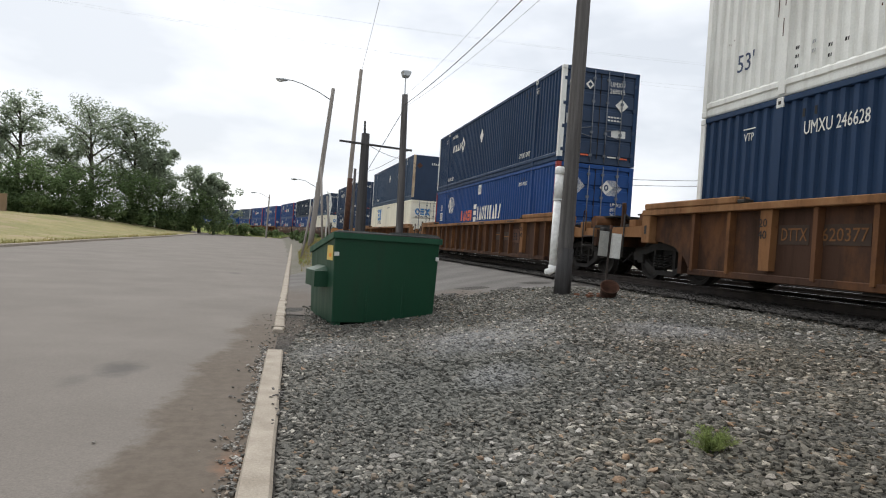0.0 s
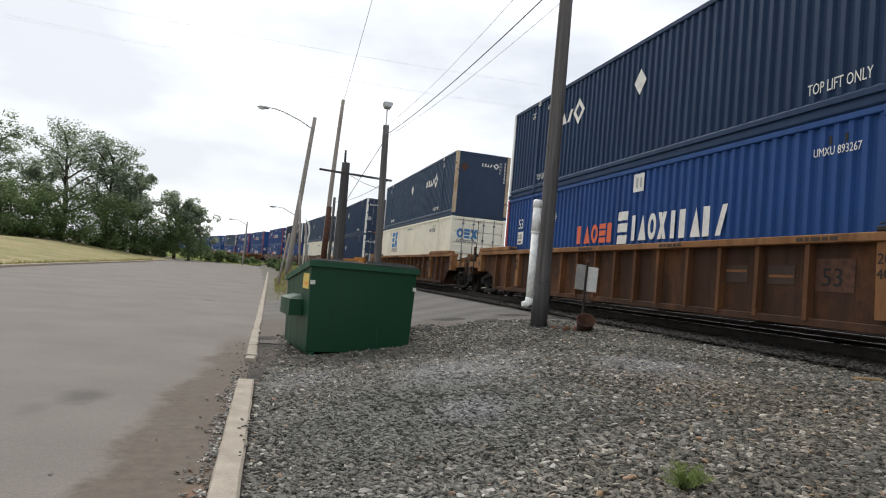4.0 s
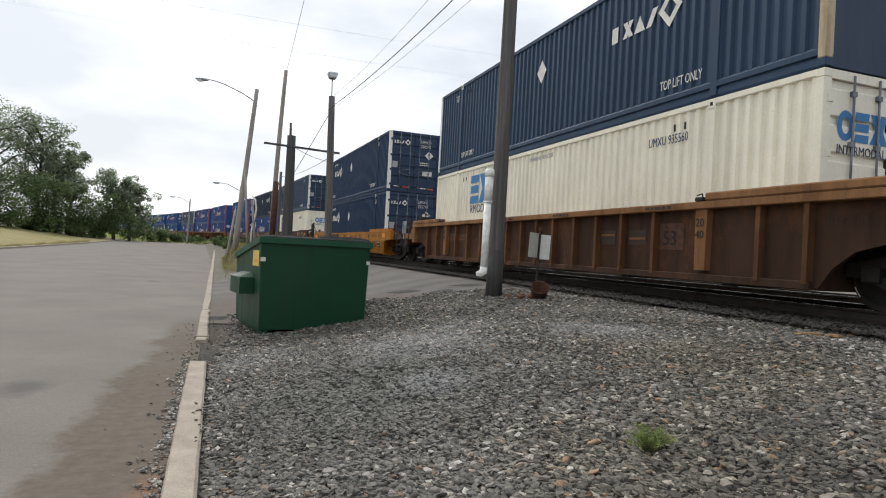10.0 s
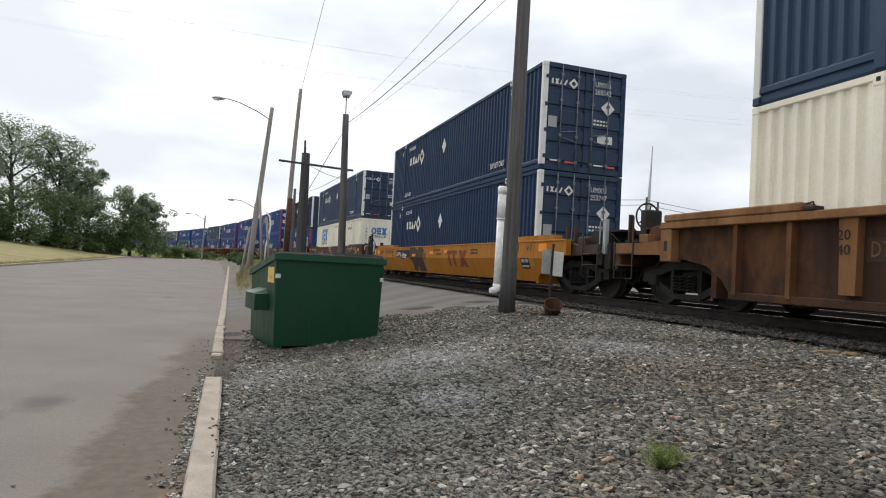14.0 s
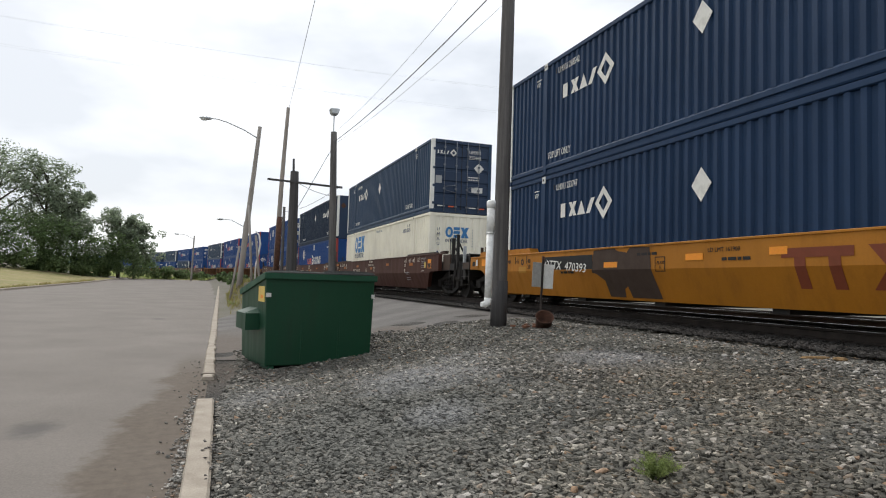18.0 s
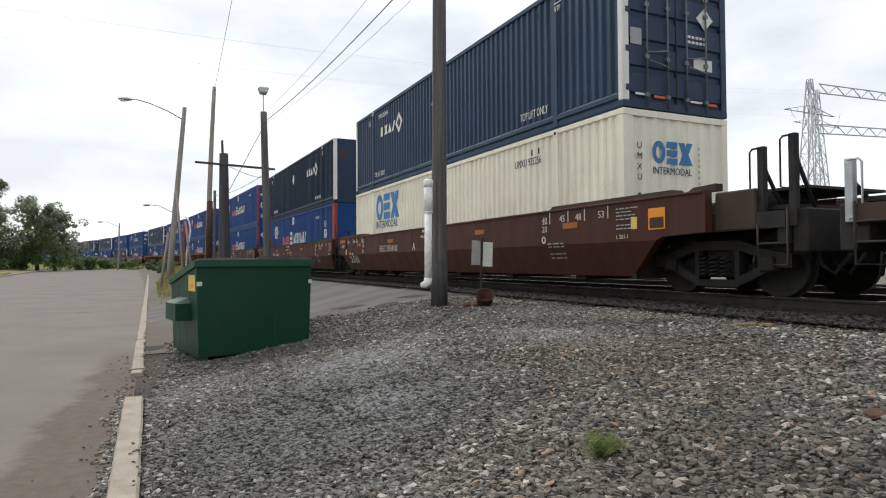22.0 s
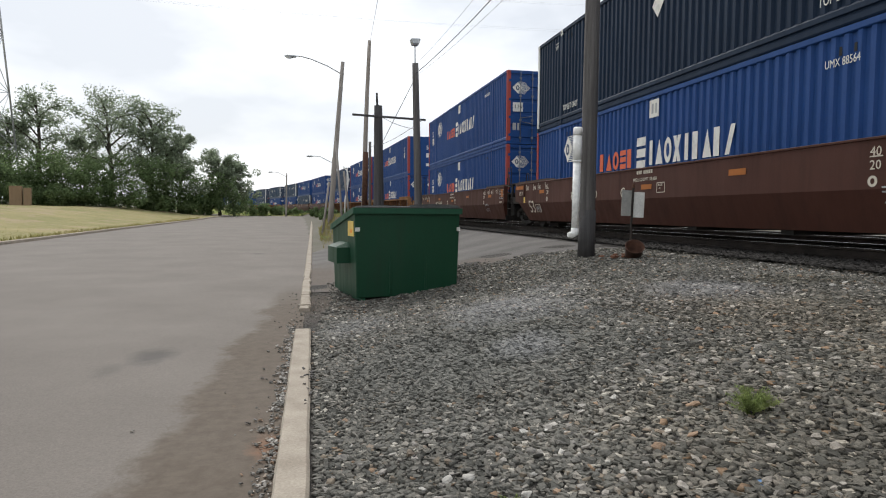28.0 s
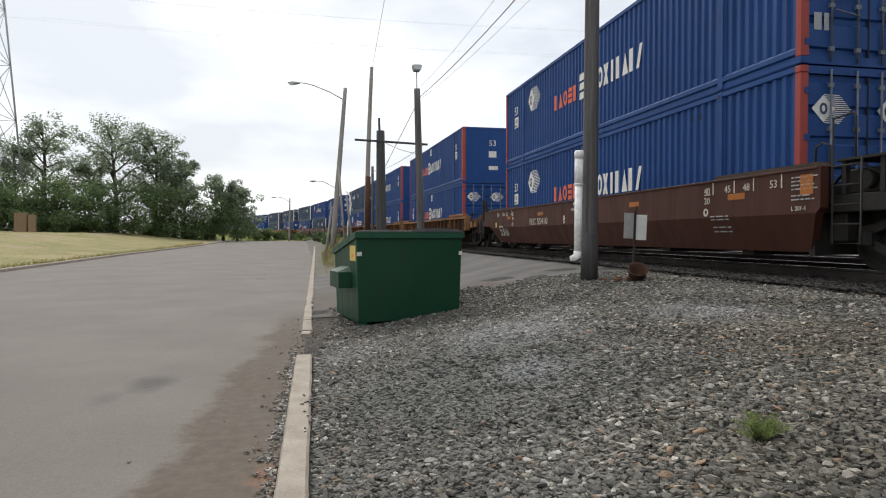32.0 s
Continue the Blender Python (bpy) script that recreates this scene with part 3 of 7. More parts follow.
def edge_sheet(name, left, right, ys, n, lift, mat, label, height=ground_z):
    """A strip between two wandering edges."""
    me = bpy.data.meshes.new(name)
    co, quads = [], []
    for j, y in enumerate(ys):
        a, b = left(y), right(y)
        for i in range(n + 1):
            x = a + (b - a) * i / n
            co.append((x, y, float(height(x, y)) + lift))
    for j in range(len(ys) - 1):
        for i in range(n):
            k = j * (n + 1) + i
            quads.append((k, k + 1, k + n + 2, k + n + 1))
    me.from_pydata(co, [], quads)
    me.materials.append(mat)
    me.shade_smooth()
    return tagged(new(name, me), label, "", "", "structure")


def wob(y, s, a, f=1.0):
    return a * (math.sin(y * 1.7 * f + s) + 0.6 * math.sin(y * 4.1 * f + 2.3 * s) + 0.35 * math.sin(y * 9.7 * f + s * 5))


road_h = lambda x, y: west_z(y) + 0.008 * math.cos((x + 5.4) / 3.5) + 0.004
edge_sheet("road", lambda y: float(lawn_x(y)) + 0.05, lambda y: 0.10 + 0.0215 * (y - 11.1) + 0.02 * min(1.0, max(0.0, (y - 8) / 4)), gaps((-14, 40, 40), (40, 116, 38)), 16, 0.0, ASPHALT, "worn grey asphalt road with dust along its edge", road_h)
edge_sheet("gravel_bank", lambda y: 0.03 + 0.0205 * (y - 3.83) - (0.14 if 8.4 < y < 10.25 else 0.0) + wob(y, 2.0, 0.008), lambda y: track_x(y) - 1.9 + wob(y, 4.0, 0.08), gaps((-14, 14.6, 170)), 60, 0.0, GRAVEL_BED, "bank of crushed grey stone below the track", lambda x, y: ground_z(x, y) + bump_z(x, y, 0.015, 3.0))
edge_sheet("apron", lambda y: 0.17 + 0.0226 * (y - 11.1) + 4.2 * float(ss(24, 33, y)), lambda y: track_x(y) - 1.75, gaps((12.6, 46, 50)), 24, 0.004, APRON, "dusty asphalt apron that rises to the track")
edge_sheet("track_bed", lambda y: track_x(y) - 2.0 + wob(y, 3.0, 0.08), lambda y: track_x(y) + 6.6, gaps((-60, 60, 120), (60, 400, 70)), 24, 0.065, BALLAST, "dark ballast of the track bed")

# lawn bank across the road
edge_sheet("lawn", lambda y: -90.0, lambda y: float(lawn_x(y)) - 0.2, gaps((-14, 103, 70)), 40, 0.03, LAWN, "dry yellow-green mown lawn on a bank", lambda x, y: float(ground_z(x, y)) + float(bump_z(x, y, 0.05, 0.9)))
edge_sheet("grass_verge", lambda y: min(-14.0, float(track_x(y)) - 28.0), lambda y: track_x(y) - 2.2, gaps((116, 230, 40)), 24, 0.05, LAWN, "rough grass verge beyond the end of the road", lambda x, y: float(ground_z(x, y)) + float(bump_z(x, y, 0.10, 0.6)))


# ---------------------------------------------------------------- kerbs
def kerb(x0, x1, y0, y1, label, shift=None, h=0.10, worn=0.012):
    """One cast length of concrete kerb with a chipped top edge."""
    bm = bmesh.new()
    n = max(3, int((y1 - y0) / 0.25))
    rnd = random.Random(int(y0 * 10) + 7)
    rows = []
    for i in range(n + 1):
        y = y0 + (y1 - y0) * i / n
        dx = shift(y) if shift else 0
        z = float(west_z(y))
        c = rnd.uniform(0, worn) * (rnd.random() if worn > 0.02 else 1)
        dx += rnd.uniform(-0.2, 0.2) * worn if worn > 0.02 else 0
        ring = [(x0 + dx, z - 0.1), (x0 + dx + rnd.uniform(0, .008), z + h - 0.025 - min(c, 0.02)), (x0 + dx + 0.02, z + h), (x1 + dx - 0.02 - c, z + h), (x1 + dx - c, z + h - 0.02), (x1 + dx, z - 0.1)]
        rows.append([bm.verts.new((a, y, b)) for a, b in ring])
    for p, q in zip(rows, rows[1:]):
        for k in range(5):
            bm.faces.new((p[k], p[k + 1], q[k + 1], q[k]))
    bm.faces.new(list(reversed(rows[0])))
    bm.faces.new(rows[-1])
    bmesh.ops.recalc_face_normals(bm, faces=bm.faces)
    return tagged(mesh_ob("kerb_stone", bm, CONCRETE), label, "kerb", "kerb along the road")


near_shift = lambda y: -0.15 + 0.0205 * (y - 3.83)
far_shift = lambda y: 0.02 + 0.0226 * (y - 11.1)
for a, b in ((-6.0, -2.0), (-1.98, 1.6), (1.62, 8.45)):
    kerb(0.0, 0.215, a, b, "pale concrete kerb length between road and gravel", near_shift, 0.05)
for a, b in ((10.2, 10.5), (10.62, 11.9), (11.95, 14.6), (14.65, 18.5), (18.55, 22.5), (22.55, 26.5), (26.55, 30.5), (30.55, 36.5), (36.55, 44), (44.05, 52), (52.05, 62), (62.05, 74)):
    kerb(0.0, 0.19, a, b, "worn white concrete kerb length beside the apron", far_shift, 0.055, 0.07)
for a in range(-12, 96, 7):
    kerb(-0.25, 0.0, a, a + 6.95, "low concrete kerb length below the lawn", lambda y: float(lawn_x(y)), 0.14)

# ---------------------------------------------------------------- tracks


def rail_mesh(off, ys, mat_side, mat_top, name, label):
    prof = [(-0.07, -0.17), (-0.07, -0.155), (-0.012, -0.14), (-0.012, -0.045), (-0.037, -0.035), (-0.037, -0.004), (-0.028, 0.0), (0.028, 0.0), (0.037, -0.004), (0.037, -0.035), (0.012, -0.045), (0.012, -0.14), (0.07, -0.155), (0.07, -0.17)]
    th = empty_thing(name, Matrix(), label, "rail", "rails of the tracks")
    for nm, ks, mat in (("running_surface", (6,), mat_top), ("rail_web", (0, 1, 2, 3, 4, 5, 7, 8, 9, 10, 11, 12), mat_side)):
        bm = bmesh.new()
        rows = []
        for y in ys:
            x, z = float(track_x(y)) + off, float(track_z(y))
            rows.append([bm.verts.new((x + a, y, z + b)) for a, b in prof])
        for p, q in zip(rows, rows[1:]):
            for k in ks:
                bm.faces.new((p[k], p[k + 1], q[k + 1], q[k]))
        bmesh.ops.delete(bm, geom=[v for v in bm.verts if not v.link_faces], context="VERTS")
        part(nm, bm, mat, th)
    return th


RAIL_YS = gaps((-60, 60, 60), (60, 400, 70))
for t_off in (0.0, 4.3):
    for g in (-0.7525, 0.7525):
        rail_mesh(t_off + g, RAIL_YS, RAILSIDE, RAILTOP, "rail", "dark steel rail with a polished running surface")
tie_bm = bmesh.new()
add_box(tie_bm, -1.3, 1.3, -0.11, 0.11, -0.34, -0.172, 0.01)
tie_me = bpy.data.meshes.new("tie")
tie_bm.to_mesh(tie_me)
tie_bm.free()
tie_me.materials.append(TIE)
rnd = random.Random(5)
for t_off in (0.0, 4.3):
    for k in range(130):
        y = -12 + k * 0.54
        ob = new("railway_tie", tie_me)
        ob.matrix_basis = pose(float(track_x(y)) + t_off + rnd.uniform(-.03, .03), y, float(track_z(y)), 0, 0, rnd.uniform(-1, 1))
        tagged(ob, "dark creosoted timber tie under the rails", "railway tie", "ties of the tracks")

# ---------------------------------------------------------------- containers
L, W, H = 16.0, 2.59, 2.905
LC = 15.70      # a container is a little shorter than its well
SIDE = Matrix(((0, 0, -1, 0), (-1, 0, 0, 0), (0, 1, 0, 0), (0, 0, 0, 1)))   # lettering on the camera's side
END = Matrix(((1, 0, 0, 0), (0, 0, -1, 0), (0, 1, 0, 0), (0, 0, 0, 1)))     # lettering on the leading end


def on_side(y, z, x=-W / 2 + 0.026):
    return Matrix.Translation((x, y * LC / L - LC / 2, z)) @ SIDE


def on_end(x, z, y=-LC / 2 + 0.013):
    return Matrix.Translation((x, y, z)) @ END


def corrugated(y0, y1, z0, z1, x, depth, pitch=0.235):
    """A pressed panel whose ribs run up and down; x is the outer face, depth goes inward."""
    bm = bmesh.new()
    n = max(1, round((y1 - y0) / pitch))
    p = (y1 - y0) / n
    pts = [(y0, 0.0)]
    for i in range(n):
        a = y0 + i * p
        pts += [(a + p * 0.36, 0.0), (a + p * 0.5, depth), (a + p * 0.86, depth), (a + p, 0.0)]
    lo = [bm.verts.new((x + d, y, z0)) for y, d in pts]
    hi = [bm.verts.new((x + d, y, z1)) for y, d in pts]
    for k in range(len(pts) - 1):
        bm.faces.new((lo[k], hi[k], hi[k + 1], lo[k + 1]))
    bmesh.ops.recalc_face_normals(bm, faces=bm.faces)
    return bm


def ridged_door(x0, x1, z0, z1, y):
    """A door leaf with shallow pressed bands across it."""
    n = 5
    h = (z1 - z0 - 0.12) / n
    o = [(y + 0.07, z0), (y + 0.034, z0)]
    for i in range(n):
        a = z0 + 0.06 + i * h
        o += [(y + 0.034, a + 0.045), (y, a + 0.075), (y, a + h - 0.075), (y + 0.034, a + h - 0.045)]
    o += [(y + 0.034, z1), (y + 0.07, z1)]
    return slab(o, x0, x1)


def door_end(th, mat, rod_mat, post_mat):
    y = -LC / 2
    part("door_frame", box(-W / 2 + 0.14, W / 2 - 0.14, y + 0.0, y + 0.10, 0.0, 0.14), mat, th)
    part("door_frame", box(-W / 2 + 0.14, W / 2 - 0.14, y + 0.0, y + 0.10, H - 0.13, H - 0.005), mat, th)
    for s, e in ((-W / 2 + 0.15, -0.01), (0.01, W / 2 - 0.15)):
        for xx in (s - 0.008, e - 0.001):
            # dark strip added to draw the shaded gap at the leaf's edge
            part("door_seam_strip", box(xx, xx + 0.009, y + 0.012, y + 0.05, 0.15, H - 0.14), BLACK, th, "dark strip along the door seam")
        d = part("door", ridged_door(s, e, 0.15, H - 0.14, y + 0.02), mat, th)
        w = e - s
        for f in (0.36, 0.80) if s < 0 else (0.20, 0.64):
            x = s + w * f
            rod = bmesh.new()
            add_tube(rod, [(x, y - 0.015, 0.05), (x, y - 0.015, H - 0.05)], 0.017, 8)
            for z in (0.25, 0.95, 1.9, 2.6):
                add_box(rod, x - 0.045, x + 0.045, y - 0.03, y + 0.02, z - 0.035, z + 0.035)
            part("lock_rod", rod, rod_mat, d, "galvanised door lock rod")
        hx = s + w * (0.58 if s < 0 else 0.42)
        hb = bmesh.new()
        add_tube(hb, [(hx - 0.26, y - 0.035, 1.02), (hx + 0.22, y - 0.035, 1.10)], 0.014, 6)
        add_tube(hb, [(hx - 0.2, y - 0.035, 0.88), (hx + 0.26, y - 0.035, 0.80)], 0.014, 6)
        part("door_handle", hb, rod_mat, d)
        for z in (0.35, 1.05, 1.75, 2.5):
            xx = s - 0.03 if s < 0 else e + 0.03
            part("hinge", box(xx - 0.05, xx + 0.05, y - 0.012, y + 0.05, z - 0.05, z + 0.05), mat, d)


def front_end(th, mat, ribs=True):
    y = -LC / 2
    bm = corrugated(-W / 2 + 0.14, W / 2 - 0.14, 0.16, H - 0.12, 0.0, 0.03, 0.30) if ribs else box(-W / 2 + .14, W / 2 - .14, 0, 0.03, .16, H - .12)
    if ribs:
        bmesh.ops.transform(bm, matrix=Matrix(((0, 1, 0, 0), (1, 0, 0, y + 0.02), (0, 0, 1, 0), (0, 0, 0, 1))), verts=bm.verts)
        bmesh.ops.recalc_face_normals(bm, faces=bm.faces)
    else:
        bmesh.ops.translate(bm, verts=bm.verts, vec=(0, y + 0.02, 0))
    part("end_wall", bm, mat, th)
    part("end_sill", box(-W / 2 + 0.12, W / 2 - 0.12, y + 0.0, y + 0.1, 0.0, 0.16), mat, th)
    part("end_header", box(-W / 2 + 0.12, W / 2 - 0.12, y + 0.0, y + 0.1, H - 0.12, H - 0.004), mat, th)


def marks(th, me, m, name="marking", narrow=1.0):
    return data_part(name, me, th, m @ Matrix.Diagonal((narrow, 1, 1, 1)))


def diamond_mesh(r, mat, hole=0.0, sq=1.0):
    key = ("diamond", r, mat.name, hole, sq)
    if key not in BARS:
        bm = bmesh.new()
        outer = [(r * sq, 0), (0, r), (-r * sq, 0), (0, -r)]
        if hole:
            vo = [bm.verts.new((a, b, 0)) for a, b in outer]
            vi = [bm.verts.new((a * hole, b * hole, 0)) for a, b in outer]
            for k in range(4):
                bm.faces.new((vo[k], vo[(k + 1) % 4], vi[(k + 1) % 4], vi[k]))
        else:
            bm.faces.new([bm.verts.new((a, b, 0)) for a, b in outer])
        me = bpy.data.meshes.new("marking")
        bm.to_mesh(me)
        bm.free()
        me.materials.append(mat)
        BARS[key] = me
    return BARS[key]


def emblem_mesh(shape, w, h, mat):
    """Plain bold shapes: an oval ring, a stack of slanted bars, an hourglass."""
    key = ("emblem", shape, w, h, mat.name)
    if key not in BARS:
        bm = bmesh.new()
        if shape == "ring":
            n = 28
            oo = [bm.verts.new((w / 2 + w / 2 * math.cos(2 * math.pi * k / n), h / 2 + h / 2 * math.sin(2 * math.pi * k / n), 0)) for k in range(n)]
            ii = [bm.verts.new((w / 2 + w * 0.22 * math.cos(2 * math.pi * k / n), h / 2 + h * 0.27 * math.sin(2 * math.pi * k / n), 0)) for k in range(n)]
            for k in range(n):
                bm.faces.new((oo[k], oo[(k + 1) % n], ii[(k + 1) % n], ii[k]))
        elif shape in ("bar", "post", "slant", "chevron"):
            o = {"bar": ((0.0, 0), (0.62, 0), (0.62, 1), (0.0, 1)),
                 "post": ((0.28, 0), (0.72, 0), (0.72, 1), (0.28, 1)),
                 "slant": ((0.0, 0), (0.45, 0), (1.0, 1), (0.55, 1)),
                 "chevron": ((0.0, 0), (1.0, 0), (0.5, 1))}[shape]
            bm.faces.new([bm.verts.new((x * w, y * h, 0)) for x, y in o])
        elif shape == "wave":
            for a, b, s in ((0.0, 0.27, 0.0), (0.365, 0.635, 0.0), (0.73, 1.0, 0.0)):
                bm.faces.new([bm.verts.new((x, y * h, 0)) for x, y in ((0.0, a), (w * 0.96, a), (w, b), (w * 0.04, b))])
        else:
            bm.faces.new([bm.verts.new((x * w, y * h, 0)) for x, y in ((0, 0), (0.42, 0), (0.5, 0.22), (0.58, 0), (1, 0), (0.70, 0.5), (1, 1), (0.58, 1), (0.5, 0.78), (0.42, 1), (0, 1), (0.30, 0.5))])
        me = bpy.data.meshes.new("marking")
        bm.to_mesh(me)
        bm.free()
        me.materials.append(mat)
        BARS[key] = me
    return BARS[key]


def shape_row(th, shapes, y, z, width, h, mat, gap=0.22):
    """A row of plain bold shapes from y, together as wide as width."""
    w = width / (len(shapes) + gap * (len(shapes) - 1))
    for k, s in enumerate(shapes):
        marks(th, emblem_mesh(s, round(w, 3), h, mat), on_side(y - k * w * (1 + gap), z))


def disc_mesh(r, mat):
    key = ("disc", r, mat.name)
    if key not in BARS:
        bm = bmesh.new()
        n, m = 15, 18
        for i in range(n):
            z = -r + (i + 0.5) * 2 * r / n
            w = r * (1.0 - 0.62 * abs(z) / r)
            rows = []
            for k in range(m + 1):
                x = -r * 0.6 + (r * 0.6 + w * 1.55) * k / m
                q = z + r * 0.010 * math.sin(x / r * 9.0 + 0.4)
                rows.append((bm.verts.new((x, q - r * 0.030, 0)), bm.verts.new((x, q + r * 0.030, 0))))
            for p, q in zip(rows, rows[1:]):
                bm.faces.new((p[0], q[0], q[1], p[1]))
        me = bpy.data.meshes.new("marking")
        bm.to_mesh(me)
        bm.free()
        me.materials.append(mat)
        BARS[key] = me
    return BARS[key]


def maker_marks(th, style, end):
    """Shipper's marks: plain shapes for the names, letters for the plain words."""
    if style in ("navy", "navy_dark", "navy_mid"):
        s = 0.33
        yw, zw = (13.05, 1.79) if end == "door" else (5.15, 1.74)
        shape_row(th, ("bar", "glass", "chevron", "slant"), yw, zw, 1.48, s, MARK_WHITE, 0.12)
        marks(th, diamond_mesh(0.36, MARK_WHITE, 0.52, 0.9), on_side(yw - 1.83, zw + 0.18))
        marks(th, diamond_mesh(0.30, MARK_WHITE, 0, 0.8), on_side(8.25, 1.95))
        marks(th, word_mesh("TOP LIFT ONLY", 0.25, MARK_WHITE), on_side(13.76, 0.40), "lettering", 0.62)
        marks(th, word_mesh("TOP LIFT ONLY", 0.25, MARK_WHITE), on_side(3.5, 0.40), "lettering", 0.62)
        for y in (2.08, 14.42):
            marks(th, word_mesh("VTP", 0.17, MARK_WHITE), on_side(y, 2.40, -W / 2 if y < 3 else -W / 2 + 0.026), "lettering", 0.7)
            marks(th, bars_mesh((0.26,), 0.02, 0, MARK_WHITE), on_side(y + 0.02, 2.57, -W / 2 if y < 3 else -W / 2 + 0.026))
    elif style == "navy_plain":
        marks(th, word_mesh("VTP", 0.20, MARK_WHITE), on_side(14.75, 2.30), "lettering", 0.7)
        marks(th, bars_mesh((0.30,), 0.02, 0, MARK_WHITE), on_side(14.78, 2.50))
    elif style == "cream":
        x0 = 0.0 if end == "front" else 0.86
        for w in ((0.74, 0.66, 0.82) if end == "front" else (0.66, 0.82)):
            marks(th, emblem_mesh({0.74: "ring", 0.66: "wave", 0.82: "glass"}[w], w, 0.90, MARK_BLUE), on_side(13.6 - x0, 1.72))
            x0 += w + 0.06
        marks(th, word_mesh("WARNING HIGHCUBE", 0.15, MARK_GREY), on_side(8.65, 2.60), "lettering", 0.8)
        marks(th, word_mesh("INTERMODAL" if end == "front" else "RMODAL", 0.38, MARK_NAVY), on_side(13.6 if end == "front" else 12.7, 1.42), "lettering", 0.92 if end == "front" else 1.0)
    elif style == "blue":
        dx = 0.28 if end == "front" else 0.0
        shape_row(th, ("bar", "chevron", "ring", "wave", "bar"), 10.78 + dx, 1.28, 1.85, 0.46, MARK_ORANGE)
        shape_row(th, ("wave",), 8.78 + dx, 1.22, 0.42, 0.74, MARK_WHITE)
        shape_row(th, ("post", "chevron", "ring", "glass", "post", "bar", "chevron", "bar", "slant"), 8.26 + dx, 1.28, 3.15, 0.56, MARK_WHITE)
        marks(th, disc_mesh(0.40, MARK_WHITE), on_side(12.70 + dx, 2.1))
        marks(th, diamond_mesh(0.40, MARK_WHITE, 0, 0.78), on_side(13.0 + dx, 2.1, -W / 2 + 0.021))
        marks(th, emblem_mesh("ring", 0.24, 0.34, MARK_NAVY), on_side(13.14 + dx, 1.92, -W / 2 + 0.017))
        marks(th, bars_mesh((0.40,), 0.40, 0, MARK_WHITE), on_side(8.22 + dx, 2.36))
        marks(th, bars_mesh((0.08, 0.06), 0.22, 0.08, MARK_GREY, 0, 0.010), on_side(8.12 + dx, 2.45))
        y53 = 1.80 if end == "front" else 14.93
        marks(th, word_mesh("53", 0.44, MARK_WHITE), on_side(y53, 1.88), "lettering", 0.9)
        marks(th, bars_mesh((0.44,), 0.40, 0, MARK_WHITE), on_side(y53, 1.38))
        marks(th, word_mesh("110", 0.24, MARK_BLACK), on_side(y53 - 0.02, 1.55, -W / 2 + 0.022), "lettering", 0.85)
        marks(th, word_mesh("INSIDE", 0.10, MARK_BLACK), on_side(y53 - 0.03, 1.42, -W / 2 + 0.022), "lettering")
    elif style == "white53":
        marks(th, word_mesh("53'", 0.45, MARK_NAVY), on_side(15.08, 0.66), "lettering", 0.85)
        for k, y in enumerate((13.66, 13.32, 13.0, 12.7)):
            for z in (0.40, 0.56, 0.70)[k % 2:3 - k // 2]:
                marks(th, bars_mesh((0.03, 0.015), 0.055, 0.02, MARK_GREY if k == 1 else MARK_BLACK, 0.1), on_side(y, z))
        for y, z0 in ((13.95, 1.0), (13.93, 1.5), (14.08, 1.35), (12.1, 0.86), (11.8, 0.9)):
            marks(th, bars_mesh((0.018,), 0.30 if y > 13 else 0.04, 0, RUST), on_side(y, z0, -W / 2 + 0.003))


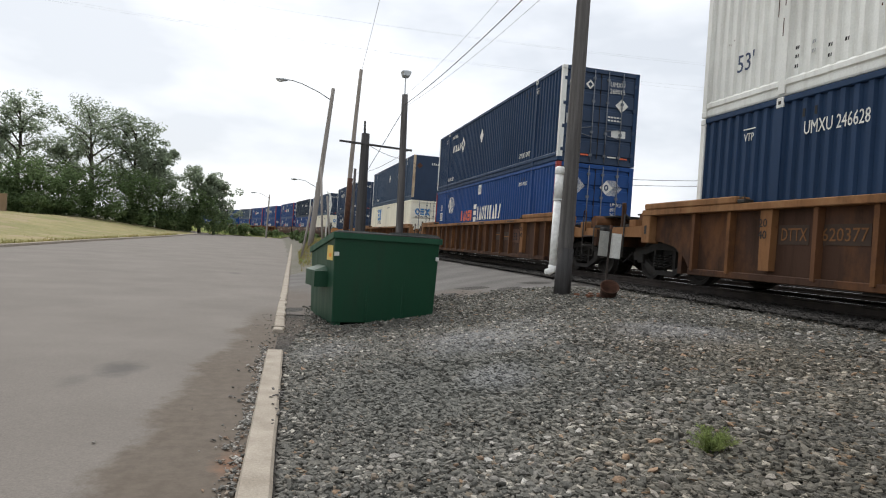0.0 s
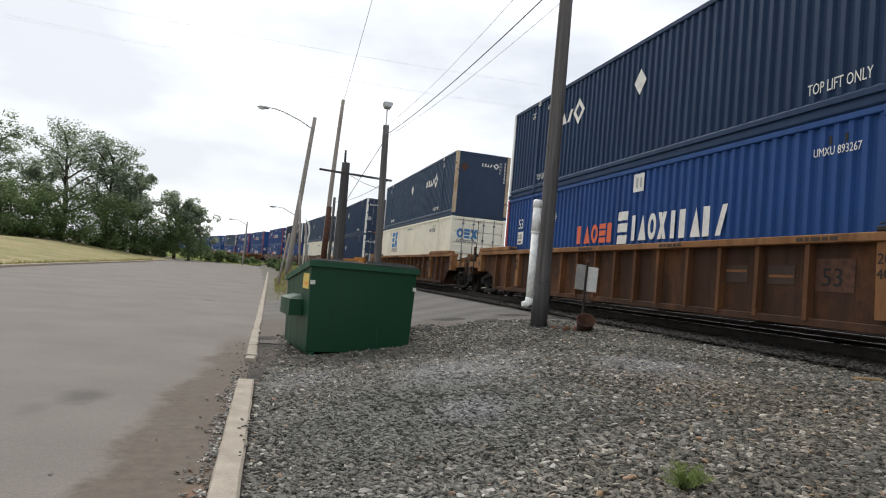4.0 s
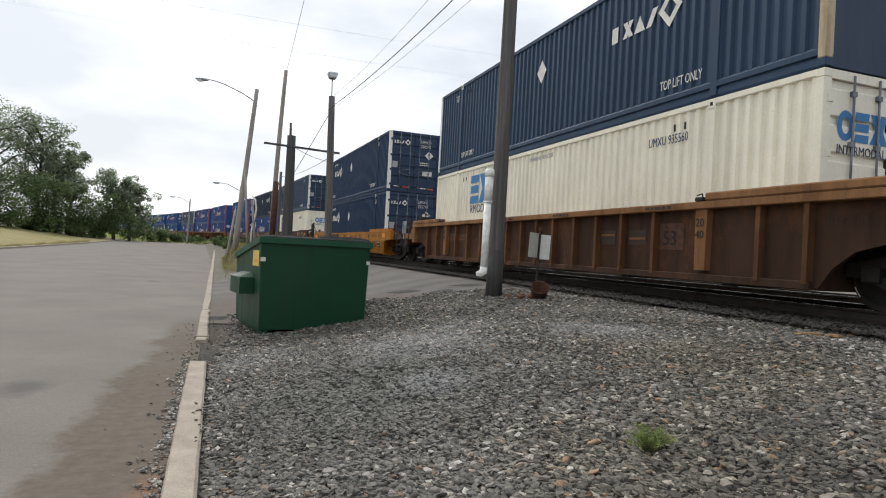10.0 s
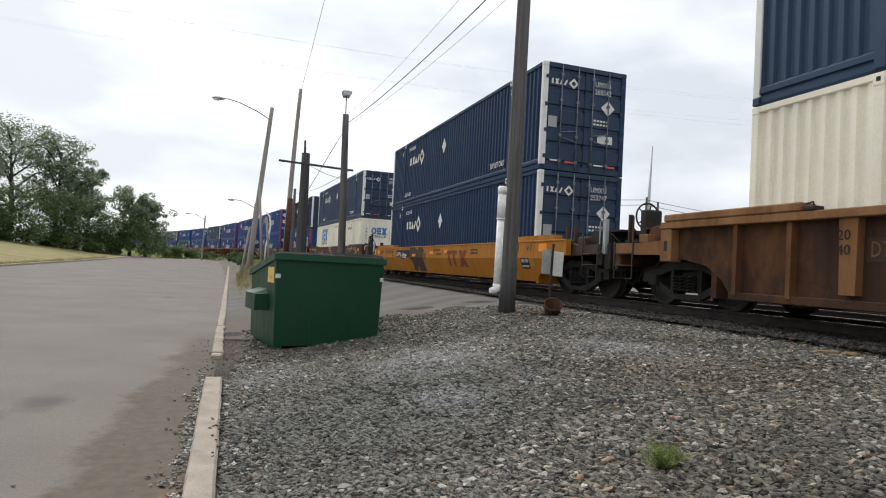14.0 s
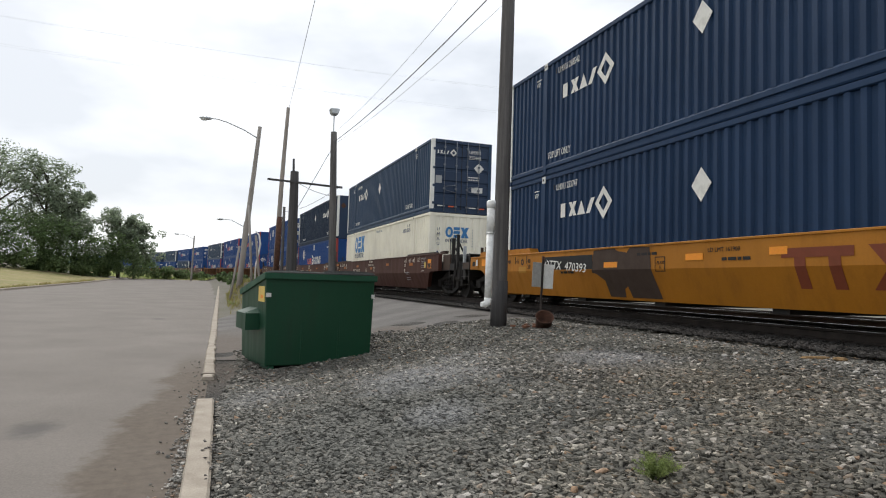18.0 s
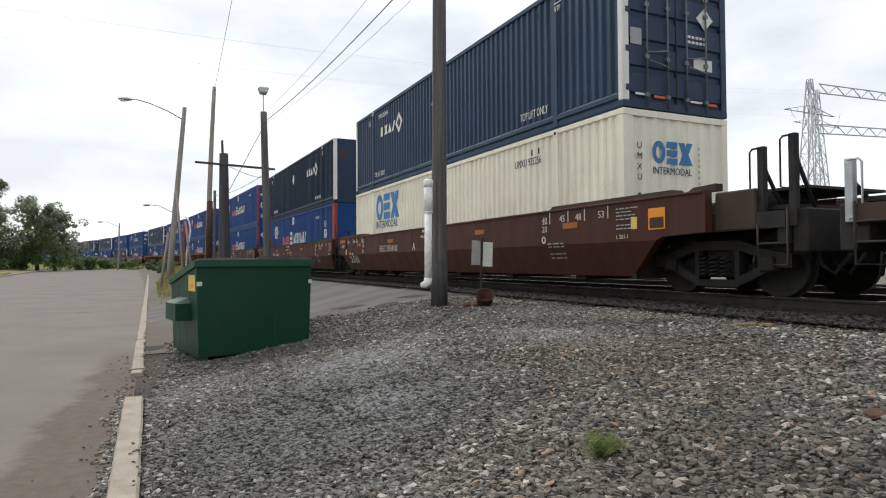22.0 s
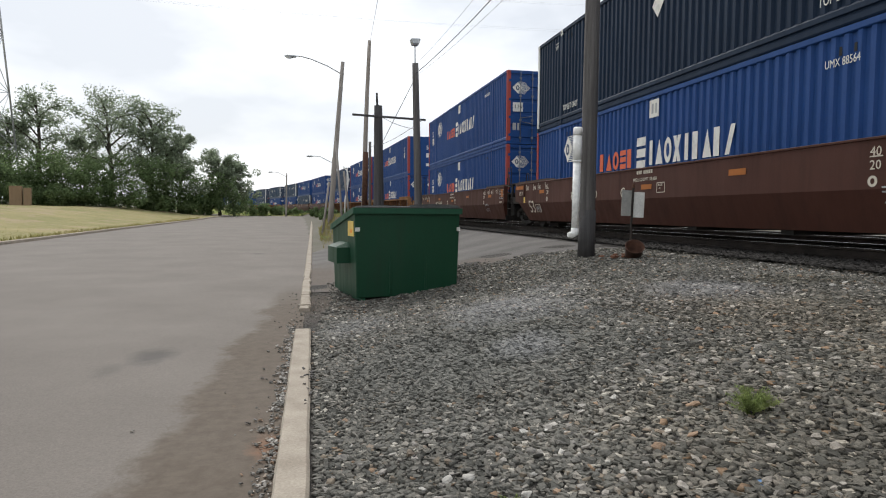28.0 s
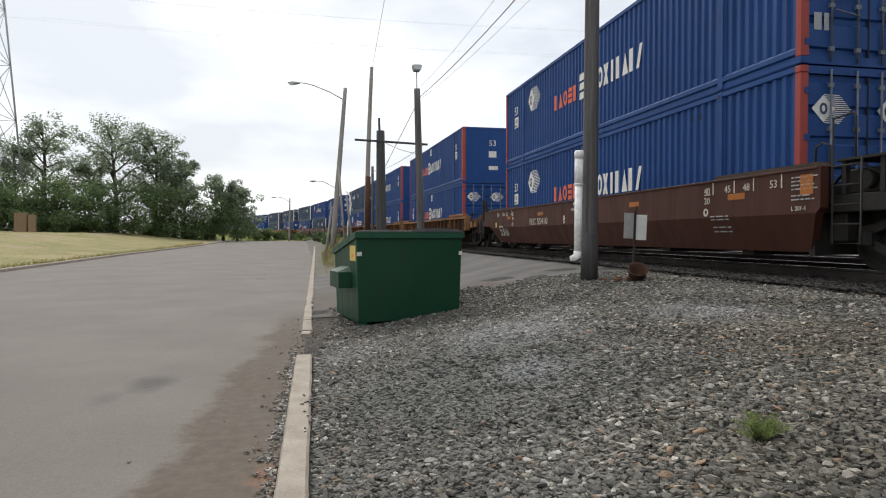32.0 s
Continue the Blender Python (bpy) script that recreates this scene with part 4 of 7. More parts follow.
def end_marks(th, style, end):
    style = "navy" if style in ("navy_dark", "navy_mid") else style
    if style == "navy" and end == "door":
        for k, shape in enumerate(("post", "glass", "chevron", "slant")):
            marks(th, emblem_mesh(shape, 0.12, 0.14, MARK_WHITE), on_end(-1.08 + k * 0.135, 2.33))
        marks(th, diamond_mesh(0.15, MARK_WHITE, 0.5), on_end(-0.37, 2.40))
        marks(th, bars_mesh((0.26,), 0.3, 0, MARK_GREY), on_end(-1.1, 1.15))
        marks(th, diamond_mesh(0.22, MARK_WHITE), on_end(0.74, 1.86))
        marks(th, bars_mesh((0.48,), 0.22, 0, SIGN_WHITE), on_end(0.44, 0.86))
        marks(th, bars_mesh((0.07,) * 5, 0.05, 0.03, MARK_WHITE), on_end(0.3, 1.45))
        marks(th, bars_mesh((0.07,) * 5, 0.05, 0.03, MARK_WHITE), on_end(0.3, 1.35))
        marks(th, bars_mesh((0.30,), 0.04, 0, MARK_WHITE), on_end(-1.0, 0.24))
        marks(th, bars_mesh((0.28,), 0.05, 0, MARK_ORANGE), on_end(-0.55, 0.22))
        marks(th, bars_mesh((0.30,), 0.04, 0, MARK_WHITE), on_end(0.35, 0.22))
        marks(th, bars_mesh((0.28,), 0.05, 0, MARK_ORANGE), on_end(0.75, 0.20))
    elif style == "navy":
        for k, shape in enumerate(("post", "glass", "chevron", "slant")):
            marks(th, emblem_mesh(shape, 0.12, 0.14, MARK_WHITE), on_end(-0.1 + k * 0.135, 2.33))
        marks(th, diamond_mesh(0.15, MARK_WHITE, 0.5), on_end(0.62, 2.40))
        marks(th, diamond_mesh(0.20, RUST), on_end(-0.88, 2.22))
        for k, ch in enumerate("UMXU"):
            marks(th, word_mesh(ch, 0.13, MARK_WHITE), on_end(0.78, 2.50 - k * 0.14), "lettering")
        for k in range(7):
            marks(th, bars_mesh((0.05,), 0.09, 0, MARK_WHITE), on_end(1.02, 2.52 - k * 0.14))
    elif style == "cream":
        x = -1.0 if end == "door" else -0.62
        for q_, w, kind_ in ((0.0, 0.32, "ring"), (0.34, 0.28, "wave"), (0.64, 0.36, "glass")):
            marks(th, emblem_mesh(kind_, w, 0.42, MARK_BLUE), on_end(x + q_, 1.95))
        marks(th, word_mesh("INTERMODAL", 0.19, MARK_NAVY), on_end(x, 1.76), "lettering", 0.82)
        if end != "door":
            for k, ch in enumerate("UMXU"):
                marks(th, word_mesh(ch, 0.17, MARK_NAVY), on_end(-0.98, 2.20 - k * 0.19), "lettering")
            marks(th, bars_mesh((0.07,), 0.12, 0, MARK_NAVY), on_end(-0.97, 1.28))
            for k in range(7):
                marks(th, bars_mesh((0.035,), 0.05, 0, MARK_GREY), on_end(0.52, 2.26 - k * 0.11))
        else:
            marks(th, diamond_mesh(0.2, MARK_GREY, 0.6), on_end(-0.35, 0.75))
            marks(th, bars_mesh((0.05,) * 6, 0.06, 0.03, MARK_GREY), on_end(0.25, 0.9))
            marks(th, bars_mesh((0.05,) * 6, 0.06, 0.03, MARK_GREY), on_end(0.25, 0.75))
    elif style == "blue" and end == "door":
        for x in (-0.8, 0.45):
            marks(th, diamond_mesh(0.22, MARK_WHITE), on_end(x - 0.06, 2.22, -LC / 2 + 0.009))
            marks(th, emblem_mesh("ring", 0.15, 0.19, MARK_NAVY), on_end(x - 0.135, 2.125, -LC / 2 + 0.005))
            marks(th, disc_mesh(0.24, MARK_WHITE), on_end(x + 0.10, 2.22))
    elif style == "blue":
        marks(th, word_mesh("53", 0.42, MARK_WHITE), on_end(0.1, 1.95), "lettering")
        marks(th, bars_mesh((0.42,), 0.32, 0, MARK_WHITE), on_end(0.1, 1.35))
        marks(th, bars_mesh((0.5,), 0.2, 0, MARK_WHITE), on_end(0.1, 0.7))


LABELS = {
    "navy": "dark navy corrugated steel container, white markings",
    "cream": "cream corrugated steel container, blue markings",
    "blue": "blue corrugated steel container, white markings",
    "white53": "white corrugated steel container, sparse dark markings",
}
LABELS["navy_plain"] = LABELS["navy"]
LABELS["navy_dark"] = LABELS["navy_mid"] = LABELS["navy"]
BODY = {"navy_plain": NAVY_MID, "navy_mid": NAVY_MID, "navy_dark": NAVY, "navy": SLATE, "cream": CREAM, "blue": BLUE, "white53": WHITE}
MADE = {}


def container(style, end, post):
    """One 53-foot container; its base is at z = 0, its leading end at y = -LC / 2."""
    key = (style, end, post.name)
    if key in MADE:
        return copy_thing(MADE[key], Matrix())
    mat = BODY[style]
    th = empty_thing("shipping_container", Matrix(), LABELS[style] + (", doors forward" if end == "door" else ", plain end forward"), "shipping container", "containers on the train")
    x = -W / 2
    for sx, depth in ((x + 0.030, 0.044), (-x - 0.030, -0.044)):
        for a, b in ((0.13, 1.98), (2.14, LC - 2.14), (LC - 1.98, LC - 0.13)):
            part("side_panel", corrugated(a - LC / 2, b - LC / 2, 0.28, H - 0.10, sx, depth), mat, th)
        for a in (1.98, LC - 2.14):
            s = -0.026 if depth > 0 else 0.026
            x0, x1 = sorted((sx + s, sx + depth * 1.3))
            part("lift_post", box(x0, x1, a - LC / 2, a + 0.16 - LC / 2, 0.03, H, 0.008), mat, th)
        g = 1 if depth > 0 else -1
        prof = [(sx + g * 0.07, 0.0), (sx + g * 0.012, 0.0), (sx - g * 0.004, 0.03), (sx - g * 0.004, 0.12), (sx + g * 0.014, 0.135), (sx + g * 0.014, 0.155), (sx - g * 0.024, 0.17), (sx - g * 0.024, 0.25), (sx + g * 0.03, 0.30), (sx + g * 0.07, 0.30)]
        for nm, pf in (("bottom_rail", prof), ("top_rail", [(sx + g * 0.07, H - 0.11), (sx - g * 0.01, H - 0.10), (sx - g * 0.024, H - 0.085), (sx - g * 0.024, H), (sx + g * 0.07, H)])):
            rbm = slab([(q, z) for q, z in pf], 0.13 - LC / 2, LC / 2 - 0.13)
            bmesh.ops.transform(rbm, matrix=Matrix(((0, 1, 0, 0), (1, 0, 0, 0), (0, 0, 1, 0), (0, 0, 0, 1))), verts=rbm.verts)
            bmesh.ops.recalc_face_normals(rbm, faces=rbm.faces)
            part(nm, rbm, mat, th)
    rb = bmesh.new()
    add_box(rb, x + 0.03, -x - 0.03, 0.1 - LC / 2, LC / 2 - 0.1, H - 0.05, H - 0.02)
    part("roof", rb, mat, th)
    part("floor", box(x + 0.05, -x - 0.05, 0.1 - LC / 2, LC / 2 - 0.1, 0.1, 0.2), BLACK, th)
    part("rear_wall", box(x + 0.13, -x - 0.13, LC / 2 - 0.06, LC / 2 - 0.02, 0.05, H - 0.02), mat, th)
    for cx in (x, -x):
        for cy, pm in ((-LC / 2, post), (LC / 2, WHITE if post is TAN else post)):
            a, b = sorted((cx, cx - math.copysign(0.15, cx)))
            c, d = sorted((cy, cy - math.copysign(0.13, cy)))
            pm = pm if cx < 0 or (end == "front" and cy < 0) else mat
            p = part("corner_post", box(a, b, c, d, 0.12, H - 0.12, 0.01), pm, th)
            for z0, z1 in ((0.0, 0.12), (H - 0.12, H)):
                part("corner_casting", box(a - 0.004, b + 0.004, c - 0.004, d + 0.004, z0, z1, 0.012), pm if z0 else mat, p)
    if end == "door":
        door_end(th, NAVY_END if style.startswith("navy") else mat, ROD, post)
    else:
        front_end(th, NAVY_END if style.startswith("navy") else mat, style == "cream")
    if style == "blue" and end == "front" and post is RED:
        part("corner_band", box(x + 0.002, x + 0.06, 0.13 - LC / 2, 0.30 - LC / 2, 0.31, H - 0.115), post, th, "red painted band beside the corner post")
    maker_marks(th, style, end)
    end_marks(th, style, end)
    for y in (2.78, 3.05, 13.18, 13.42):
        marks(th, bars_mesh((0.05,), 0.13, 0, MARK_BLACK), on_side(y, H - 0.40), "lashing_slot")
    for a in (1.98, LC - 2.14):
        part("lift_casting", box(x - 0.004, x + 0.1, a - 0.0 - LC / 2, a + 0.16 - LC / 2, H - 0.17, H + 0.0, 0.01), SIGN_WHITE if style.startswith("navy") else mat, th)
        part("casting_hole", box(x - 0.007, x + 0.02, a + 0.05 - LC / 2, a + 0.11 - LC / 2, H - 0.115, H - 0.055), BLACK, th)
    MADE[key] = th
    return th


# ---------------------------------------------------------------- well cars
def wheelset(parent, y):
    bm = bmesh.new()
    for s in (-1, 1):
        x = 0.7525 * s
        prof = [(0.04, 0.0), (0.07, 0.10), (0.03, 0.16), (0.03, 0.36), (0.065, 0.39), (0.065, 0.455), (-0.05, 0.465), (-0.065, 0.49), (-0.085, 0.49), (-0.085, 0.38), (-0.04, 0.34), (-0.04, 0.15), (-0.07, 0.10), (-0.07, 0.0)]
        n = 28
        rings = [[bm.verts.new((x + s * a, r * math.cos(2 * math.pi * k / n), r * math.sin(2 * math.pi * k / n))) for k in range(n)] for a, r in prof[1:-1]]
        for p, q in zip(rings, rings[1:]):
            for k in range(n):
                bm.faces.new((p[k], p[(k + 1) % n], q[(k + 1) % n], q[k]))
        bm.faces.new(rings[0])
        bm.faces.new(rings[-1])
    add_tube(bm, [(-0.95, 0, 0), (0.95, 0, 0)], 0.085, 12)
    for k in range(3):
        a = k * 2.1
        add_box(bm, -0.835, -0.822, 0.1 * math.cos(a) - 0.02, 0.1 * math.cos(a) + 0.02, 0.1 * math.sin(a) - 0.02, 0.1 * math.sin(a) + 0.02)
    bmesh.ops.recalc_face_normals(bm, faces=bm.faces)
    w = part("wheelset", bm, BLACK, parent, "dark steel wheels on an axle")
    w.location = (0, y, 0.455)
    if len(TRUCKS) not in (2, 3, 4, 8):
        return w
    cb = bmesh.new()
    for a, b in ((0.25, 0.6), (0.9, 1.0)):
        for k in range(6):
            u = a + (b - a) * k / 6
            v = u + (b - a) / 6 * 0.8
            ps = [(-0.826, r * math.cos(q), r * math.sin(q)) for r, q in ((0.415, u), (0.435, u), (0.435, v), (0.415, v))]
            cb.faces.new([cb.verts.new(p) for p in ps])
    part("chalk_mark", cb, MARK_WHITE, w)
    return w


TRUCKS = []


def truck(car, y):
    """A two-axle truck with side frames, springs and bolster; returns it."""
    t = new("truck")
    t.parent = car
    t.location = (0, y, 0)
    for s in (-1, 1):
        a, b = sorted((s * 0.94, s * 1.06))
        fr = slab([(-1.25, 0.42), (-1.25, 0.60), (-0.75, 0.69), (-0.42, 0.82), (0.42, 0.82), (0.75, 0.69), (1.25, 0.60), (1.25, 0.42), (0.98, 0.42), (0.72, 0.57), (0.36, 0.68), (-0.36, 0.68), (-0.72, 0.57), (-0.98, 0.42)], a, b)
        add_slab(fr, [(-0.40, 0.13), (-0.40, 0.23), (0.40, 0.23), (0.40, 0.13)], a - 0.004, b + 0.004)
        for g in (-1, 1):
            add_slab(fr, [(g * 0.33, 0.22), (g * 0.33, 0.70), (g * 0.41, 0.70), (g * 0.41, 0.22)], a + 0.003, b - 0.003)
            add_slab(fr, [(g * 0.36, 0.13), (g * 0.36, 0.26), (g * 0.98, 0.55), (g * 1.06, 0.43)], a + 0.005, b - 0.005)
        part("side_frame", fr, BLACK, t)
        for yy in (-0.2, 0.0, 0.2):
            sb = bmesh.new()
            pts = [(s * 1.10 + 0.07 * math.cos(q * 0.9), yy + 0.07 * math.sin(q * 0.9), 0.28 + q * 0.0085) for q in range(36)]
            add_tube(sb, pts, 0.017, 5)
            part("spring", sb, BLACK, t)
        for yy in (-0.89, 0.89):
            part("axle_box", box(*sorted((s * 0.95, s * 1.12)), yy - 0.12, yy + 0.12, 0.36, 0.58, 0.02), BLACK, t)
    part("bolster", box(-0.90, 0.90, -0.32, 0.32, 0.26, 0.74, 0.02), BLACK, t)
    for yy in (-0.40, 0.40):
        part("brake_beam", box(-0.80, 0.80, yy - 0.05, yy + 0.05, 0.30, 0.46, 0.01), BLACK, t)
    TRUCKS.append([wheelset(t, -0.89), wheelset(t, 0.89)])
    return t


def ladder(car, x, y, z0, z1, mat, sy=1):
    bm = bmesh.new()
    for yy in (y, y + 0.40 * sy):
        add_tube(bm, [(x, yy, z0), (x, yy, z1)], 0.018, 6)
    for k in range(3):
        z = z0 + 0.05 + k * 0.34
        add_tube(bm, [(x, y, z), (x, y + 0.40 * sy, z)], 0.014, 6)
    part("ladder", bm, mat, car)


def stanchion(car, y, top, mat, back, half=0.05):
    """A flat upright bar with its bent grab rail and a brace."""
    part("stanchion", box(-1.42, -1.33, y - half, y + half, 0.96, top, 0.008), mat, car)
    rb = bmesh.new()
    g = y + back * 0.16
    add_tube(rb, [(-1.42, y, top - 0.72), (-1.42, g, top - 0.68), (-1.42, g, top - 0.06), (-1.42, g - back * 0.04, top - 0.02), (-1.42, y, top - 0.02)], 0.014, 6)
    part("grab_rail", rb, mat, car)
    part("stanchion_brace", tube([(-1.36, y, top - 0.25), (-0.95, y, 1.18)], 0.03, 6), BLACK, car)


def own_end(car, sgn, mat, trim, wheel=False):
    """Platform, coupler, ladder, hand rails and truck at a car's free end."""
    e = L / 2
    q = lambda a, b: sorted((sgn * a, sgn * b))
    truck(car, sgn * (e + (1.32 if sgn > 0 and mat is BROWN else 1.55)))
    dark = mat is MAROON
    iron = BLACK if dark else DARK_BROWN if mat is YELLOW else trim
    # yellow and maroon cars get black end decks instead of their body paint
    drab = BLACK if mat is not BROWN else mat
    part("end_platform", box(-1.30, 1.30, *q(e + 0.25, e + 3.0), 0.98, 1.12, 0.015), drab, car)
    part("end_sill", box(-1.42, 1.42, *q(e + 2.85, e + 3.02), 0.72, 1.14, 0.015), drab, car)
    part("buffer_block", box(-1.36, 1.36, *q(e + 3.03, e + 3.24), 0.62, 1.19, 0.02), BLACK, car)
    part("centre_sill", box(-0.35, 0.35, *q(e + 0.2, e + 3.05), 0.62, 0.98, 0.02), BLACK, car)
    if mat is MAROON:
        for s in (-1, 1):
            part("end_block", box(*sorted((s * 1.28, s * 1.47)), *q(e + 1.90, e + 2.58), 0.94, 1.50, 0.02), DARK_BROWN, car)
    for s in (-1, 1):
        b0 = 1.80 if mat is not BROWN else 1.65 if sgn < 0 else 1.20
        o = [(sgn * (e + b0), 0.93), (sgn * (e + b0), 1.22), (sgn * (e + 2.05), 1.17), (sgn * (e + 3.0), 1.17), (sgn * (e + 3.0), 0.95)]
        part("side_beam", slab(o, *sorted((s * 1.34, s * 1.46))), iron, car)
        part("step_plate", box(*sorted((s * 1.22, s * 1.40)), *q(e + 2.02, e + 2.30), 1.174, 1.34, 0.01), iron, car)
    cb = bmesh.new()
    add_box(cb, -0.1, 0.1, *q(e + 2.95, e + 3.2), 0.74, 0.92, 0.02)
    add_box(cb, -0.17, 0.17, *q(e + 3.1, e + 3.3), 0.70, 0.98, 0.03)
    part("coupler", cb, BLACK, car)
    for xx in (-0.45, -0.75):
        hb = bmesh.new()
        add_tube(hb, [(xx, sgn * (e + 2.95), 0.8), (xx - 0.05, sgn * (e + 3.05), 0.45), (xx + 0.05, sgn * (e + 3.15), 0.33), (xx + 0.25, sgn * (e + 3.25), 0.6)], 0.03, 6)
        part("air_hose", hb, BLACK, car)
    # one wide ladder below the beam
    lb = bmesh.new()
    a, b = (2.36, 2.97) if not dark else (2.62, 3.06)
    add_tube(lb, [(-1.49, sgn * (e + a), 1.46 if not dark else 1.0), (-1.49, sgn * (e + a), 0.46), (-1.49, sgn * (e + b), 0.46), (-1.49, sgn * (e + b), 1.2)], 0.017, 6)
    for z in (0.72, 0.96) if not dark else (0.74,):
        add_tube(lb, [(-1.49, sgn * (e + a), z), (-1.49, sgn * (e + b), z)], 0.015, 6)
    part("ladder", lb, BLACK, car)
    for a, top in ((2.62, 1.75 if not dark else 2.06), (3.08, 1.72 if not dark else 2.16)):
        if dark or (mat is YELLOW and a > 3) or (a < 3 and sgn > 0 and mat is BROWN):
            stanchion(car, sgn * (e + a), top, BLACK if dark else GALV if mat is YELLOW else mat, -sgn, 0.05 if dark or mat is YELLOW else 0.028)
    if mat is YELLOW:
        for yy in (1.36, 1.72):
            part("stanchion", box(-1.36, -1.28, *q(e + yy, e + yy + 0.07), 1.12, 1.62, 0.008), DARK_BROWN, car)
        if sgn > 0:
            part("end_panel", box(-1.668, -1.642, e + 1.20, e + 1.80, 0.96, 1.24, 0.006), mat, car, "raised end panel")
            for yy, w, zz, h_, mm in ((1.64, 0.20, 1.02, 0.14, MARK_BLACK), (1.36, 0.12, 1.03, 0.18, SIGN_WHITE)):
                data_part("marking", bars_mesh((w,), h_, 0, mm), car, Matrix.Translation((-1.674, e + yy, zz)) @ SIDE)
        for z, ws in () if sgn < 0 else ((1.16, (0.07, 0.1, 0.05)), (1.11, (0.1, 0.06, 0.08)), (1.06, (0.07, 0.1, 0.05)), (1.01, (0.12, 0.07, 0.04))):
            data_part("marking", bars_mesh(ws, 0.025, 0.02, MARK_BLACK), car, Matrix.Translation((-1.647, e + 0.22, z)) @ SIDE)
    if mat is BROWN and sgn < 0:
        gb = bmesh.new()
        add_tube(gb, [(-1.49, sgn * (e + 2.36), 1.30), (-1.49, sgn * (e + 2.36), 1.60), (-1.49, sgn * (e + 2.42), 1.64), (-1.49, sgn * (e + 2.50), 1.60), (-1.49, sgn * (e + 2.50), 1.10)], 0.014, 6)
        part("grab_rail", gb, mat, car)
    part("brake_housing", box(-0.95, -0.25, *q(e + 1.2, e + 1.85), 1.124, 1.42, 0.04), BLACK, car)
    part("brake_reservoir", tube([(-1.1, sgn * (e + 2.22), 1.36), (0.1, sgn * (e + 2.22), 1.36)], 0.17, 14), BROWN_RIB if mat is BROWN else BLACK, car)
    part("brake_lever", tube([(-0.9, sgn * (e + 0.5), 1.30), (-0.2, sgn * (e + 2.6), 1.36)], 0.03, 6), BLACK, car)
    part("walkway", box(-1.25, 1.25, *q(e + 2.55, e + 2.98), 1.20, 1.26), BLACK, car)
    part("walkway_board", box(-0.85, 0.9, *q(e + 1.9, e + 2.9), 1.50, 1.54), BLACK, car)
    part("brake_rigging", box(-0.85, 0.85, *q(e + 2.35, e + 2.9), 0.45, 0.75, 0.05), BLACK, car)
    if sgn > 0 and wheel:
        bw = bmesh.new()
        ring = [(-0.62 + 0.28 * math.cos(k * math.pi / 12), sgn * (e + 3.12), 1.80 + 0.28 * math.sin(k * math.pi / 12)) for k in range(25)]
        add_tube(bw, ring, 0.02, 6, caps=False)
        for k in range(5):
            add_tube(bw, [(-0.62, sgn * (e + 3.12), 1.80), (-0.62 + 0.28 * math.cos(k * 1.2566), sgn * (e + 3.12), 1.80 + 0.28 * math.sin(k * 1.2566))], 0.014, 5)
        add_box(bw, -0.85, -0.45, *q(e + 2.84, e + 3.06), 1.2, 1.92, 0.03)
        part("brake_wheel", bw, BLACK, car)


def shared_end(car, sgn, mat, with_truck, gap):
    e = L / 2
    q = lambda a, b: sorted((sgn * a, sgn * b))
    if with_truck:
        truck(car, sgn * (e + gap / 2))
    part("end_platform", box(-1.36, 1.36, *q(e + 0.25, e + gap / 2 - 0.05), 0.86, 1.12, 0.015), BLACK, car)
    part("brake_housing", box(-1.15, 0.6, *q(e + 0.4, e + gap / 2 - 0.1), 1.124, 1.50, 0.03), BLACK, car)
    part("brake_reservoir", tube([(-1.28, sgn * (e + 0.95), 1.32), (-1.16, sgn * (e + 0.95), 1.32)], 0.13, 12), BLACK, car)
    part("air_pipe", tube([(-1.30, sgn * (e + 0.35), 1.20), (-1.30, sgn * (e + 0.8), 1.60), (-1.25, sgn * (e + gap / 2), 1.22)], 0.022, 6), BLACK, car)
    part("under_rigging", box(-1.25, 1.25, *q(e + 0.28, e + 0.62), 0.42, 0.856, 0.03), BLACK, car)
    if sgn < 0 and mat is MAROON:
        # a wide ladder with a high grab rail, and the walkway it leads to
        lb = bmesh.new()
        a, b = sgn * (e + 0.62), sgn * (e + 1.12)
        add_tube(lb, [(-1.50, a, 2.22), (-1.50, a, 0.40), (-1.50, b, 0.40), (-1.50, b, 1.62)], 0.017, 6)
        for z in (0.68, 0.96, 1.24, 1.52):
            add_tube(lb, [(-1.50, a, z), (-1.50, b, z)], 0.015, 6)
        add_tube(lb, [(-1.50, a, 2.22), (-1.50, sgn * (e + 0.98), 2.25), (-1.50, sgn * (e + 1.02), 2.18), (-1.50, sgn * (e + 1.02), 1.62)], 0.015, 6)
        part("ladder", lb, BLACK, car, "black steel ladder with a high grab rail")
        part("walkway", box(-1.42, 1.42, *q(e + 0.60, e + gap / 2 - 0.02), 1.60, 1.635), BLACK, car, "dark steel grating walkway")
        for yy in (0.66, 1.30):
            part("walkway_post", box(-1.38, -1.30, *q(e + yy, e + yy + 0.07), 1.12, 1.60), BLACK, car)
    else:
        ladder(car, -1.46, sgn * (e + 0.3), 0.42, 1.5, BLACK, sgn)
    rb = bmesh.new()
    y = sgn * (e + 0.45)
    add_tube(rb, [(-1.38, y, 1.0), (-1.38, y, 1.86), (-1.38, y + 0.14, 1.92), (-1.38, y + 0.28, 1.86), (-1.38, y + 0.28, 1.55)], 0.018, 6)
    part("grab_rail", rb, BLACK, car)


CREASE, LEAN = 0.85, 0.36     # below this height the smooth side walls lean inward
BENT = {}


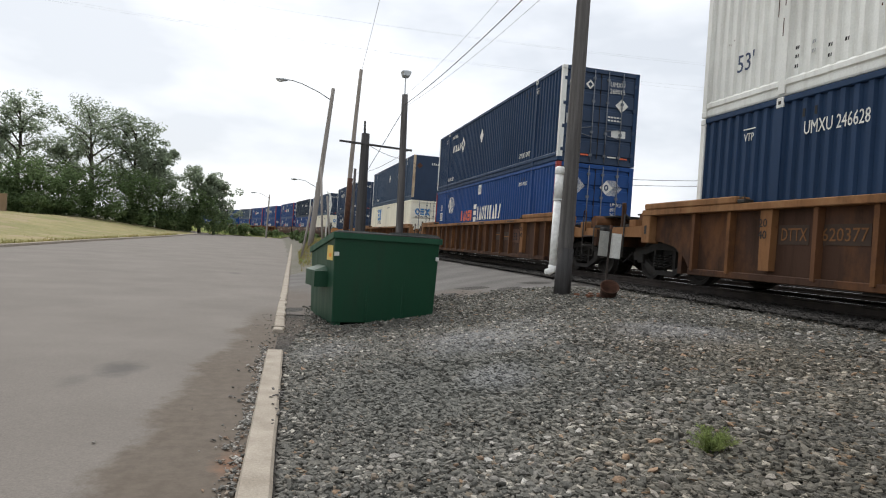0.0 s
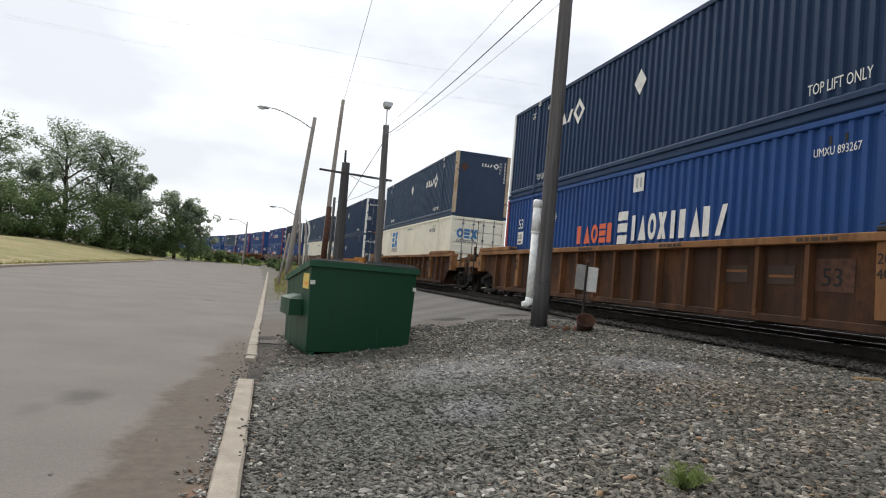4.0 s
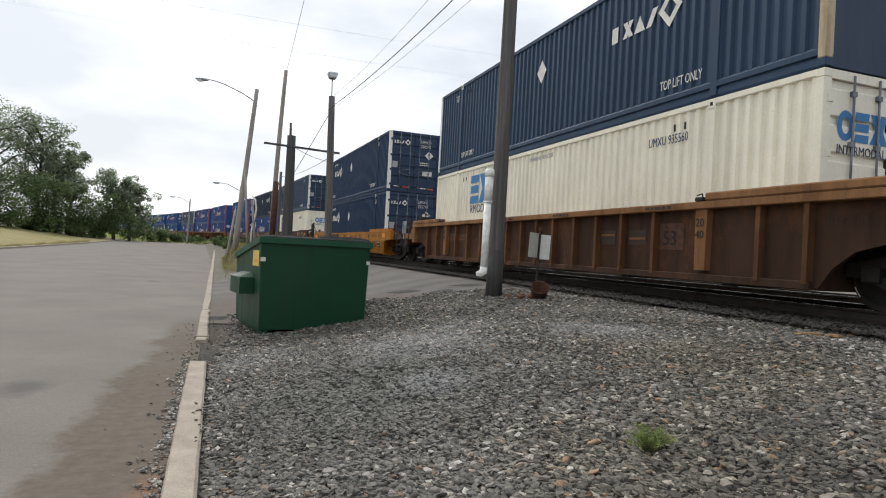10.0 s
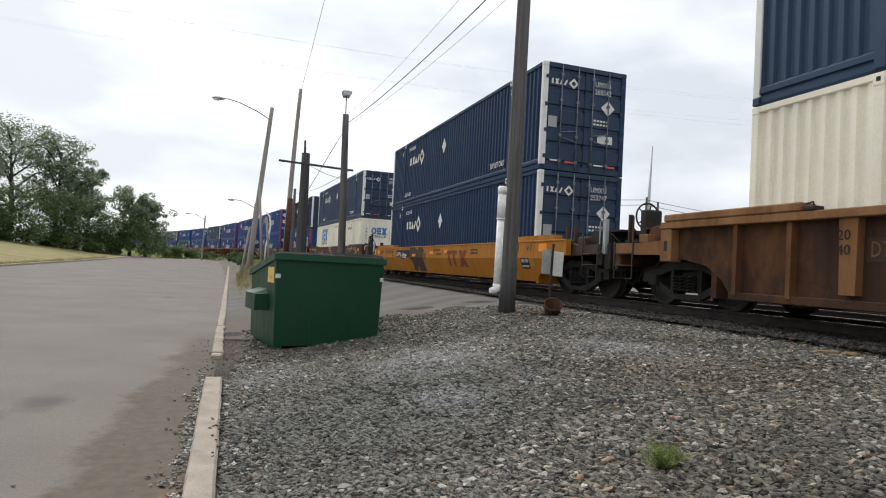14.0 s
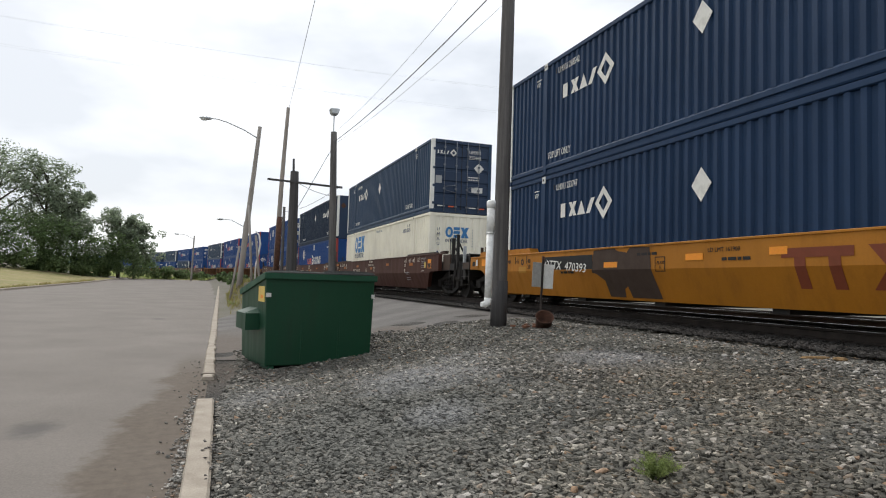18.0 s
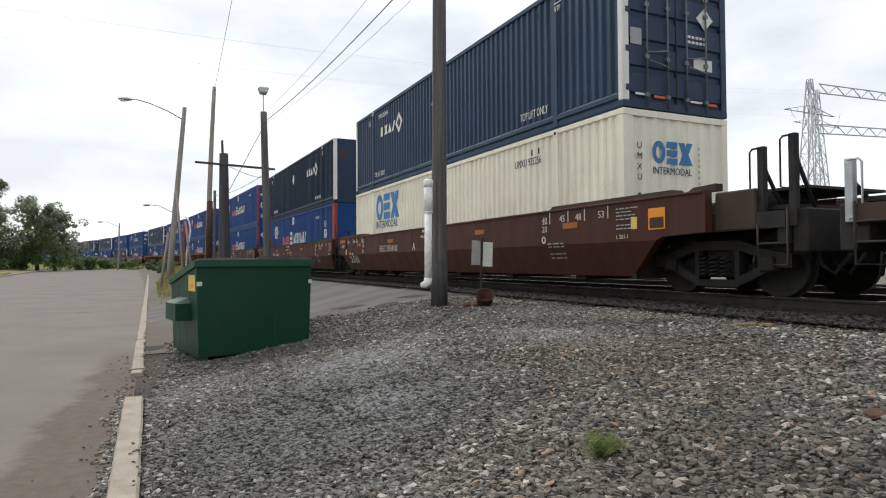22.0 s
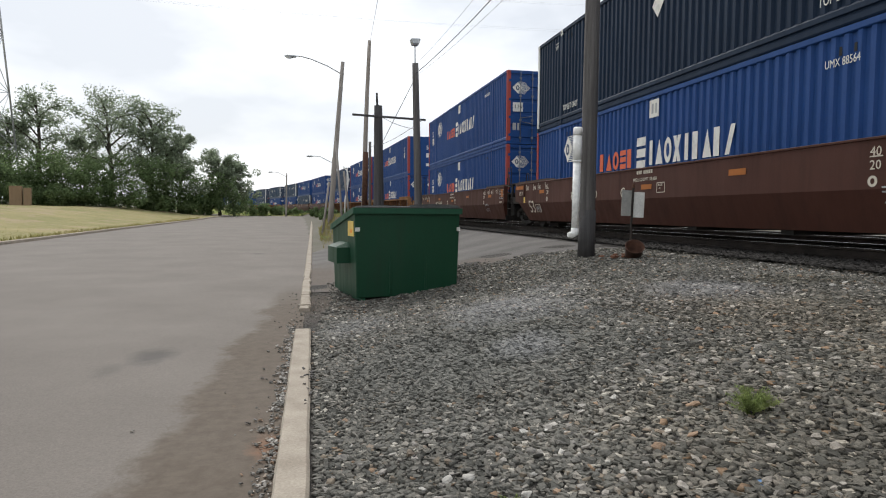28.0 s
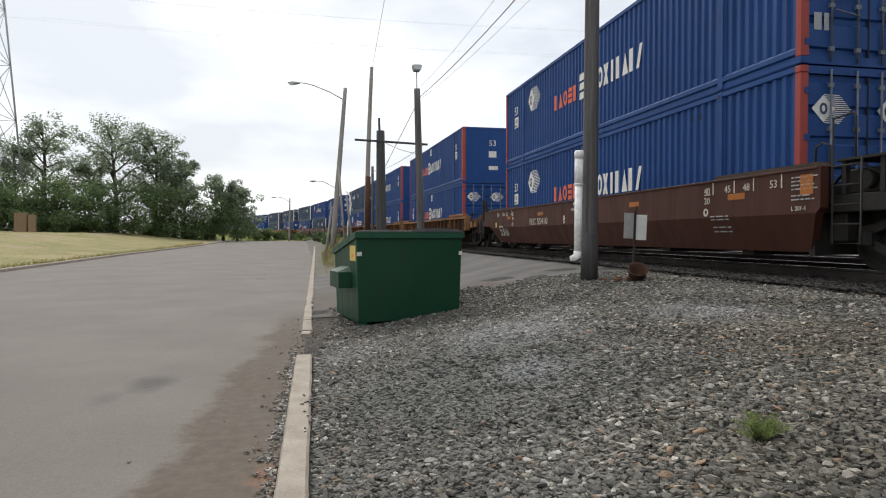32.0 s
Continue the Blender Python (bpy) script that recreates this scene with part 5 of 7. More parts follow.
def bent(me, z):
    """The marking folded where the side wall folds."""
    key = (me.name, z)
    if key not in BENT:
        bm = bmesh.new()
        bm.from_mesh(me)
        at = CREASE - z
        if min(v.co.y for v in bm.verts) >= at:
            bm.free()
            BENT[key] = me
            return me
        bmesh.ops.bisect_plane(bm, geom=bm.verts[:] + bm.edges[:] + bm.faces[:], plane_co=(0, at, 0), plane_no=(0, 1, 0))
        for v in bm.verts:
            if v.co.y < at:
                v.co.z -= LEAN * (at - v.co.y)
        out = bpy.data.meshes.new("marking")
        bm.to_mesh(out)
        bm.free()
        out.materials.append(me.materials[0])
        BENT[key] = out
    return BENT[key]


CARS = {
    "ribbed": ("oxide-brown ribbed steel well car, rusty and faded", BROWN, BROWN_LIGHT, 1.50),
    "yellow": ("ochre-yellow smooth-sided steel well car with dark patches", YELLOW, YELLOW_LIGHT, 1.30),
    "maroon": ("maroon smooth-sided steel well car with white stencils", MAROON, MAROON, 1.54),
}


def well_car(style, lead, rear, lead_truck=True, rear_truck=True, gap=3.0, wheel=False, lettered=True):
    label, mat, trim, top = CARS[style]
    car = empty_thing("well_car", Matrix(), label, "well car", "well cars of the train")
    e = L / 2
    # how far the side walls reach past the load at each end
    r0, r1 = (1.88 if lead == "own" else 0.55), (1.88 if rear == "own" else 1.13)
    d0, d1 = (1.05 if lead == "own" else 0.52), (1.05 if rear == "own" else 0.80)
    if style == "ribbed":
        r0, r1 = 1.75 if lead == "own" else 1.24, 1.30 if rear == "own" else 1.13
    for s in (-1, 1):
        a, b = sorted((s * 1.50, s * 1.64))
        if style == "ribbed":
            o = [(-e - 0.25, 0.24), (-e - 0.45, 0.52), (-e - 0.75, 0.74), (-e - d0 - 0.1, 0.84), (-e - r0, 0.86), (-e - r0, top - 0.12), (e + r1, top - 0.12), (e + r1, 0.86), (e + d1 - 0.2, 0.84), (e + 0.30, 0.74), (e - 0.05, 0.52), (e - 0.28, 0.24)]
            part("side_wall", slab(o, *sorted((s * 1.44, s * 1.50))), mat, car)
            part("top_chord", box(*sorted((s * 1.40, s * 1.68)), -e - r0, e + r1, top - 0.12, top, 0.012), trim, car)
            part("bottom_chord", box(*sorted((s * 1.42, s * 1.60)), -e - 0.2, e - 0.3, 0.22, 0.34, 0.012), mat, car)
            for yl in (-0.14, 0.65, 1.77, 2.95, 3.9, 4.75, 5.6, 6.5, 7.3, 8.1, 8.95, 9.85, 10.7, 11.72, 12.70, 13.68, 14.57, 15.56):
                y = yl - e
                wide = yl in (1.77, 13.68)
                hw = 0.13 if wide else 0.042
                z0 = 0.40 if wide else 0.30
                rb = slab([(y - hw * 0.85, z0), (y - hw, top - 0.12), (y + hw, top - 0.12), (y + hw * 0.85, z0)], *sorted((s * 1.50, s * 1.625)))
                part("rib", rb, trim if wide else BROWN_RIB, car)
            for g, r_ in ((-1, r0), (1, r1)):
                part("corner_post", box(*sorted((s * 1.42, s * 1.665)), *sorted((g * (e + r_ - 0.30), g * (e + r_ + 0.004))), 0.80, top - 0.122, 0.015), trim, car)
                part("post_slot", box(*sorted((s * 1.60, s * 1.668)), *sorted((g * (e + r_ - 0.20), g * (e + r_ - 0.10))), 0.98, 1.18, 0.01), BLACK, car)
            for g in (-1, 1):
                part("end_guide", box(*sorted((s * 1.38, s * 1.69)), *sorted((g * (e - 1.65), g * (e + min(1.25, (r0 if g < 0 else r1) - 0.1)))), top + 0.004, top + 0.13, 0.02), trim, car)
                y = g * (e - 1.78)
                lt = bmesh.new()
                add_box(lt, *sorted((s * 1.50, s * 1.69)), y - 0.09, y + 0.09, top + 0.004, top + 0.07, 0.012)
                add_tube(lt, [(s * 1.66, y - 0.07, top + 0.05), (s * 1.66, y - 0.05, top + 0.12), (s * 1.66, y + 0.06, top + 0.10)], 0.012, 6)
                part("load_latch", lt, BLACK, car, "dark steel latch on the top chord")
        else:
            ya, yb = e + 0.15 + (d0 - 0.15) * 0.85, e + 0.15 + (d1 - 0.15) * 0.85
            o = [(-ya, CREASE), (-e - d0, 0.90), (-e - r0, 0.93), (-e - r0, top), (e + r1, top), (e + r1, 0.93), (e + d1, 0.90), (yb, CREASE)]
            part("side_wall", slab(o, a, b), mat, car)
            low = slab([(-e - 0.15, 0.26), (-ya, CREASE), (yb, CREASE), (e + 0.15, 0.26)], a, b)
            for v in low.verts:
                v.co.x -= s * LEAN * (CREASE - v.co.z)
            part("lower_side_wall", low, mat, car)
            part("top_flange", box(*sorted((s * 1.44, s * 1.662)), -e - r0 + 0.05, e + r1 - 0.05, top - 0.035, top + 0.002, 0.006), mat, car)
            for g in (-1, 1):
                r_ = r0 if g < 0 else r1
                z1 = top + (0.13 if style == "yellow" else 0.075)
                part("end_guide", slab([(g * (e - 2.05), top + 0.003), (g * (e - 1.95), z1), (g * (e + min(1.2, r_ - 0.12)), z1), (g * (e + min(1.25, r_ - 0.06)), top + 0.003)], *sorted((s * 1.36, s * 1.60))), mat if style == "yellow" else DARK_BROWN, car)
                if r_ > 1.5 and style == "maroon":
                    part("guide_gusset", slab([(g * (e + 1.27), top + 0.003), (g * (e + 1.45), top + 0.09), (g * (e + 1.86), top + 0.11), (g * (e + 1.86), top + 0.003)], *sorted((s * 1.25, s * 1.40))), DARK_BROWN, car)
    for k in range(6):
        y = -e + 1.4 + k * (2 * e - 2.8) / 5
        part("cross_bearer", box(-1.34, 1.34, y - 0.15, y + 0.15, 0.18, 0.30), BLACK, car)
    for g in (-1, 1):
        part("bulkhead", box(-1.44, 1.44, *sorted((g * (e + 0.12), g * (e + 0.24))), 0.22, 1.30), BLACK if style == "maroon" else mat, car)
    for g, kind, tr in ((-1, lead, lead_truck), (1, rear, rear_truck)):
        if kind == "own":
            own_end(car, g, mat, trim, wheel)
        else:
            shared_end(car, g, mat, tr, gap)
    put = lambda me, y, z, name="marking": data_part(name, bent(me, z) if style != "ribbed" else me, car, Matrix.Translation((-1.646 if style != "ribbed" else -1.506, y - L / 2, z)) @ SIDE)
    if style == "ribbed":
        if lettered:
            put(bars_mesh((0.60,), 0.30, 0, DARK_BROWN), 13.52, 0.83)
            put(bars_mesh((0.86,), 0.30, 0, DARK_BROWN), 12.74, 0.83)
            fitted_word(car, "DTTX  620377", 0.07, 0.62, MARK_BLACK, Matrix.Translation((-1.683, 9.05 - L / 2, top - 0.095)) @ SIDE)
            fitted_word(car, "DTTX", 0.19, 0.50, BROWN_LIGHT, Matrix.Translation((-1.513, 13.47 - L / 2, 0.89)) @ SIDE)
            fitted_word(car, "620377", 0.19, 0.76, BROWN_LIGHT, Matrix.Translation((-1.513, 12.69 - L / 2, 0.89)) @ SIDE)
        put(bars_mesh((0.62,), 0.46, 0, RUST), 2.90, 0.72)
        data_part("lettering", word_mesh("53", 0.36, MARK_BLACK), car, Matrix.Translation((-1.513, 2.80 - L / 2, 0.80)) @ SIDE)
        put(word_mesh("IW R 9-38", 0.13, DARK_BROWN), -0.35, 1.10, "lettering")
        put(bars_mesh((0.52,), 0.28, 0, DARK_BROWN), 4.72, 0.80)
        put(bars_mesh((0.52,), 0.28, 0, DARK_BROWN), 3.78, 0.80)
        put(bars_mesh((0.46,), 0.04, 0, BROWN_LIGHT, 0, 0.012), 4.69, 0.97)
        put(bars_mesh((0.46,), 0.04, 0, BROWN_LIGHT, 0, 0.012), 3.75, 0.90)
        for y in (1.88, 13.83):
            data_part("lettering", word_mesh("20\n40", 0.19, MARK_BLACK), car, Matrix.Translation((-1.632, y - L / 2, 1.10)) @ SIDE)
        for y in (6.4, 9.7, 3.1):
            data_part("marking", bars_mesh((0.12, 0.07, 0.16, 0.09, 0.12), 0.055, 0.03, DARK_BROWN), car, Matrix.Translation((-1.683, y - L / 2, top - 0.09)) @ SIDE)
    elif style == "yellow":
        put(bars_mesh((2.13,), 0.30, 0, MARK_BLACK), 13.22, 0.87)
        fitted_word(car, "DTTX  470393", 0.185, 1.98, MARK_WHITE, Matrix.Translation((-1.652, 13.14 - L / 2, 0.925)) @ SIDE, 0.12)
        pb = bmesh.new()
        for o in ([(0.07, 0.98), (0.0, 0.52), (0.14, 0.50), (0.39, 0.36), (0.44, 0.04), (0.95, 0.04), (0.98, 0.20), (1.10, 0.26), (1.16, 0.04), (2.03, 0.04), (1.93, 0.52), (1.88, 0.98), (1.30, 1.00), (1.20, 0.90), (0.90, 0.94), (0.80, 1.00)],):
            pb.faces.new([pb.verts.new((a, b, 0)) for a, b in o])
        pm = bpy.data.meshes.new("marking")
        pb.to_mesh(pm)
        pb.free()
        pm.materials.append(DARK_BROWN)
        put(pm, 11.12, 0.27)
        for y, z, w in ((10.67, 0.89, 0.45), (8.3, 0.98, 0.40), (6.6, 1.02, 0.30)):
            put(bars_mesh((w,), 0.11, 0, MARK_AMBER, 0, 0.010), y, z)
        put(word_mesh("PLATE\n   H", 0.08, MARK_BLACK), 9.04, 0.93, "lettering")
        for w, h_, yy, zz in ((0.27, 0.014, 9.09, 0.80), (0.27, 0.014, 9.09, 1.05), (0.014, 0.26, 9.09, 0.80), (0.014, 0.26, 8.834, 0.80)):
            put(bars_mesh((w,), h_, 0, MARK_BLACK), yy, zz)
        for y, z in ((4.05, 1.08), (4.05, 0.98), (9.6, 1.10), (12.4, 0.78), (7.5, 0.96)):
            put(bars_mesh((0.10, 0.16, 0.07, 0.14), 0.05, 0.03, MARK_BLACK), y, z)
        put(word_mesh("LD LMT 161900", 0.10, MARK_BLACK), 7.80, 1.10, "lettering")
        put(bars_mesh((1.06,), 0.13, 0, LOGO_RED), 6.40, 0.97)
        put(bars_mesh((0.17, 0.17), 0.42, 0.34, LOGO_RED, -0.06), 6.17, 0.55)
        put(emblem_mesh("glass", 0.78, 0.55, LOGO_RED), 5.16, 0.55)
        put(word_mesh("53", 0.42, MARK_BLACK), 1.20, 0.56, "lettering")
        put(bars_mesh((0.46,), 0.28, 0, MARK_BLACK), 0.46, 0.58)
        put(bars_mesh((0.17, 0.17), 0.09, 0.04, MARK_GREY, 0, 0.010), 0.42, 0.74)
        put(bars_mesh((0.38,), 0.05, 0, MARK_GREY, 0, 0.010), 0.42, 0.62)
        put(bars_mesh((0.24,), 0.18, 0, YELLOW_LIGHT), -0.06, 0.66)
        for y in (-0.55, 16.98):
            put(bars_mesh((0.42,), 0.20, 0, MARK_AMBER), y, 1.02)
        for y, wd in ((15.90, "53"), (15.17, "48"), (14.68, "45"), (14.03, "40"), (2.05, "40"), (1.30, "45"), (0.85, "48"), (0.12, "53")):
            put(word_mesh(wd, 0.16, MARK_BLACK), y, 1.05, "lettering")
            put(bars_mesh((0.025,), 0.20, 0, MARK_BLACK), y + (0.06 if y > 8 else -0.24), 1.03)
        for y in (14.03, 2.05):
            put(word_mesh("20", 0.16, MARK_BLACK), y, 0.90, "lettering")
        for y in (14.40, 2.0):
            put(emblem_mesh("ring", 0.16, 0.16, DARK_BROWN), y, 1.0)
            put(bars_mesh((0.4,), 0.16, 0, YELLOW_LIGHT), y + 0.12, 0.80)
    else:
        fitted_word(car, "FEC 55410", 0.21, 1.66, MARK_WHITE_SHADED, Matrix.Translation((-1.650, 12.12 - L / 2, 0.90)) @ SIDE)
        put(word_mesh({("own", "shared"): "A", ("shared", "shared"): "C"}.get((lead, rear), "B"), 0.34, MARK_WHITE_SHADED), 9.17, 0.89, "lettering")
        for y, z, w in ((11.32, 1.19, 0.49), (8.19, 1.05, 0.44), (5.15, 1.19, 0.45), (14.66, 1.15, 0.40), (1.55, 1.15, 0.45)):
            put(bars_mesh((w,), 0.11, 0, AMBER_DIM), y, z)
        put(word_mesh("WELL LD LMT 118,600", 0.105, MARK_WHITE_SHADED), 8.56, 1.24, "lettering")
        put(bars_mesh((0.05,) * 3, 0.08, 0.03, MARK_WHITE_SHADED), 8.40, 1.40)
        put(bars_mesh((0.05,) * 5, 0.08, 0.03, MARK_WHITE_SHADED), 8.10, 1.40)
        for y0, y1, z0, z1 in ((7.54, 7.22, 0.96, 1.18), (15.12, 14.68, 0.54, 0.80)):
            for w, h_, yy, zz in ((y0 - y1, 0.014, y0, z0), (y0 - y1, 0.014, y0, z1 - 0.014), (0.014, z1 - z0, y0, z0), (0.014, z1 - z0, y1 + 0.014, z0)):
                put(bars_mesh((round(w, 3),), round(h_, 3), 0, MARK_WHITE_SHADED), yy, zz)
        put(word_mesh("PLATE\n   H", 0.07, MARK_WHITE_SHADED), 7.50, 1.10, "lettering")
        for k, z in enumerate((0.75, 0.71, 0.67, 0.63, 0.59)):
            put(bars_mesh(((0.08, 0.14, 0.1), (0.12, 0.06, 0.13))[k % 2], 0.018, 0.025, MARK_GREY), 15.07, z - 0.02)
        for y, wd in ((15.88, "53"), (15.18, "48"), (14.74, "45"), (14.10, "40"), (2.25, "40"), (1.65, "45"), (1.15, "48"), (0.50, "53")):
            put(word_mesh(wd, 0.18, MARK_WHITE_SHADED), y, 1.29, "lettering")
            put(bars_mesh((0.025,), 0.22, 0, MARK_WHITE_SHADED), y + (0.06 if y > 8 else -0.26), 1.27)
        for y in (14.06, 2.25):
            put(word_mesh("20", 0.18, MARK_WHITE_SHADED), y, 1.11, "lettering")
            put(bars_mesh((0.20,), 0.016, 0, MARK_WHITE_SHADED), y, 1.275)
            put(emblem_mesh("ring", 0.15, 0.15, MARK_WHITE_SHADED), y + 0.02, 0.88)
        put(word_mesh("53", 0.57, MARK_WHITE_SHADED), 15.74, 0.53, "lettering")
        put(bars_mesh((0.14,), 0.2, 0, STICKER), 16.22, 0.86)
        for k, z in enumerate((1.40, 1.34, 1.28, 1.22, 1.12, 1.06)):
            put(bars_mesh(((0.05, 0.13, 0.09, 0.16), (0.10, 0.06, 0.15), (0.16, 0.07, 0.09, 0.05))[k % 3], 0.02, 0.03, MARK_GREY), 0.02, z)
        put(word_mesh("L 201-1", 0.10, MARK_WHITE_SHADED), 0.02, 0.90, "lettering")
        for z in (0.86, 0.80, 0.66, 0.58):
            put(bars_mesh((0.12, 0.2, 0.09), 0.022, 0.05, MARK_GREY), 2.05, z)
        if lead == "own":
            put(bars_mesh((0.36,), 0.34, 0, MARK_AMBER), -0.75, 1.02)
            put(bars_mesh((0.30,), 0.17, 0, DARK_BROWN, 0, 0.010), -0.78, 1.04)
            put(bars_mesh((0.14,), 0.2, 0, STICKER), -0.35, 1.05)
        else:
            put(bars_mesh((0.26,), 0.30, 0, AMBER_DIM), -0.16, 1.14)
        if rear == "shared":
            part("end_panel", box(-1.672, -1.646, 16.10 - e, 16.98 - e, 1.08, 1.47, 0.006), mat, car, "raised maroon end panel")
            data_part("marking", bars_mesh((0.74,), 0.12, 0, AMBER_DIM), car, Matrix.Translation((-1.678, 16.92 - e, 1.33)) @ SIDE)
            data_part("lettering", word_mesh("125 T", 0.17, MARK_WHITE_SHADED), car, Matrix.Translation((-1.678, 16.62 - e, 1.13)) @ SIDE)
        for y in (15.62, 14.86, 2.0, 1.2):
            put(bars_mesh((0.34,), 0.030, 0, BLACK), y, 1.49)
    return car


# the train, from its head: well car, leading end of its load, upper and lower container
CONSIST = [
    ("ribbed", "own", "own", -5.32, ("white53", "front", WHITE), ("navy_plain", "front", WHITE)),
    ("ribbed", "own", "own", 17.55, ("navy_mid", "door", WHITE), ("blue", "door", RED)),
    ("ribbed", "own", "own", 40.15, ("navy", "front", TAN), ("cream", "door", CREAM)),
    ("yellow", "own", "own", 62.75, ("navy_mid", "door", WHITE), ("navy_mid", "door", WHITE)),
    ("maroon", "own", "shared", 85.65, ("navy", "door", WHITE), ("cream", "front", CREAM)),
    ("maroon", "shared", "shared", 104.67, ("navy_dark", "front", WHITE), ("blue", "front", RED)),
    ("maroon", "shared", "own", 123.85, ("blue", "door", RED), ("blue", "door", RED)),
    ("ribbed", "own", "shared", 147.0, ("blue", "front", RED), ("blue", "door", RED)),
    ("ribbed", "shared", "shared", 166.4, ("blue", "front", RED), ("blue", "front", RED)),
    # From here more loads are slate navy; their greyer colour stands in for haze.
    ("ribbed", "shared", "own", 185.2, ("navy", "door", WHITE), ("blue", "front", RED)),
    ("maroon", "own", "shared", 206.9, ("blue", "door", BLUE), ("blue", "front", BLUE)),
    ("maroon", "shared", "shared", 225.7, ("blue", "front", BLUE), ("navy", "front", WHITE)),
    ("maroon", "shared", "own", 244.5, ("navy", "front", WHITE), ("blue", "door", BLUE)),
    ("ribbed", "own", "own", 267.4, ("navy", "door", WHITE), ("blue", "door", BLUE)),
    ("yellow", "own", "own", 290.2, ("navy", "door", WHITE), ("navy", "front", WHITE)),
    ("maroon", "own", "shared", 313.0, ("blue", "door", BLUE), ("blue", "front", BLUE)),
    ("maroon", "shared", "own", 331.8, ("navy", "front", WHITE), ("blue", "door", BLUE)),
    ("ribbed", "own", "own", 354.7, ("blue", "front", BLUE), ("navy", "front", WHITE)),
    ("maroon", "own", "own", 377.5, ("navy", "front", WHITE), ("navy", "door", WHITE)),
    ("maroon", "own", "own", 400.3, ("blue", "front", BLUE), ("blue", "door", BLUE)),
]
RUN = [0.0, 6.46, 13.47, 20.23, 27.0, 33.88, 41.05, 48.11, 55.27, 62.67, 69.9, 77.15, 84.81, 92.4, 99.92, 107.8, 115.4]   # metres run, every two seconds
PLAY = {0: 0.15, 1: -0.11, 2: -0.19, 3: 0.13, 4: 0.05, 5: 0.08, 6: 0.10}   # how far a load sits off the middle of its well
TRAIN = []
for style, lead, rear, y0, upper, lower in CONSIST:
    n_trucks = len(TRUCKS)
    # a shared truck belongs to the car ahead of it
    car = well_car(style, lead, rear, lead_truck=False, rear_truck=True, wheel=len(TRAIN) == 2, lettered=len(TRAIN) != 1)
    TRAIN.append((car, container(*lower), container(*upper), y0, len(TRUCKS) > n_trucks, n_trucks))

NUMBERS = {
    0: ((1, "UMXU 246628"),),
    1: ((2, "UMXU 268015"), (1, "UMXU 893267")),
    2: ((1, "UMXU 935560"),),
    3: ((2, "UMXU 268542"), (1, "UMXU 253747")),
    4: ((2, "UMXU 255446"), (1, "UMXU 935256")),
    5: ((1, "UMX 88564"),),
    6: ((2, "UMXU 686202"),),
}
for k, (car, lower, upper, *_) in enumerate(TRAIN):
    for th in (upper,):
        if k > 1 and th["label"].startswith("blue") and "doors" in th["label"]:
            marks(th, bars_mesh((0.42,), 0.36, 0, SIGN_WHITE), on_end(-1.05, 1.28))
            marks(th, word_mesh("110", 0.24, MARK_BLACK), on_end(-1.01, 1.40, -LC / 2 + 0.009), "lettering")
            marks(th, bars_mesh((0.14, 0.09), 0.28, 0.05, MARK_GREY), on_end(-1.05, 0.55))
            marks(th, bars_mesh((0.40,), 0.24, 0, SIGN_WHITE), on_end(0.55, 0.5))
            for z in (1.52, 1.44, 1.36, 1.28, 1.20):
                marks(th, bars_mesh((0.08,) * 4, 0.035, 0.02, MARK_WHITE), on_end(0.16, z))
for k, rows in NUMBERS.items():
    for i, text in rows:
        th = TRAIN[k][i]
        dark = th["label"].startswith(("cream", "white"))
        mat = MARK_NAVY if dark else MARK_WHITE
        if th["label"].startswith("blue"):
            marks(th, word_mesh(text, 0.18, mat), on_side(3.32, 2.36), "lettering", 0.72)
        elif k and dark:
            marks(th, word_mesh(text, 0.24, mat), on_side(3.75, 2.30), "lettering", 0.72)
        if k == 0:
            marks(th, word_mesh(text, 0.30, mat), on_side(13.38, 2.22), "lettering", 0.64)
        elif th["label"].startswith("dark"):
            marks(th, word_mesh(text, 0.22, mat), on_side(13.3, 2.48), "lettering", 0.72)
        if "doors forward" in th["label"] and not dark:
            marks(th, word_mesh(text.replace(" ", "\n") if th["label"].startswith("dark") else f"UMXU\n{text[5:8]}\n{text[8:]}", 0.21 if th["label"].startswith("dark") else 0.16, mat), on_end(0.30, 2.42) if th["label"].startswith("dark") else on_end(0.56, 1.66), "lettering", 0.85)


ARC_Y = np.linspace(-80.0, 430.0, 1021)
ARC_S = np.concatenate([[0.0], np.cumsum(np.hypot(np.diff(ARC_Y), np.diff(track_x(ARC_Y))))])
ARC_S = ARC_S - np.interp(20.0, ARC_Y, ARC_S) + 20.0


def rolled(run, up):
    """The pose of a car or container whose middle is at that distance along the curved track."""
    y = float(np.interp(run, ARC_S, ARC_Y))
    x, z = float(track_x(y)), float(track_z(y))
    yaw = -math.degrees(math.atan((float(track_x(y + 7)) - float(track_x(y - 7))) / 14))
    tilt = math.degrees(math.atan((float(track_z(y + 7)) - float(track_z(y - 7))) / 14))
    return pose(x, y, z, tilt, 0, yaw) @ Matrix.Translation((0, 0, up))

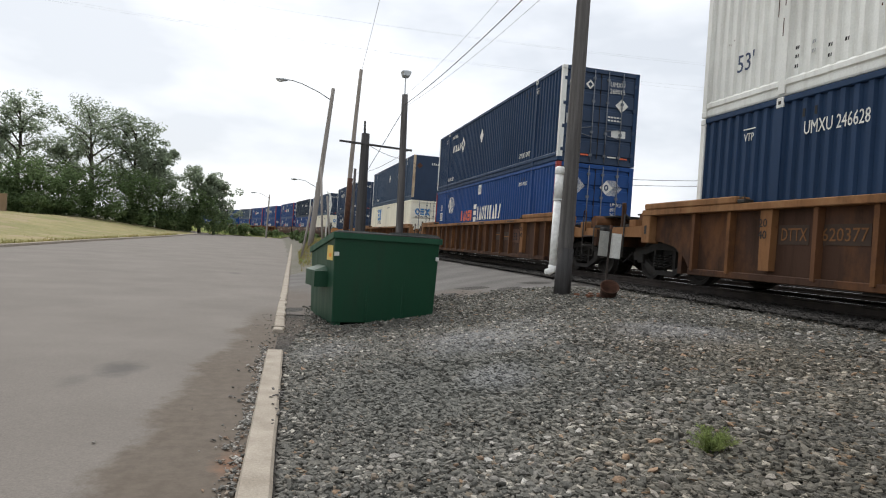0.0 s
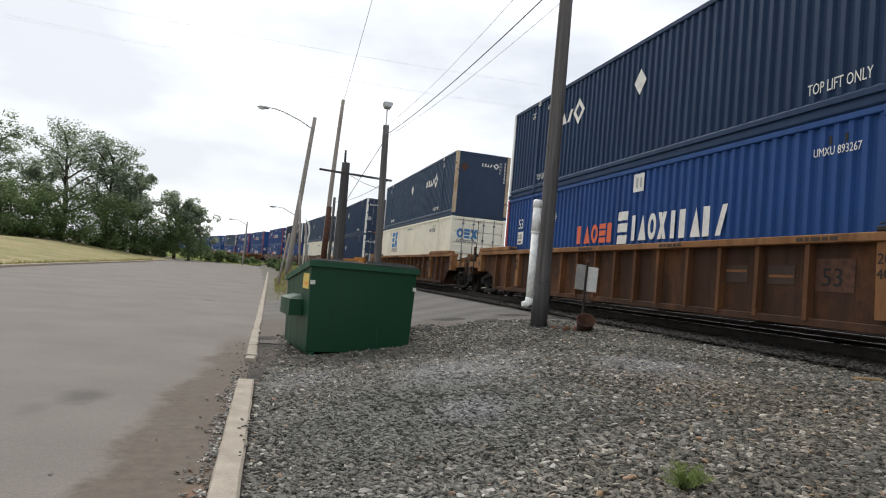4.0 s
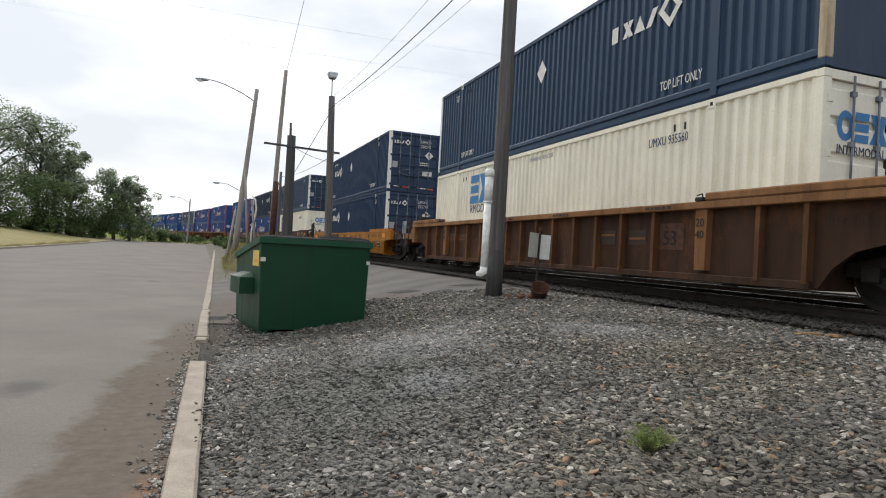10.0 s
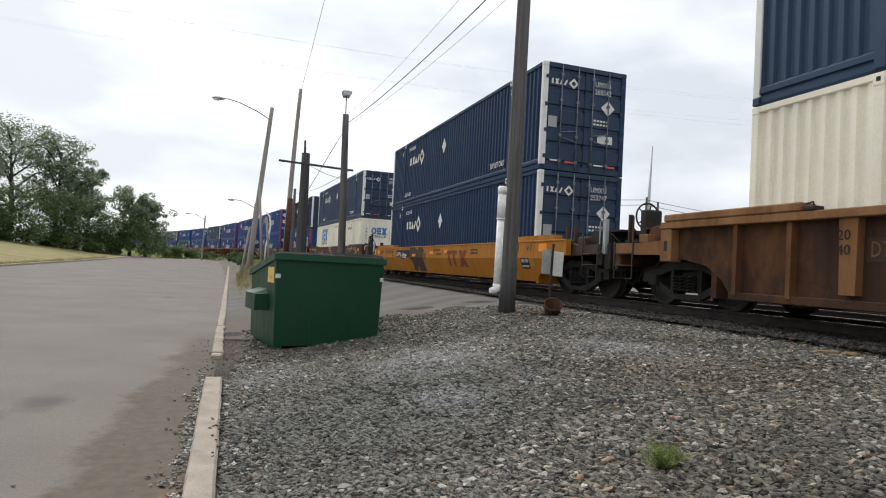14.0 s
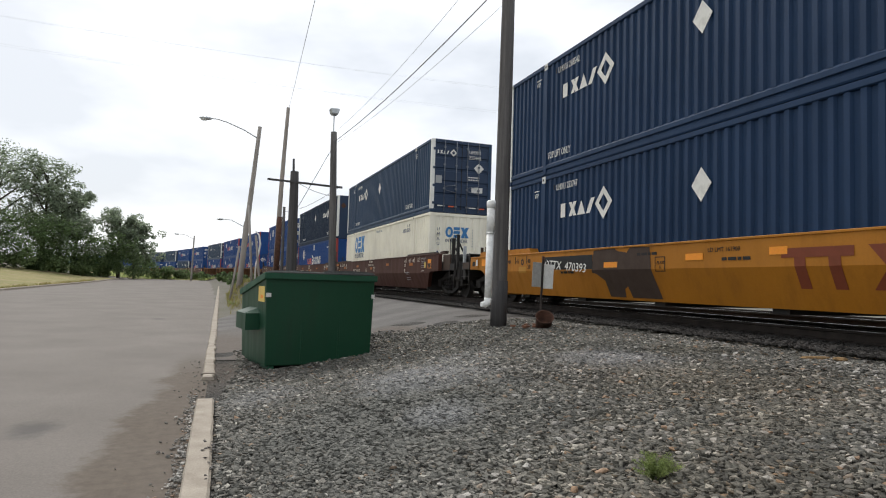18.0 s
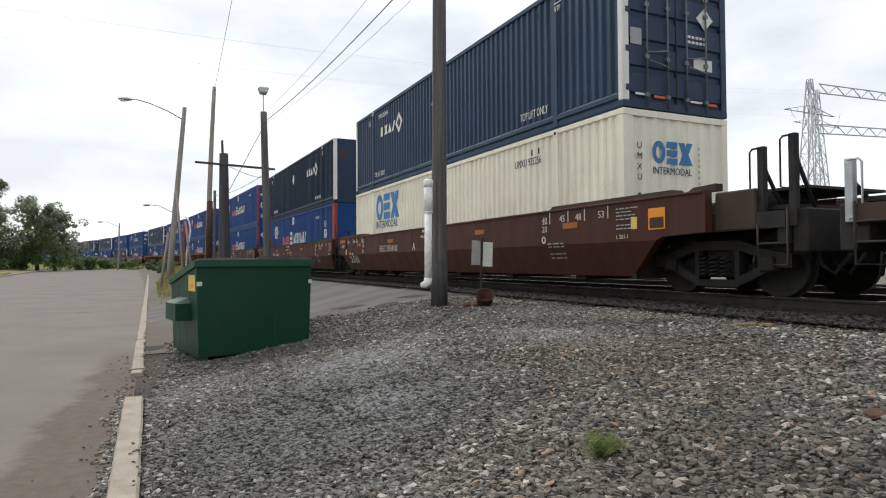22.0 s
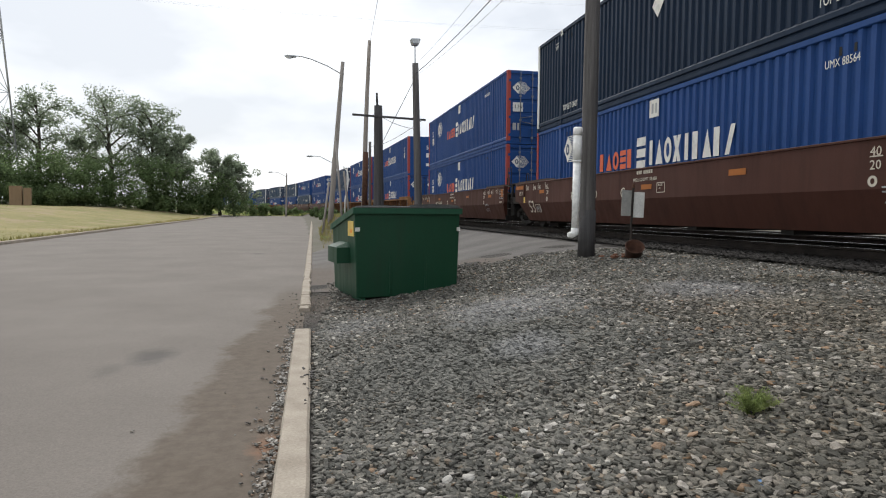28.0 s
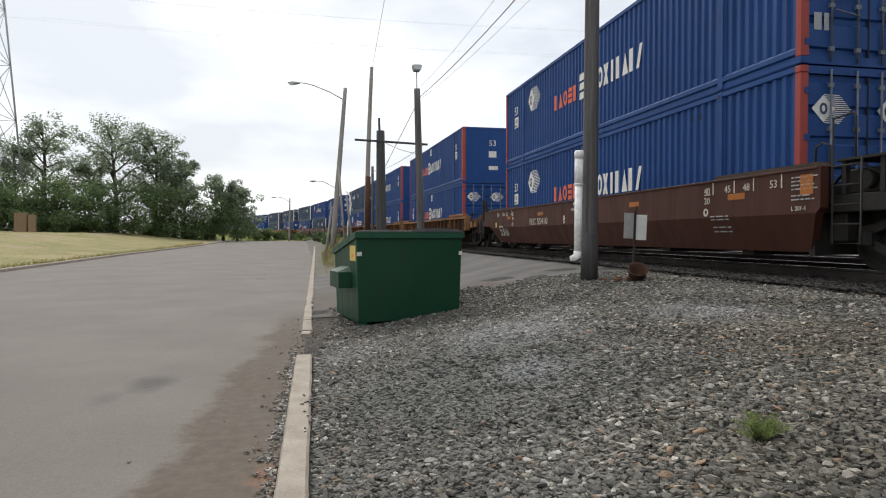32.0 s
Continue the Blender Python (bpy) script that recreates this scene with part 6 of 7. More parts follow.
# ---------------------------------------------------------------- dumpster
def dumpster():
    """Axes: x along the tall back, y towards the low front."""
    th = empty_thing("dumpster", pose(1.0, 11.2, 0.0, 0, 0, 9.5), "dark green steel dumpster with black lids and a sloping top", "dumpster")
    wb, wt, d, zb, hb, hf = 1.93, 2.02, 1.72, 0.06, 1.64, 1.32
    bm = bmesh.new()
    ins = (wt - wb) / 2
    co = [(0, 0, zb), (wb, 0, zb), (wb, d, zb), (0, d, zb), (-ins, -0.03, hb), (wb + ins, -0.03, hb), (wb + ins, d, hf), (-ins, d, hf)]
    v = [bm.verts.new(c) for c in co]
    for q in ((3, 2, 1, 0), (0, 1, 5, 4), (1, 2, 6, 5), (2, 3, 7, 6), (3, 0, 4, 7)):
        bm.faces.new([v[i] for i in q])
    bmesh.ops.bevel(bm, geom=[e for e in bm.edges if e.verts[0].co.z != e.verts[1].co.z or True], offset=0.012, segments=1, affect="EDGES")
    part("bin", bm, GREEN, th)
    rim = bmesh.new()
    add_box(rim, -ins - 0.035, wb + ins + 0.035, -0.075, -0.015, hb - 0.09, hb + 0.02, 0.008)
    add_box(rim, -ins - 0.035, wb + ins + 0.035, d - 0.02, d + 0.045, hf - 0.09, hf + 0.02, 0.008)
    for s in (-ins - 0.035, wb + ins - 0.025):
        add_slab(rim, [(-0.02, hb - 0.09), (-0.02, hb + 0.02), (d, hf + 0.02), (d, hf - 0.09)], s, s + 0.06)
    part("rim", rim, GREEN_DARK, th, "rolled steel rim")
    for x0, x1, lift in ((0.0, 0.95, 0.0), (0.99, 1.95, 0.012)):
        lb = bmesh.new()
        n = 8
        top, bot = [], []
        for i in range(n + 1):
            y = -0.05 + (d + 0.12) * i / n
            z = hb + 0.035 + lift + (hf - hb) * (y / d) + 0.02 * math.sin(i * 1.4 + x0)
            top.append([lb.verts.new((x0 + (x1 - x0) * j / 6 - 0.02, y, z + 0.02 * math.sin(j * math.pi / 6) + 0.006 * (j % 2))) for j in range(7)])
            bot.append([lb.verts.new((x0 + (x1 - x0) * j / 6 - 0.02, y, z - 0.03)) for j in range(7)])
        for i in range(n):
            for j in range(6):
                lb.faces.new((top[i][j], top[i][j + 1], top[i + 1][j + 1], top[i + 1][j]))
        for j in range(6):
            lb.faces.new((bot[0][j], bot[0][j + 1], top[0][j + 1], top[0][j]))
            lb.faces.new((top[n][j], top[n][j + 1], bot[n][j + 1], bot[n][j]))
        for i in range(n):
            lb.faces.new((bot[i + 1][0], bot[i][0], top[i][0], top[i + 1][0]))
            lb.faces.new((bot[i][6], bot[i + 1][6], top[i + 1][6], top[i][6]))
        part("lid", lb, LID, th, "black plastic lid")
    hb_ = bmesh.new()
    add_tube(hb_, [(-0.02, -0.06, hb + 0.03), (wb + 0.02, -0.06, hb + 0.03)], 0.018, 8)
    part("hinge_rod", hb_, LID, th)
    for sx in (-1,):
        x = -ins * 0.55
        pb = bmesh.new()
        o = [(0.40, 0.65), (0.40, 0.94), (0.52, 1.03), (1.12, 1.03), (1.12, 0.65)]
        a, b = sorted((x, x + sx * 0.24))
        add_slab(pb, o, a, b)
        for q in pb.verts:
            if abs(q.co.x - (x + sx * 0.24)) < 1e-4 and q.co.z > 0.95:
                q.co.z -= 0.09
        part("fork_pocket", pb, GREEN, th)
    for x in (0.62, 1.30):
        part("stiffener", box(x - 0.02, x + 0.02, -0.016, 0.0, 0.1, hb - 0.1, 0.005), GREEN, th)
    part("warning_sticker", box(-0.043, -0.028, 0.06, 0.46, 1.15, 1.42), STICKER, th, "yellow warning sticker")
    part("warning_sticker", box(-0.046, -0.0305, 0.14, 0.30, 1.21, 1.27), MARK_AMBER, th, "orange printed panel of the sticker")
    part("reflector", box(-0.035, 0.05, -0.036, -0.022, 1.24, 1.31), SIGN_WHITE, th, "small white reflector tape")
    part("reflector", box(wb - 0.02, wb + 0.045, -0.036, -0.022, 1.24, 1.31), SIGN_WHITE, th, "small white reflector tape")
    for x in (0.06, wb - 0.16):
        part("skid", box(x, x + 0.1, 0.02, d - 0.02, 0.0, zb + 0.005), GREEN_DARK, th)
    return th


dumpster()

# ---------------------------------------------------------------- poles, lamps and wires


def pole_path(base, top, n=8, bow=0.0):
    b, t = Vector(base), Vector(top)
    return [b.lerp(t, i / n) + Vector((bow * math.sin(math.pi * i / n), 0, 0)) for i in range(n + 1)]


def wooden_pole(name, base, top, r0, r1, mat, label, category="utility pole", bow=0.0):
    th = empty_thing(name, Matrix.Translation(base), label, category, "poles along the track")
    b = Vector(base)
    path = [p - b for p in pole_path(base, top, 10, bow)]
    path[0].z -= 0.25
    part("shaft", tube(path, [r0 + (r1 - r0) * i / 10 for i in range(11)], 16), mat, th)
    return th


BIG_TOP = (5.46, 11.25, 8.3)
BIG = (5.40, 11.25, float(ground_z(5.40, 11.25)))
big = wooden_pole("utility_pole", BIG, BIG_TOP, 0.155, 0.125, WOOD, "tall weathered wooden utility pole in the gravel, slightly leaning")
o = Vector(BIG)
part("base_wrap", tube([(0, 0, -0.05), (0.016, 0, 0.9)], [0.163, 0.158], 16), WOOD_DARK, big, "dark creosoted butt of the pole")
for z, s in ((7.6, 0.55),):
    bb = bmesh.new()
    add_box(bb, 0.02, 0.09, -0.13 - s * 0.3, -0.10, z - o.z, z - o.z + 0.07)
    add_tube(bb, [(0.055, -0.2, z - o.z), (0.055, -0.2, z - o.z + 0.16)], [0.035, 0.05], 8)
    part("insulator_bracket", bb, GALV, big)
pb = bmesh.new()
add_tube(pb, [(-0.50, -0.27, 0.435), (-0.42, -0.27, 0.44), (-0.37, -0.27, 0.47), (-0.36, -0.27, 0.56)], [0.045, 0.066, 0.078, 0.073], 18)
add_tube(pb, [(-0.36, -0.27, 0.50), (-0.346, -0.27, 1.80)], 0.071, 18)
add_tube(pb, [(-0.346, -0.27, 1.79), (-0.338, -0.27, 2.34)], 0.081, 18)
add_tube(pb, [(-0.346, -0.27, 1.79), (-0.346, -0.27, 1.815)], 0.086, 18)
add_tube(pb, [(-0.338, -0.27, 2.28), (-0.337, -0.27, 2.40), (-0.337, -0.27, 2.43)], [0.090, 0.090, 0.07], 18)
g = mesh_ob("plastic_guard_pipe", pb, PVC)
g.matrix_basis = Matrix.Translation(BIG)
tagged(g, "white plastic guard pipe with bell ends, fixed beside the pole", "pipe")

light = wooden_pole("street_lamp", (1.85, 38.0, float(ground_z(1.85, 38.0))), (2.61, 38.0, 10.4), 0.17, 0.11, WOOD_PALE, "leaning wooden street lamp pole with a long steel arm", "street lamp")
lz = float(ground_z(1.85, 38.0))
ab = bmesh.new()
add_tube(ab, [(0.70, 0, 9.68 - lz), (-0.10, 0, 10.10 - lz), (-1.05, 0, 10.45 - lz), (-1.60, 0, 10.57 - lz), (-1.95, 0, 10.58 - lz)], 0.032, 8)
part("lamp_arm", ab, GALV, light)
hb = bmesh.new()
bmesh.ops.create_uvsphere(hb, u_segments=14, v_segments=8, radius=1.0, matrix=Matrix.Translation((-2.22, 0, 10.55 - lz)) @ Matrix.Diagonal((0.36, 0.16, 0.10, 1)))
part("lamp_head", hb, GALV, light, "grey cobra-head lamp", True)
lb = bmesh.new()
bmesh.ops.create_uvsphere(lb, u_segments=12, v_segments=6, radius=1.0, matrix=Matrix.Translation((-2.30, 0, 10.48 - lz)) @ Matrix.Diagonal((0.20, 0.12, 0.08, 1)))
part("lamp_lens", lb, GLASS_LAMP, light, "frosted lens", True)
gb = tube([(2.58, 37.4, 4.25), (2.80, 37.4, 4.0), (2.88, 37.4, 3.5), (2.80, 37.4, 2.9), (2.68, 37.4, 2.3), (2.66, 37.4, float(ground_z(2.66, 37.4)) - 0.1)], [0.03, 0.045, 0.05, 0.05, 0.045, 0.045], 10)
tagged(mesh_ob("cable_guard", gb, PVC), "bent white plastic cable guard beside the lamp pole", "cable guard")


def far_lamp(x, y, h, lean, arm):
    th = wooden_pole("street_lamp", (x, y, float(ground_z(x, y))), (x + lean, y, h), 0.15, 0.10, WOOD_PALE, "distant wooden street lamp with a steel arm", "street lamp")
    zb = float(ground_z(x, y))
    b = bmesh.new()
    add_tube(b, [(lean * 0.93, 0, h - zb - 0.6), (lean - arm * 0.6, 0, h - zb + 0.1), (lean - arm, 0, h - zb + 0.18)], 0.04, 6)
    part("lamp_arm", b, GALV, th)
    b = bmesh.new()
    bmesh.ops.create_uvsphere(b, u_segments=10, v_segments=6, radius=1.0, matrix=Matrix.Translation((lean - arm - 0.25, 0, h - zb + 0.14)) @ Matrix.Diagonal((0.4, 0.17, 0.12, 1)))
    part("lamp_head", b, GALV, th, "grey cobra-head lamp", True)


far_lamp(3.6, 75, 7.9, 0.4, 2.4)
far_lamp(-2.0, 110, 8.1, 0.15, 2.4)

tip = wooden_pole("utility_pole", (3.62, 36.0, float(ground_z(3.62, 36.0))), (3.96, 36.0, 11.2), 0.15, 0.10, WOOD_BROWN, "tall slender brown wooden pole", bow=-0.05)
part("pole_wrap", tube([(0.05, -0.03, 1.2), (0.12, -0.03, 4.3)], [0.165, 0.155], 12), RUST, tip, "rusty steel sleeve round the pole")
stub = wooden_pole("dark_post", (3.74, 30.0, float(ground_z(3.74, 30.0))), (3.71, 30.0, 6.6), 0.27, 0.19, WOOD_DARK, "thick dark creosoted post with a long timber arm", "post")
zb = float(ground_z(3.74, 30.0))
part("top_spike", tube([(-0.06, 0, 5.6), (-0.1, 0, 7.2 - zb)], [0.06, 0.05], 8), WOOD_DARK, stub)
part("cross_arm", box(-1.26, 2.22, -0.20, -0.10, -0.045, 0.045, 0.01, Matrix.Translation((0, 0, 6.08 - zb)) @ pose(0, 0, 0, 0, 2.0, 0)), WOOD_DARK, stub, "long thin timber arm")
flood = wooden_pole("floodlight_pole", (5.30, 28.0, float(ground_z(5.30, 28.0))), (5.11, 28.0, 8.2), 0.18, 0.14, WOOD, "dark wooden pole with a floodlight on a thin mast", "light pole")
zb = float(ground_z(5.30, 28.0))
part("mast", tube([(-0.19, 0, 7.6 - zb), (-0.21, 0, 9.0 - zb)], 0.028, 8), GALV, flood)
fb = bmesh.new()
add_box(fb, -0.42, 0.02, -0.2, 0.2, 8.98 - zb, 9.26 - zb, 0.05)
for q in fb.verts:
    if q.co.z < 9.1 - zb:
        q.co.x = -0.2 + (q.co.x + 0.2) * 0.72
part("floodlight", fb, GALV, flood, "boxy grey floodlight")
for bx, tx_, h in ((1.35, 1.75, 3.0), (2.5, 2.15, 4.6), (2.95, 2.6, 3.0)):
    zz = float(ground_z(bx, 37.0))
    pr = tube([(bx, 37.0, zz - 0.1), (tx_, 37.2, zz + h)], [0.07, 0.06], 8)
    tagged(mesh_ob("leaning_timber", pr, WOOD_PALE), "weathered timber prop leaning by the lamp pole", "timber", "props by the lamp pole")


def wire(pts, r, label, sag=0.0, mat=CABLE):
    """A hanging wire from point to point."""
    bm = bmesh.new()
    for a, b in zip(pts, pts[1:]):
        a, b = Vector(a), Vector(b)
        path = [a.lerp(b, i / 14) - Vector((0, 0, sag * 4 * (i / 14) * (1 - i / 14))) for i in range(15)]
        add_tube(bm, path, r, 5)
    return tagged(mesh_ob("overhead_wire", bm, mat), label, "wire", "overhead wires")


wire([(5.12, 28.0, 7.75), (5.54, 11.3, 7.90), (5.8, -22, 8.3)], 0.014, "black overhead cable between the poles", 0.22)
wire([(5.12, 27.9, 7.6), (4.4, 40.5, 4.3)], 0.016, "black cable sloping down from the floodlight pole")
wire([(3.96, 36.0, 11.0), (1.7, 4.0, 9.9), (0.5, -22, 9.1)], 0.010, "thin overhead wire above the road", 0.15, GALV)
wire([(5.2, 28.0, 7.70), (5.62, 11.3, 7.50), (5.8, -22, 8.0)], 0.006, "thin overhead wire beside the cable", 0.2, GALV)
wire([(5.1, 28.0, 8.15), (5.15, 11.3, 8.2), (5.7, -22, 8.2)], 0.006, "thin grey overhead wire between poles", 0.25, GALV)
wire([(5.8, 29.9, 6.0), (6.2, 56.0, 7.4)], 0.014, "thin cable from the timber arm", 0.3)
wire([(3.9, 29.9, 6.05), (5.25, 28.0, 5.3)], 0.012, "thin slack cable from the timber arm", 0.1)
for px_, py_, ph_ in ((5.75, -22, 8.9), (0.5, -22, 9.4), (6.2, 56.0, 7.8)):
    wooden_pole("utility_pole", (px_, py_, float(ground_z(px_, py_))), (px_, py_, ph_), 0.14, 0.11, WOOD, "weathered wooden utility pole beside the track")
for z in (9.9, 9.3):
    wire([(22, 60, z - 0.4), (46.1, 60, z + 0.75), (72, 62, z - 0.1)], 0.03, "distant overhead wire behind the train", 0.3)
for x_, z in ((-6.5, 27.5), (6.5, 27.5), (-3.5, 31.0), (3.5, 31.0)):
    wire([(107.8 + x_, 70, z), (-37.0 + x_ * 0.7, 90, z + 2)], 0.006, "high thin transmission wire over the road", 2.5, GALV)
for x_, z in ((-7, 31.5), (7, 31.5)):
    wire([(136 + x_, 88, z + 1), (107.8 + x_, 70, z - 3.5)], 0.03, "distant transmission wire between towers", 0.5, GALV)


def lattice_tower(x, y, h, w, label, arms=()):
    z0 = float(ground_z(x, y)) - 0.3
    th = empty_thing("lattice_tower", Matrix.Translation((x, y, z0)), label, "transmission tower")
    cor = lambda s, t, u: Vector((s * w * (1 - 0.86 * u) / 2, t * w * (1 - 0.86 * u) / 2, h * u))
    for s in (-1, 1):
        for t in (-1, 1):
            part("leg", tube([cor(s, t, 0), cor(s, t, 1)], 0.12, 5), GALV, th)
    n = 9
    us = [1 - (1 - i / n) ** 1.15 for i in range(n + 1)]
    for f in range(4):
        for u, v in zip(us, us[1:]):
            br = bmesh.new()
            a, b = ((-1, -1), (1, -1)), ((1, -1), (1, 1))
            p, q = (((-1, -1), (1, -1)), ((1, -1), (1, 1)), ((1, 1), (-1, 1)), ((-1, 1), (-1, -1)))[f]
            add_tube(br, [cor(*p, u), cor(*q, v)], 0.05, 4)
            add_tube(br, [cor(*q, u), cor(*p, v)], 0.05, 4)
            add_tube(br, [cor(*p, v), cor(*q, v)], 0.05, 4)
            part("bracing", br, GALV, th)
    for u, half in arms:
        ab_ = bmesh.new()
        z = h * u
        for d in (-0.5, 0.5):
            add_tube(ab_, [(-half, 0, z), (half, 0, z)], 0.07, 4)
            add_tube(ab_, [(-half, 0, z), (0, 0, z + 1.4), (half, 0, z)], 0.06, 4)
        for k in range(9):
            xx = -half + 2 * half * k / 8
            add_tube(ab_, [(xx, 0, z), (xx, 0, z + 1.4 * (1 - abs(xx) / half) + 0.01)], 0.04, 4)
        part("cross_arm", ab_, GALV, th)
    return th


lattice_tower(-39.3, 90, 58, 7.6, "grey steel lattice transmission tower behind the lawn", ((0.80, 5.0), (0.92, 4.0)))
lattice_tower(107.8, 71, 33.5, 4.8, "grey steel lattice transmission tower beyond the tracks", ((0.82, 7.0),))
lattice_tower(136, 88, 39, 5.0, "grey steel lattice transmission tower far beyond the tracks", ((0.8, 8.0),))
for z in (31.2, 24.0):
    gb = bmesh.new()
    for dz in (0, 1.6):
        add_tube(gb, [(109, 70, z + dz), (150, 74, z + dz + 3)], 0.12, 5)
    for k in range(14):
        a, b = k / 14, (k + 1) / 14
        p = lambda u, d: (109 + 41 * u, 70 + 4 * u, z + d + 3 * u)
        add_tube(gb, [p(a, 0), p(b, 1.6)] if k % 2 else [p(a, 1.6), p(b, 0)], 0.08, 4)
    tagged(mesh_ob("gantry_beam", gb, GALV), "grey lattice gantry beam of a far substation", "gantry")
for x, y, h in ((22, 60, 10.0), (46.0, 60, 10.95), (48.4, 61, 10.7), (72, 62, 10.5), (112, 66, 16)):
    wooden_pole("utility_pole", (x, y, float(ground_z(x, y))), (x + 0.2, y, h), 0.17, 0.12, WOOD, "distant wooden utility pole beyond the tracks")
tagged(mesh_ob("radio_mast", tube([(47.7, 62, 0.3), (48.0, 62, 9.5), (48.2, 62, 17.4)], [0.28, 0.2, 0.09], 8), GALV), "slim tapering grey mast beyond the tracks", "mast")
bx = box(-0.6, 0.6, -0.4, 0.4, 0, 2.2, 0.03)
ob = mesh_ob("utility_box", bx, BOX_BROWN)
ob.matrix_basis = pose(-30.9, 80, float(ground_z(-30.9, 80)), 0, 0, 12)
tagged(ob, "brown utility box at the edge of the lawn", "utility box")
ob = mesh_ob("utility_box", box(-0.35, 0.35, -0.4, 0.4, 0, 2.0, 0.03), BOX_BROWN)
ob.matrix_basis = pose(-29.75, 80, float(ground_z(-29.75, 80)), 0, 0, 12)
tagged(ob, "small brown utility box at the edge of the lawn", "utility box")

# ---------------------------------------------------------------- small things by the pole
sx, sy = 5.87, 10.45
sz = float(ground_z(sx, sy))
sign = empty_thing("sign_post", pose(sx, sy, sz, 0, 2.2, 0), "leaning steel post with a bent weathered sign plate", "sign")
part("post", box(-0.017, 0.017, -0.015, 0.015, -0.2, 1.30, 0.003), RAILSIDE, sign)
part("post_head", box(-0.024, 0.024, -0.022, 0.022, 1.25, 1.32, 0.006), RUST, sign, "rusty cap of the post")
part("sign_plate", box(-0.235, 0.0, 0.024, 0.030, 0.74, 1.20, 0.003, pose(0, 0, 0, 0, 0, 14)), SIGN, sign, "grey weathered half of the bent plate")
part("sign_plate", box(0.0, 0.225, 0.026, 0.032, 0.72, 1.18, 0.003, pose(0, 0, 0, 0, 0, -12)), SIGN_WHITE, sign, "pale half of the bent plate")

bk = bmesh.new()
prof = [(0.10, 0.0), (0.125, 0.02), (0.145, 0.24), (0.155, 0.25), (0.145, 0.255), (0.135, 0.24), (0.115, 0.04), (0.0, 0.035)]
n = 20
rings = [[bk.verts.new((r * math.cos(2 * math.pi * k / n), r * math.sin(2 * math.pi * k / n), z)) for k in range(n)] for r, z in prof[:-1]]
for p, q in zip(rings, rings[1:]):
    for k in range(n):
        bk.faces.new((p[k], p[(k + 1) % n], q[(k + 1) % n], q[k]))
bk.faces.new(rings[-1])
bk.faces.new(list(reversed(rings[0])))
bucket = mesh_ob("rusty_bucket", bk, RUST, True)
bucket.matrix_basis = pose(5.80, 10.20, float(ground_z(5.80, 10.20)) + 0.045, 40, -18, 0) @ Matrix.Diagonal((1.1, 1.1, 0.95, 1))
tagged(bucket, "rusty open steel bucket lying on the gravel", "bucket")

# ---------------------------------------------------------------- crushed stone
CUBE = np.array([(x, y, z) for x in (-1, 1) for y in (-1, 1) for z in (-1, 1)], float) * 0.72
CUBE_F = np.array([(0, 1, 3), (0, 3, 2), (4, 6, 7), (4, 7, 5), (0, 4, 5), (0, 5, 1), (2, 3, 7), (2, 7, 6), (0, 2, 6), (0, 6, 4), (1, 5, 7), (1, 7, 3)])


FACES = ((0, 1, 3, 2), (4, 6, 7, 5), (0, 4, 5, 1), (2, 3, 7, 6), (0, 2, 6, 4), (1, 5, 7, 3))
LUMP = np.concatenate([CUBE * 0.86, np.array([CUBE[list(q)].mean(0) * 1.42 for q in FACES])])
LUMP_F = np.array([(q[i], q[(i + 1) % 4], 8 + k) for k, q in enumerate(FACES) for i in range(4)])


def stones(name, x, y, r, mat, label, rng, sink=0.25, height=None, lumpy=False):
    """Many angular stones in one mesh, lying on the ground; lumpy ones have more facets."""
    n = len(x)
    form, form_f, j = (LUMP, LUMP_F, 0.33) if lumpy else (CUBE, CUBE_F, 0.36)
    k = len(form)
    v = form[None] + rng.uniform(-j, j, (n, k, 3))
    v = v * (np.stack([rng.uniform(0.85, 1.3, n), rng.uniform(0.65, 1.0, n), rng.uniform(0.34, 0.62, n) if lumpy else rng.uniform(0.27, 0.56, n)], -1) * r[:, None])[:, None]
    a = rng.uniform(0, 2 * math.pi, n)
    tx, ty = rng.normal(0, 0.2, n), rng.normal(0, 0.2, n)
    c, s = np.cos(a)[:, None], np.sin(a)[:, None]
    X, Y, Z = v[..., 0] * c - v[..., 1] * s, v[..., 0] * s + v[..., 1] * c, v[..., 2]
    Z, X = Z + X * np.sin(tx)[:, None], X * np.cos(tx)[:, None]
    Z, Y = Z + Y * np.sin(ty)[:, None], Y * np.cos(ty)[:, None]
    h = (height or ground_z)(x, y)
    co = np.stack([X + x[:, None], Y + y[:, None], Z + (h + r * sink)[:, None]], -1).reshape(-1, 3)
    f = (form_f[None] + k * np.arange(n)[:, None, None]).reshape(-1, 3)
    me = fast_mesh(name, co, f, mat)
    me.polygons.foreach_set("use_smooth", np.repeat(rng.uniform(0, 1, n) < (0.12 if lumpy else 0.45), len(form_f)))
    return tagged(new(name, me), label, "gravel", "", "stuff")


rng = np.random.default_rng(11)
bank_h = lambda x, y: ground_z(x, y) + bump_z(x, y, 0.015, 3.0)


def scatter(n, x0, x1, y0, y1):
    return rng.uniform(x0, x1, n), rng.uniform(y0, y1, n)


def left_edge(y):
    return np.where(y < 8.45, 0.085 + 0.0205 * (y - 3.83), 0.25 + 0.35 * ss(8.4, 12, y))


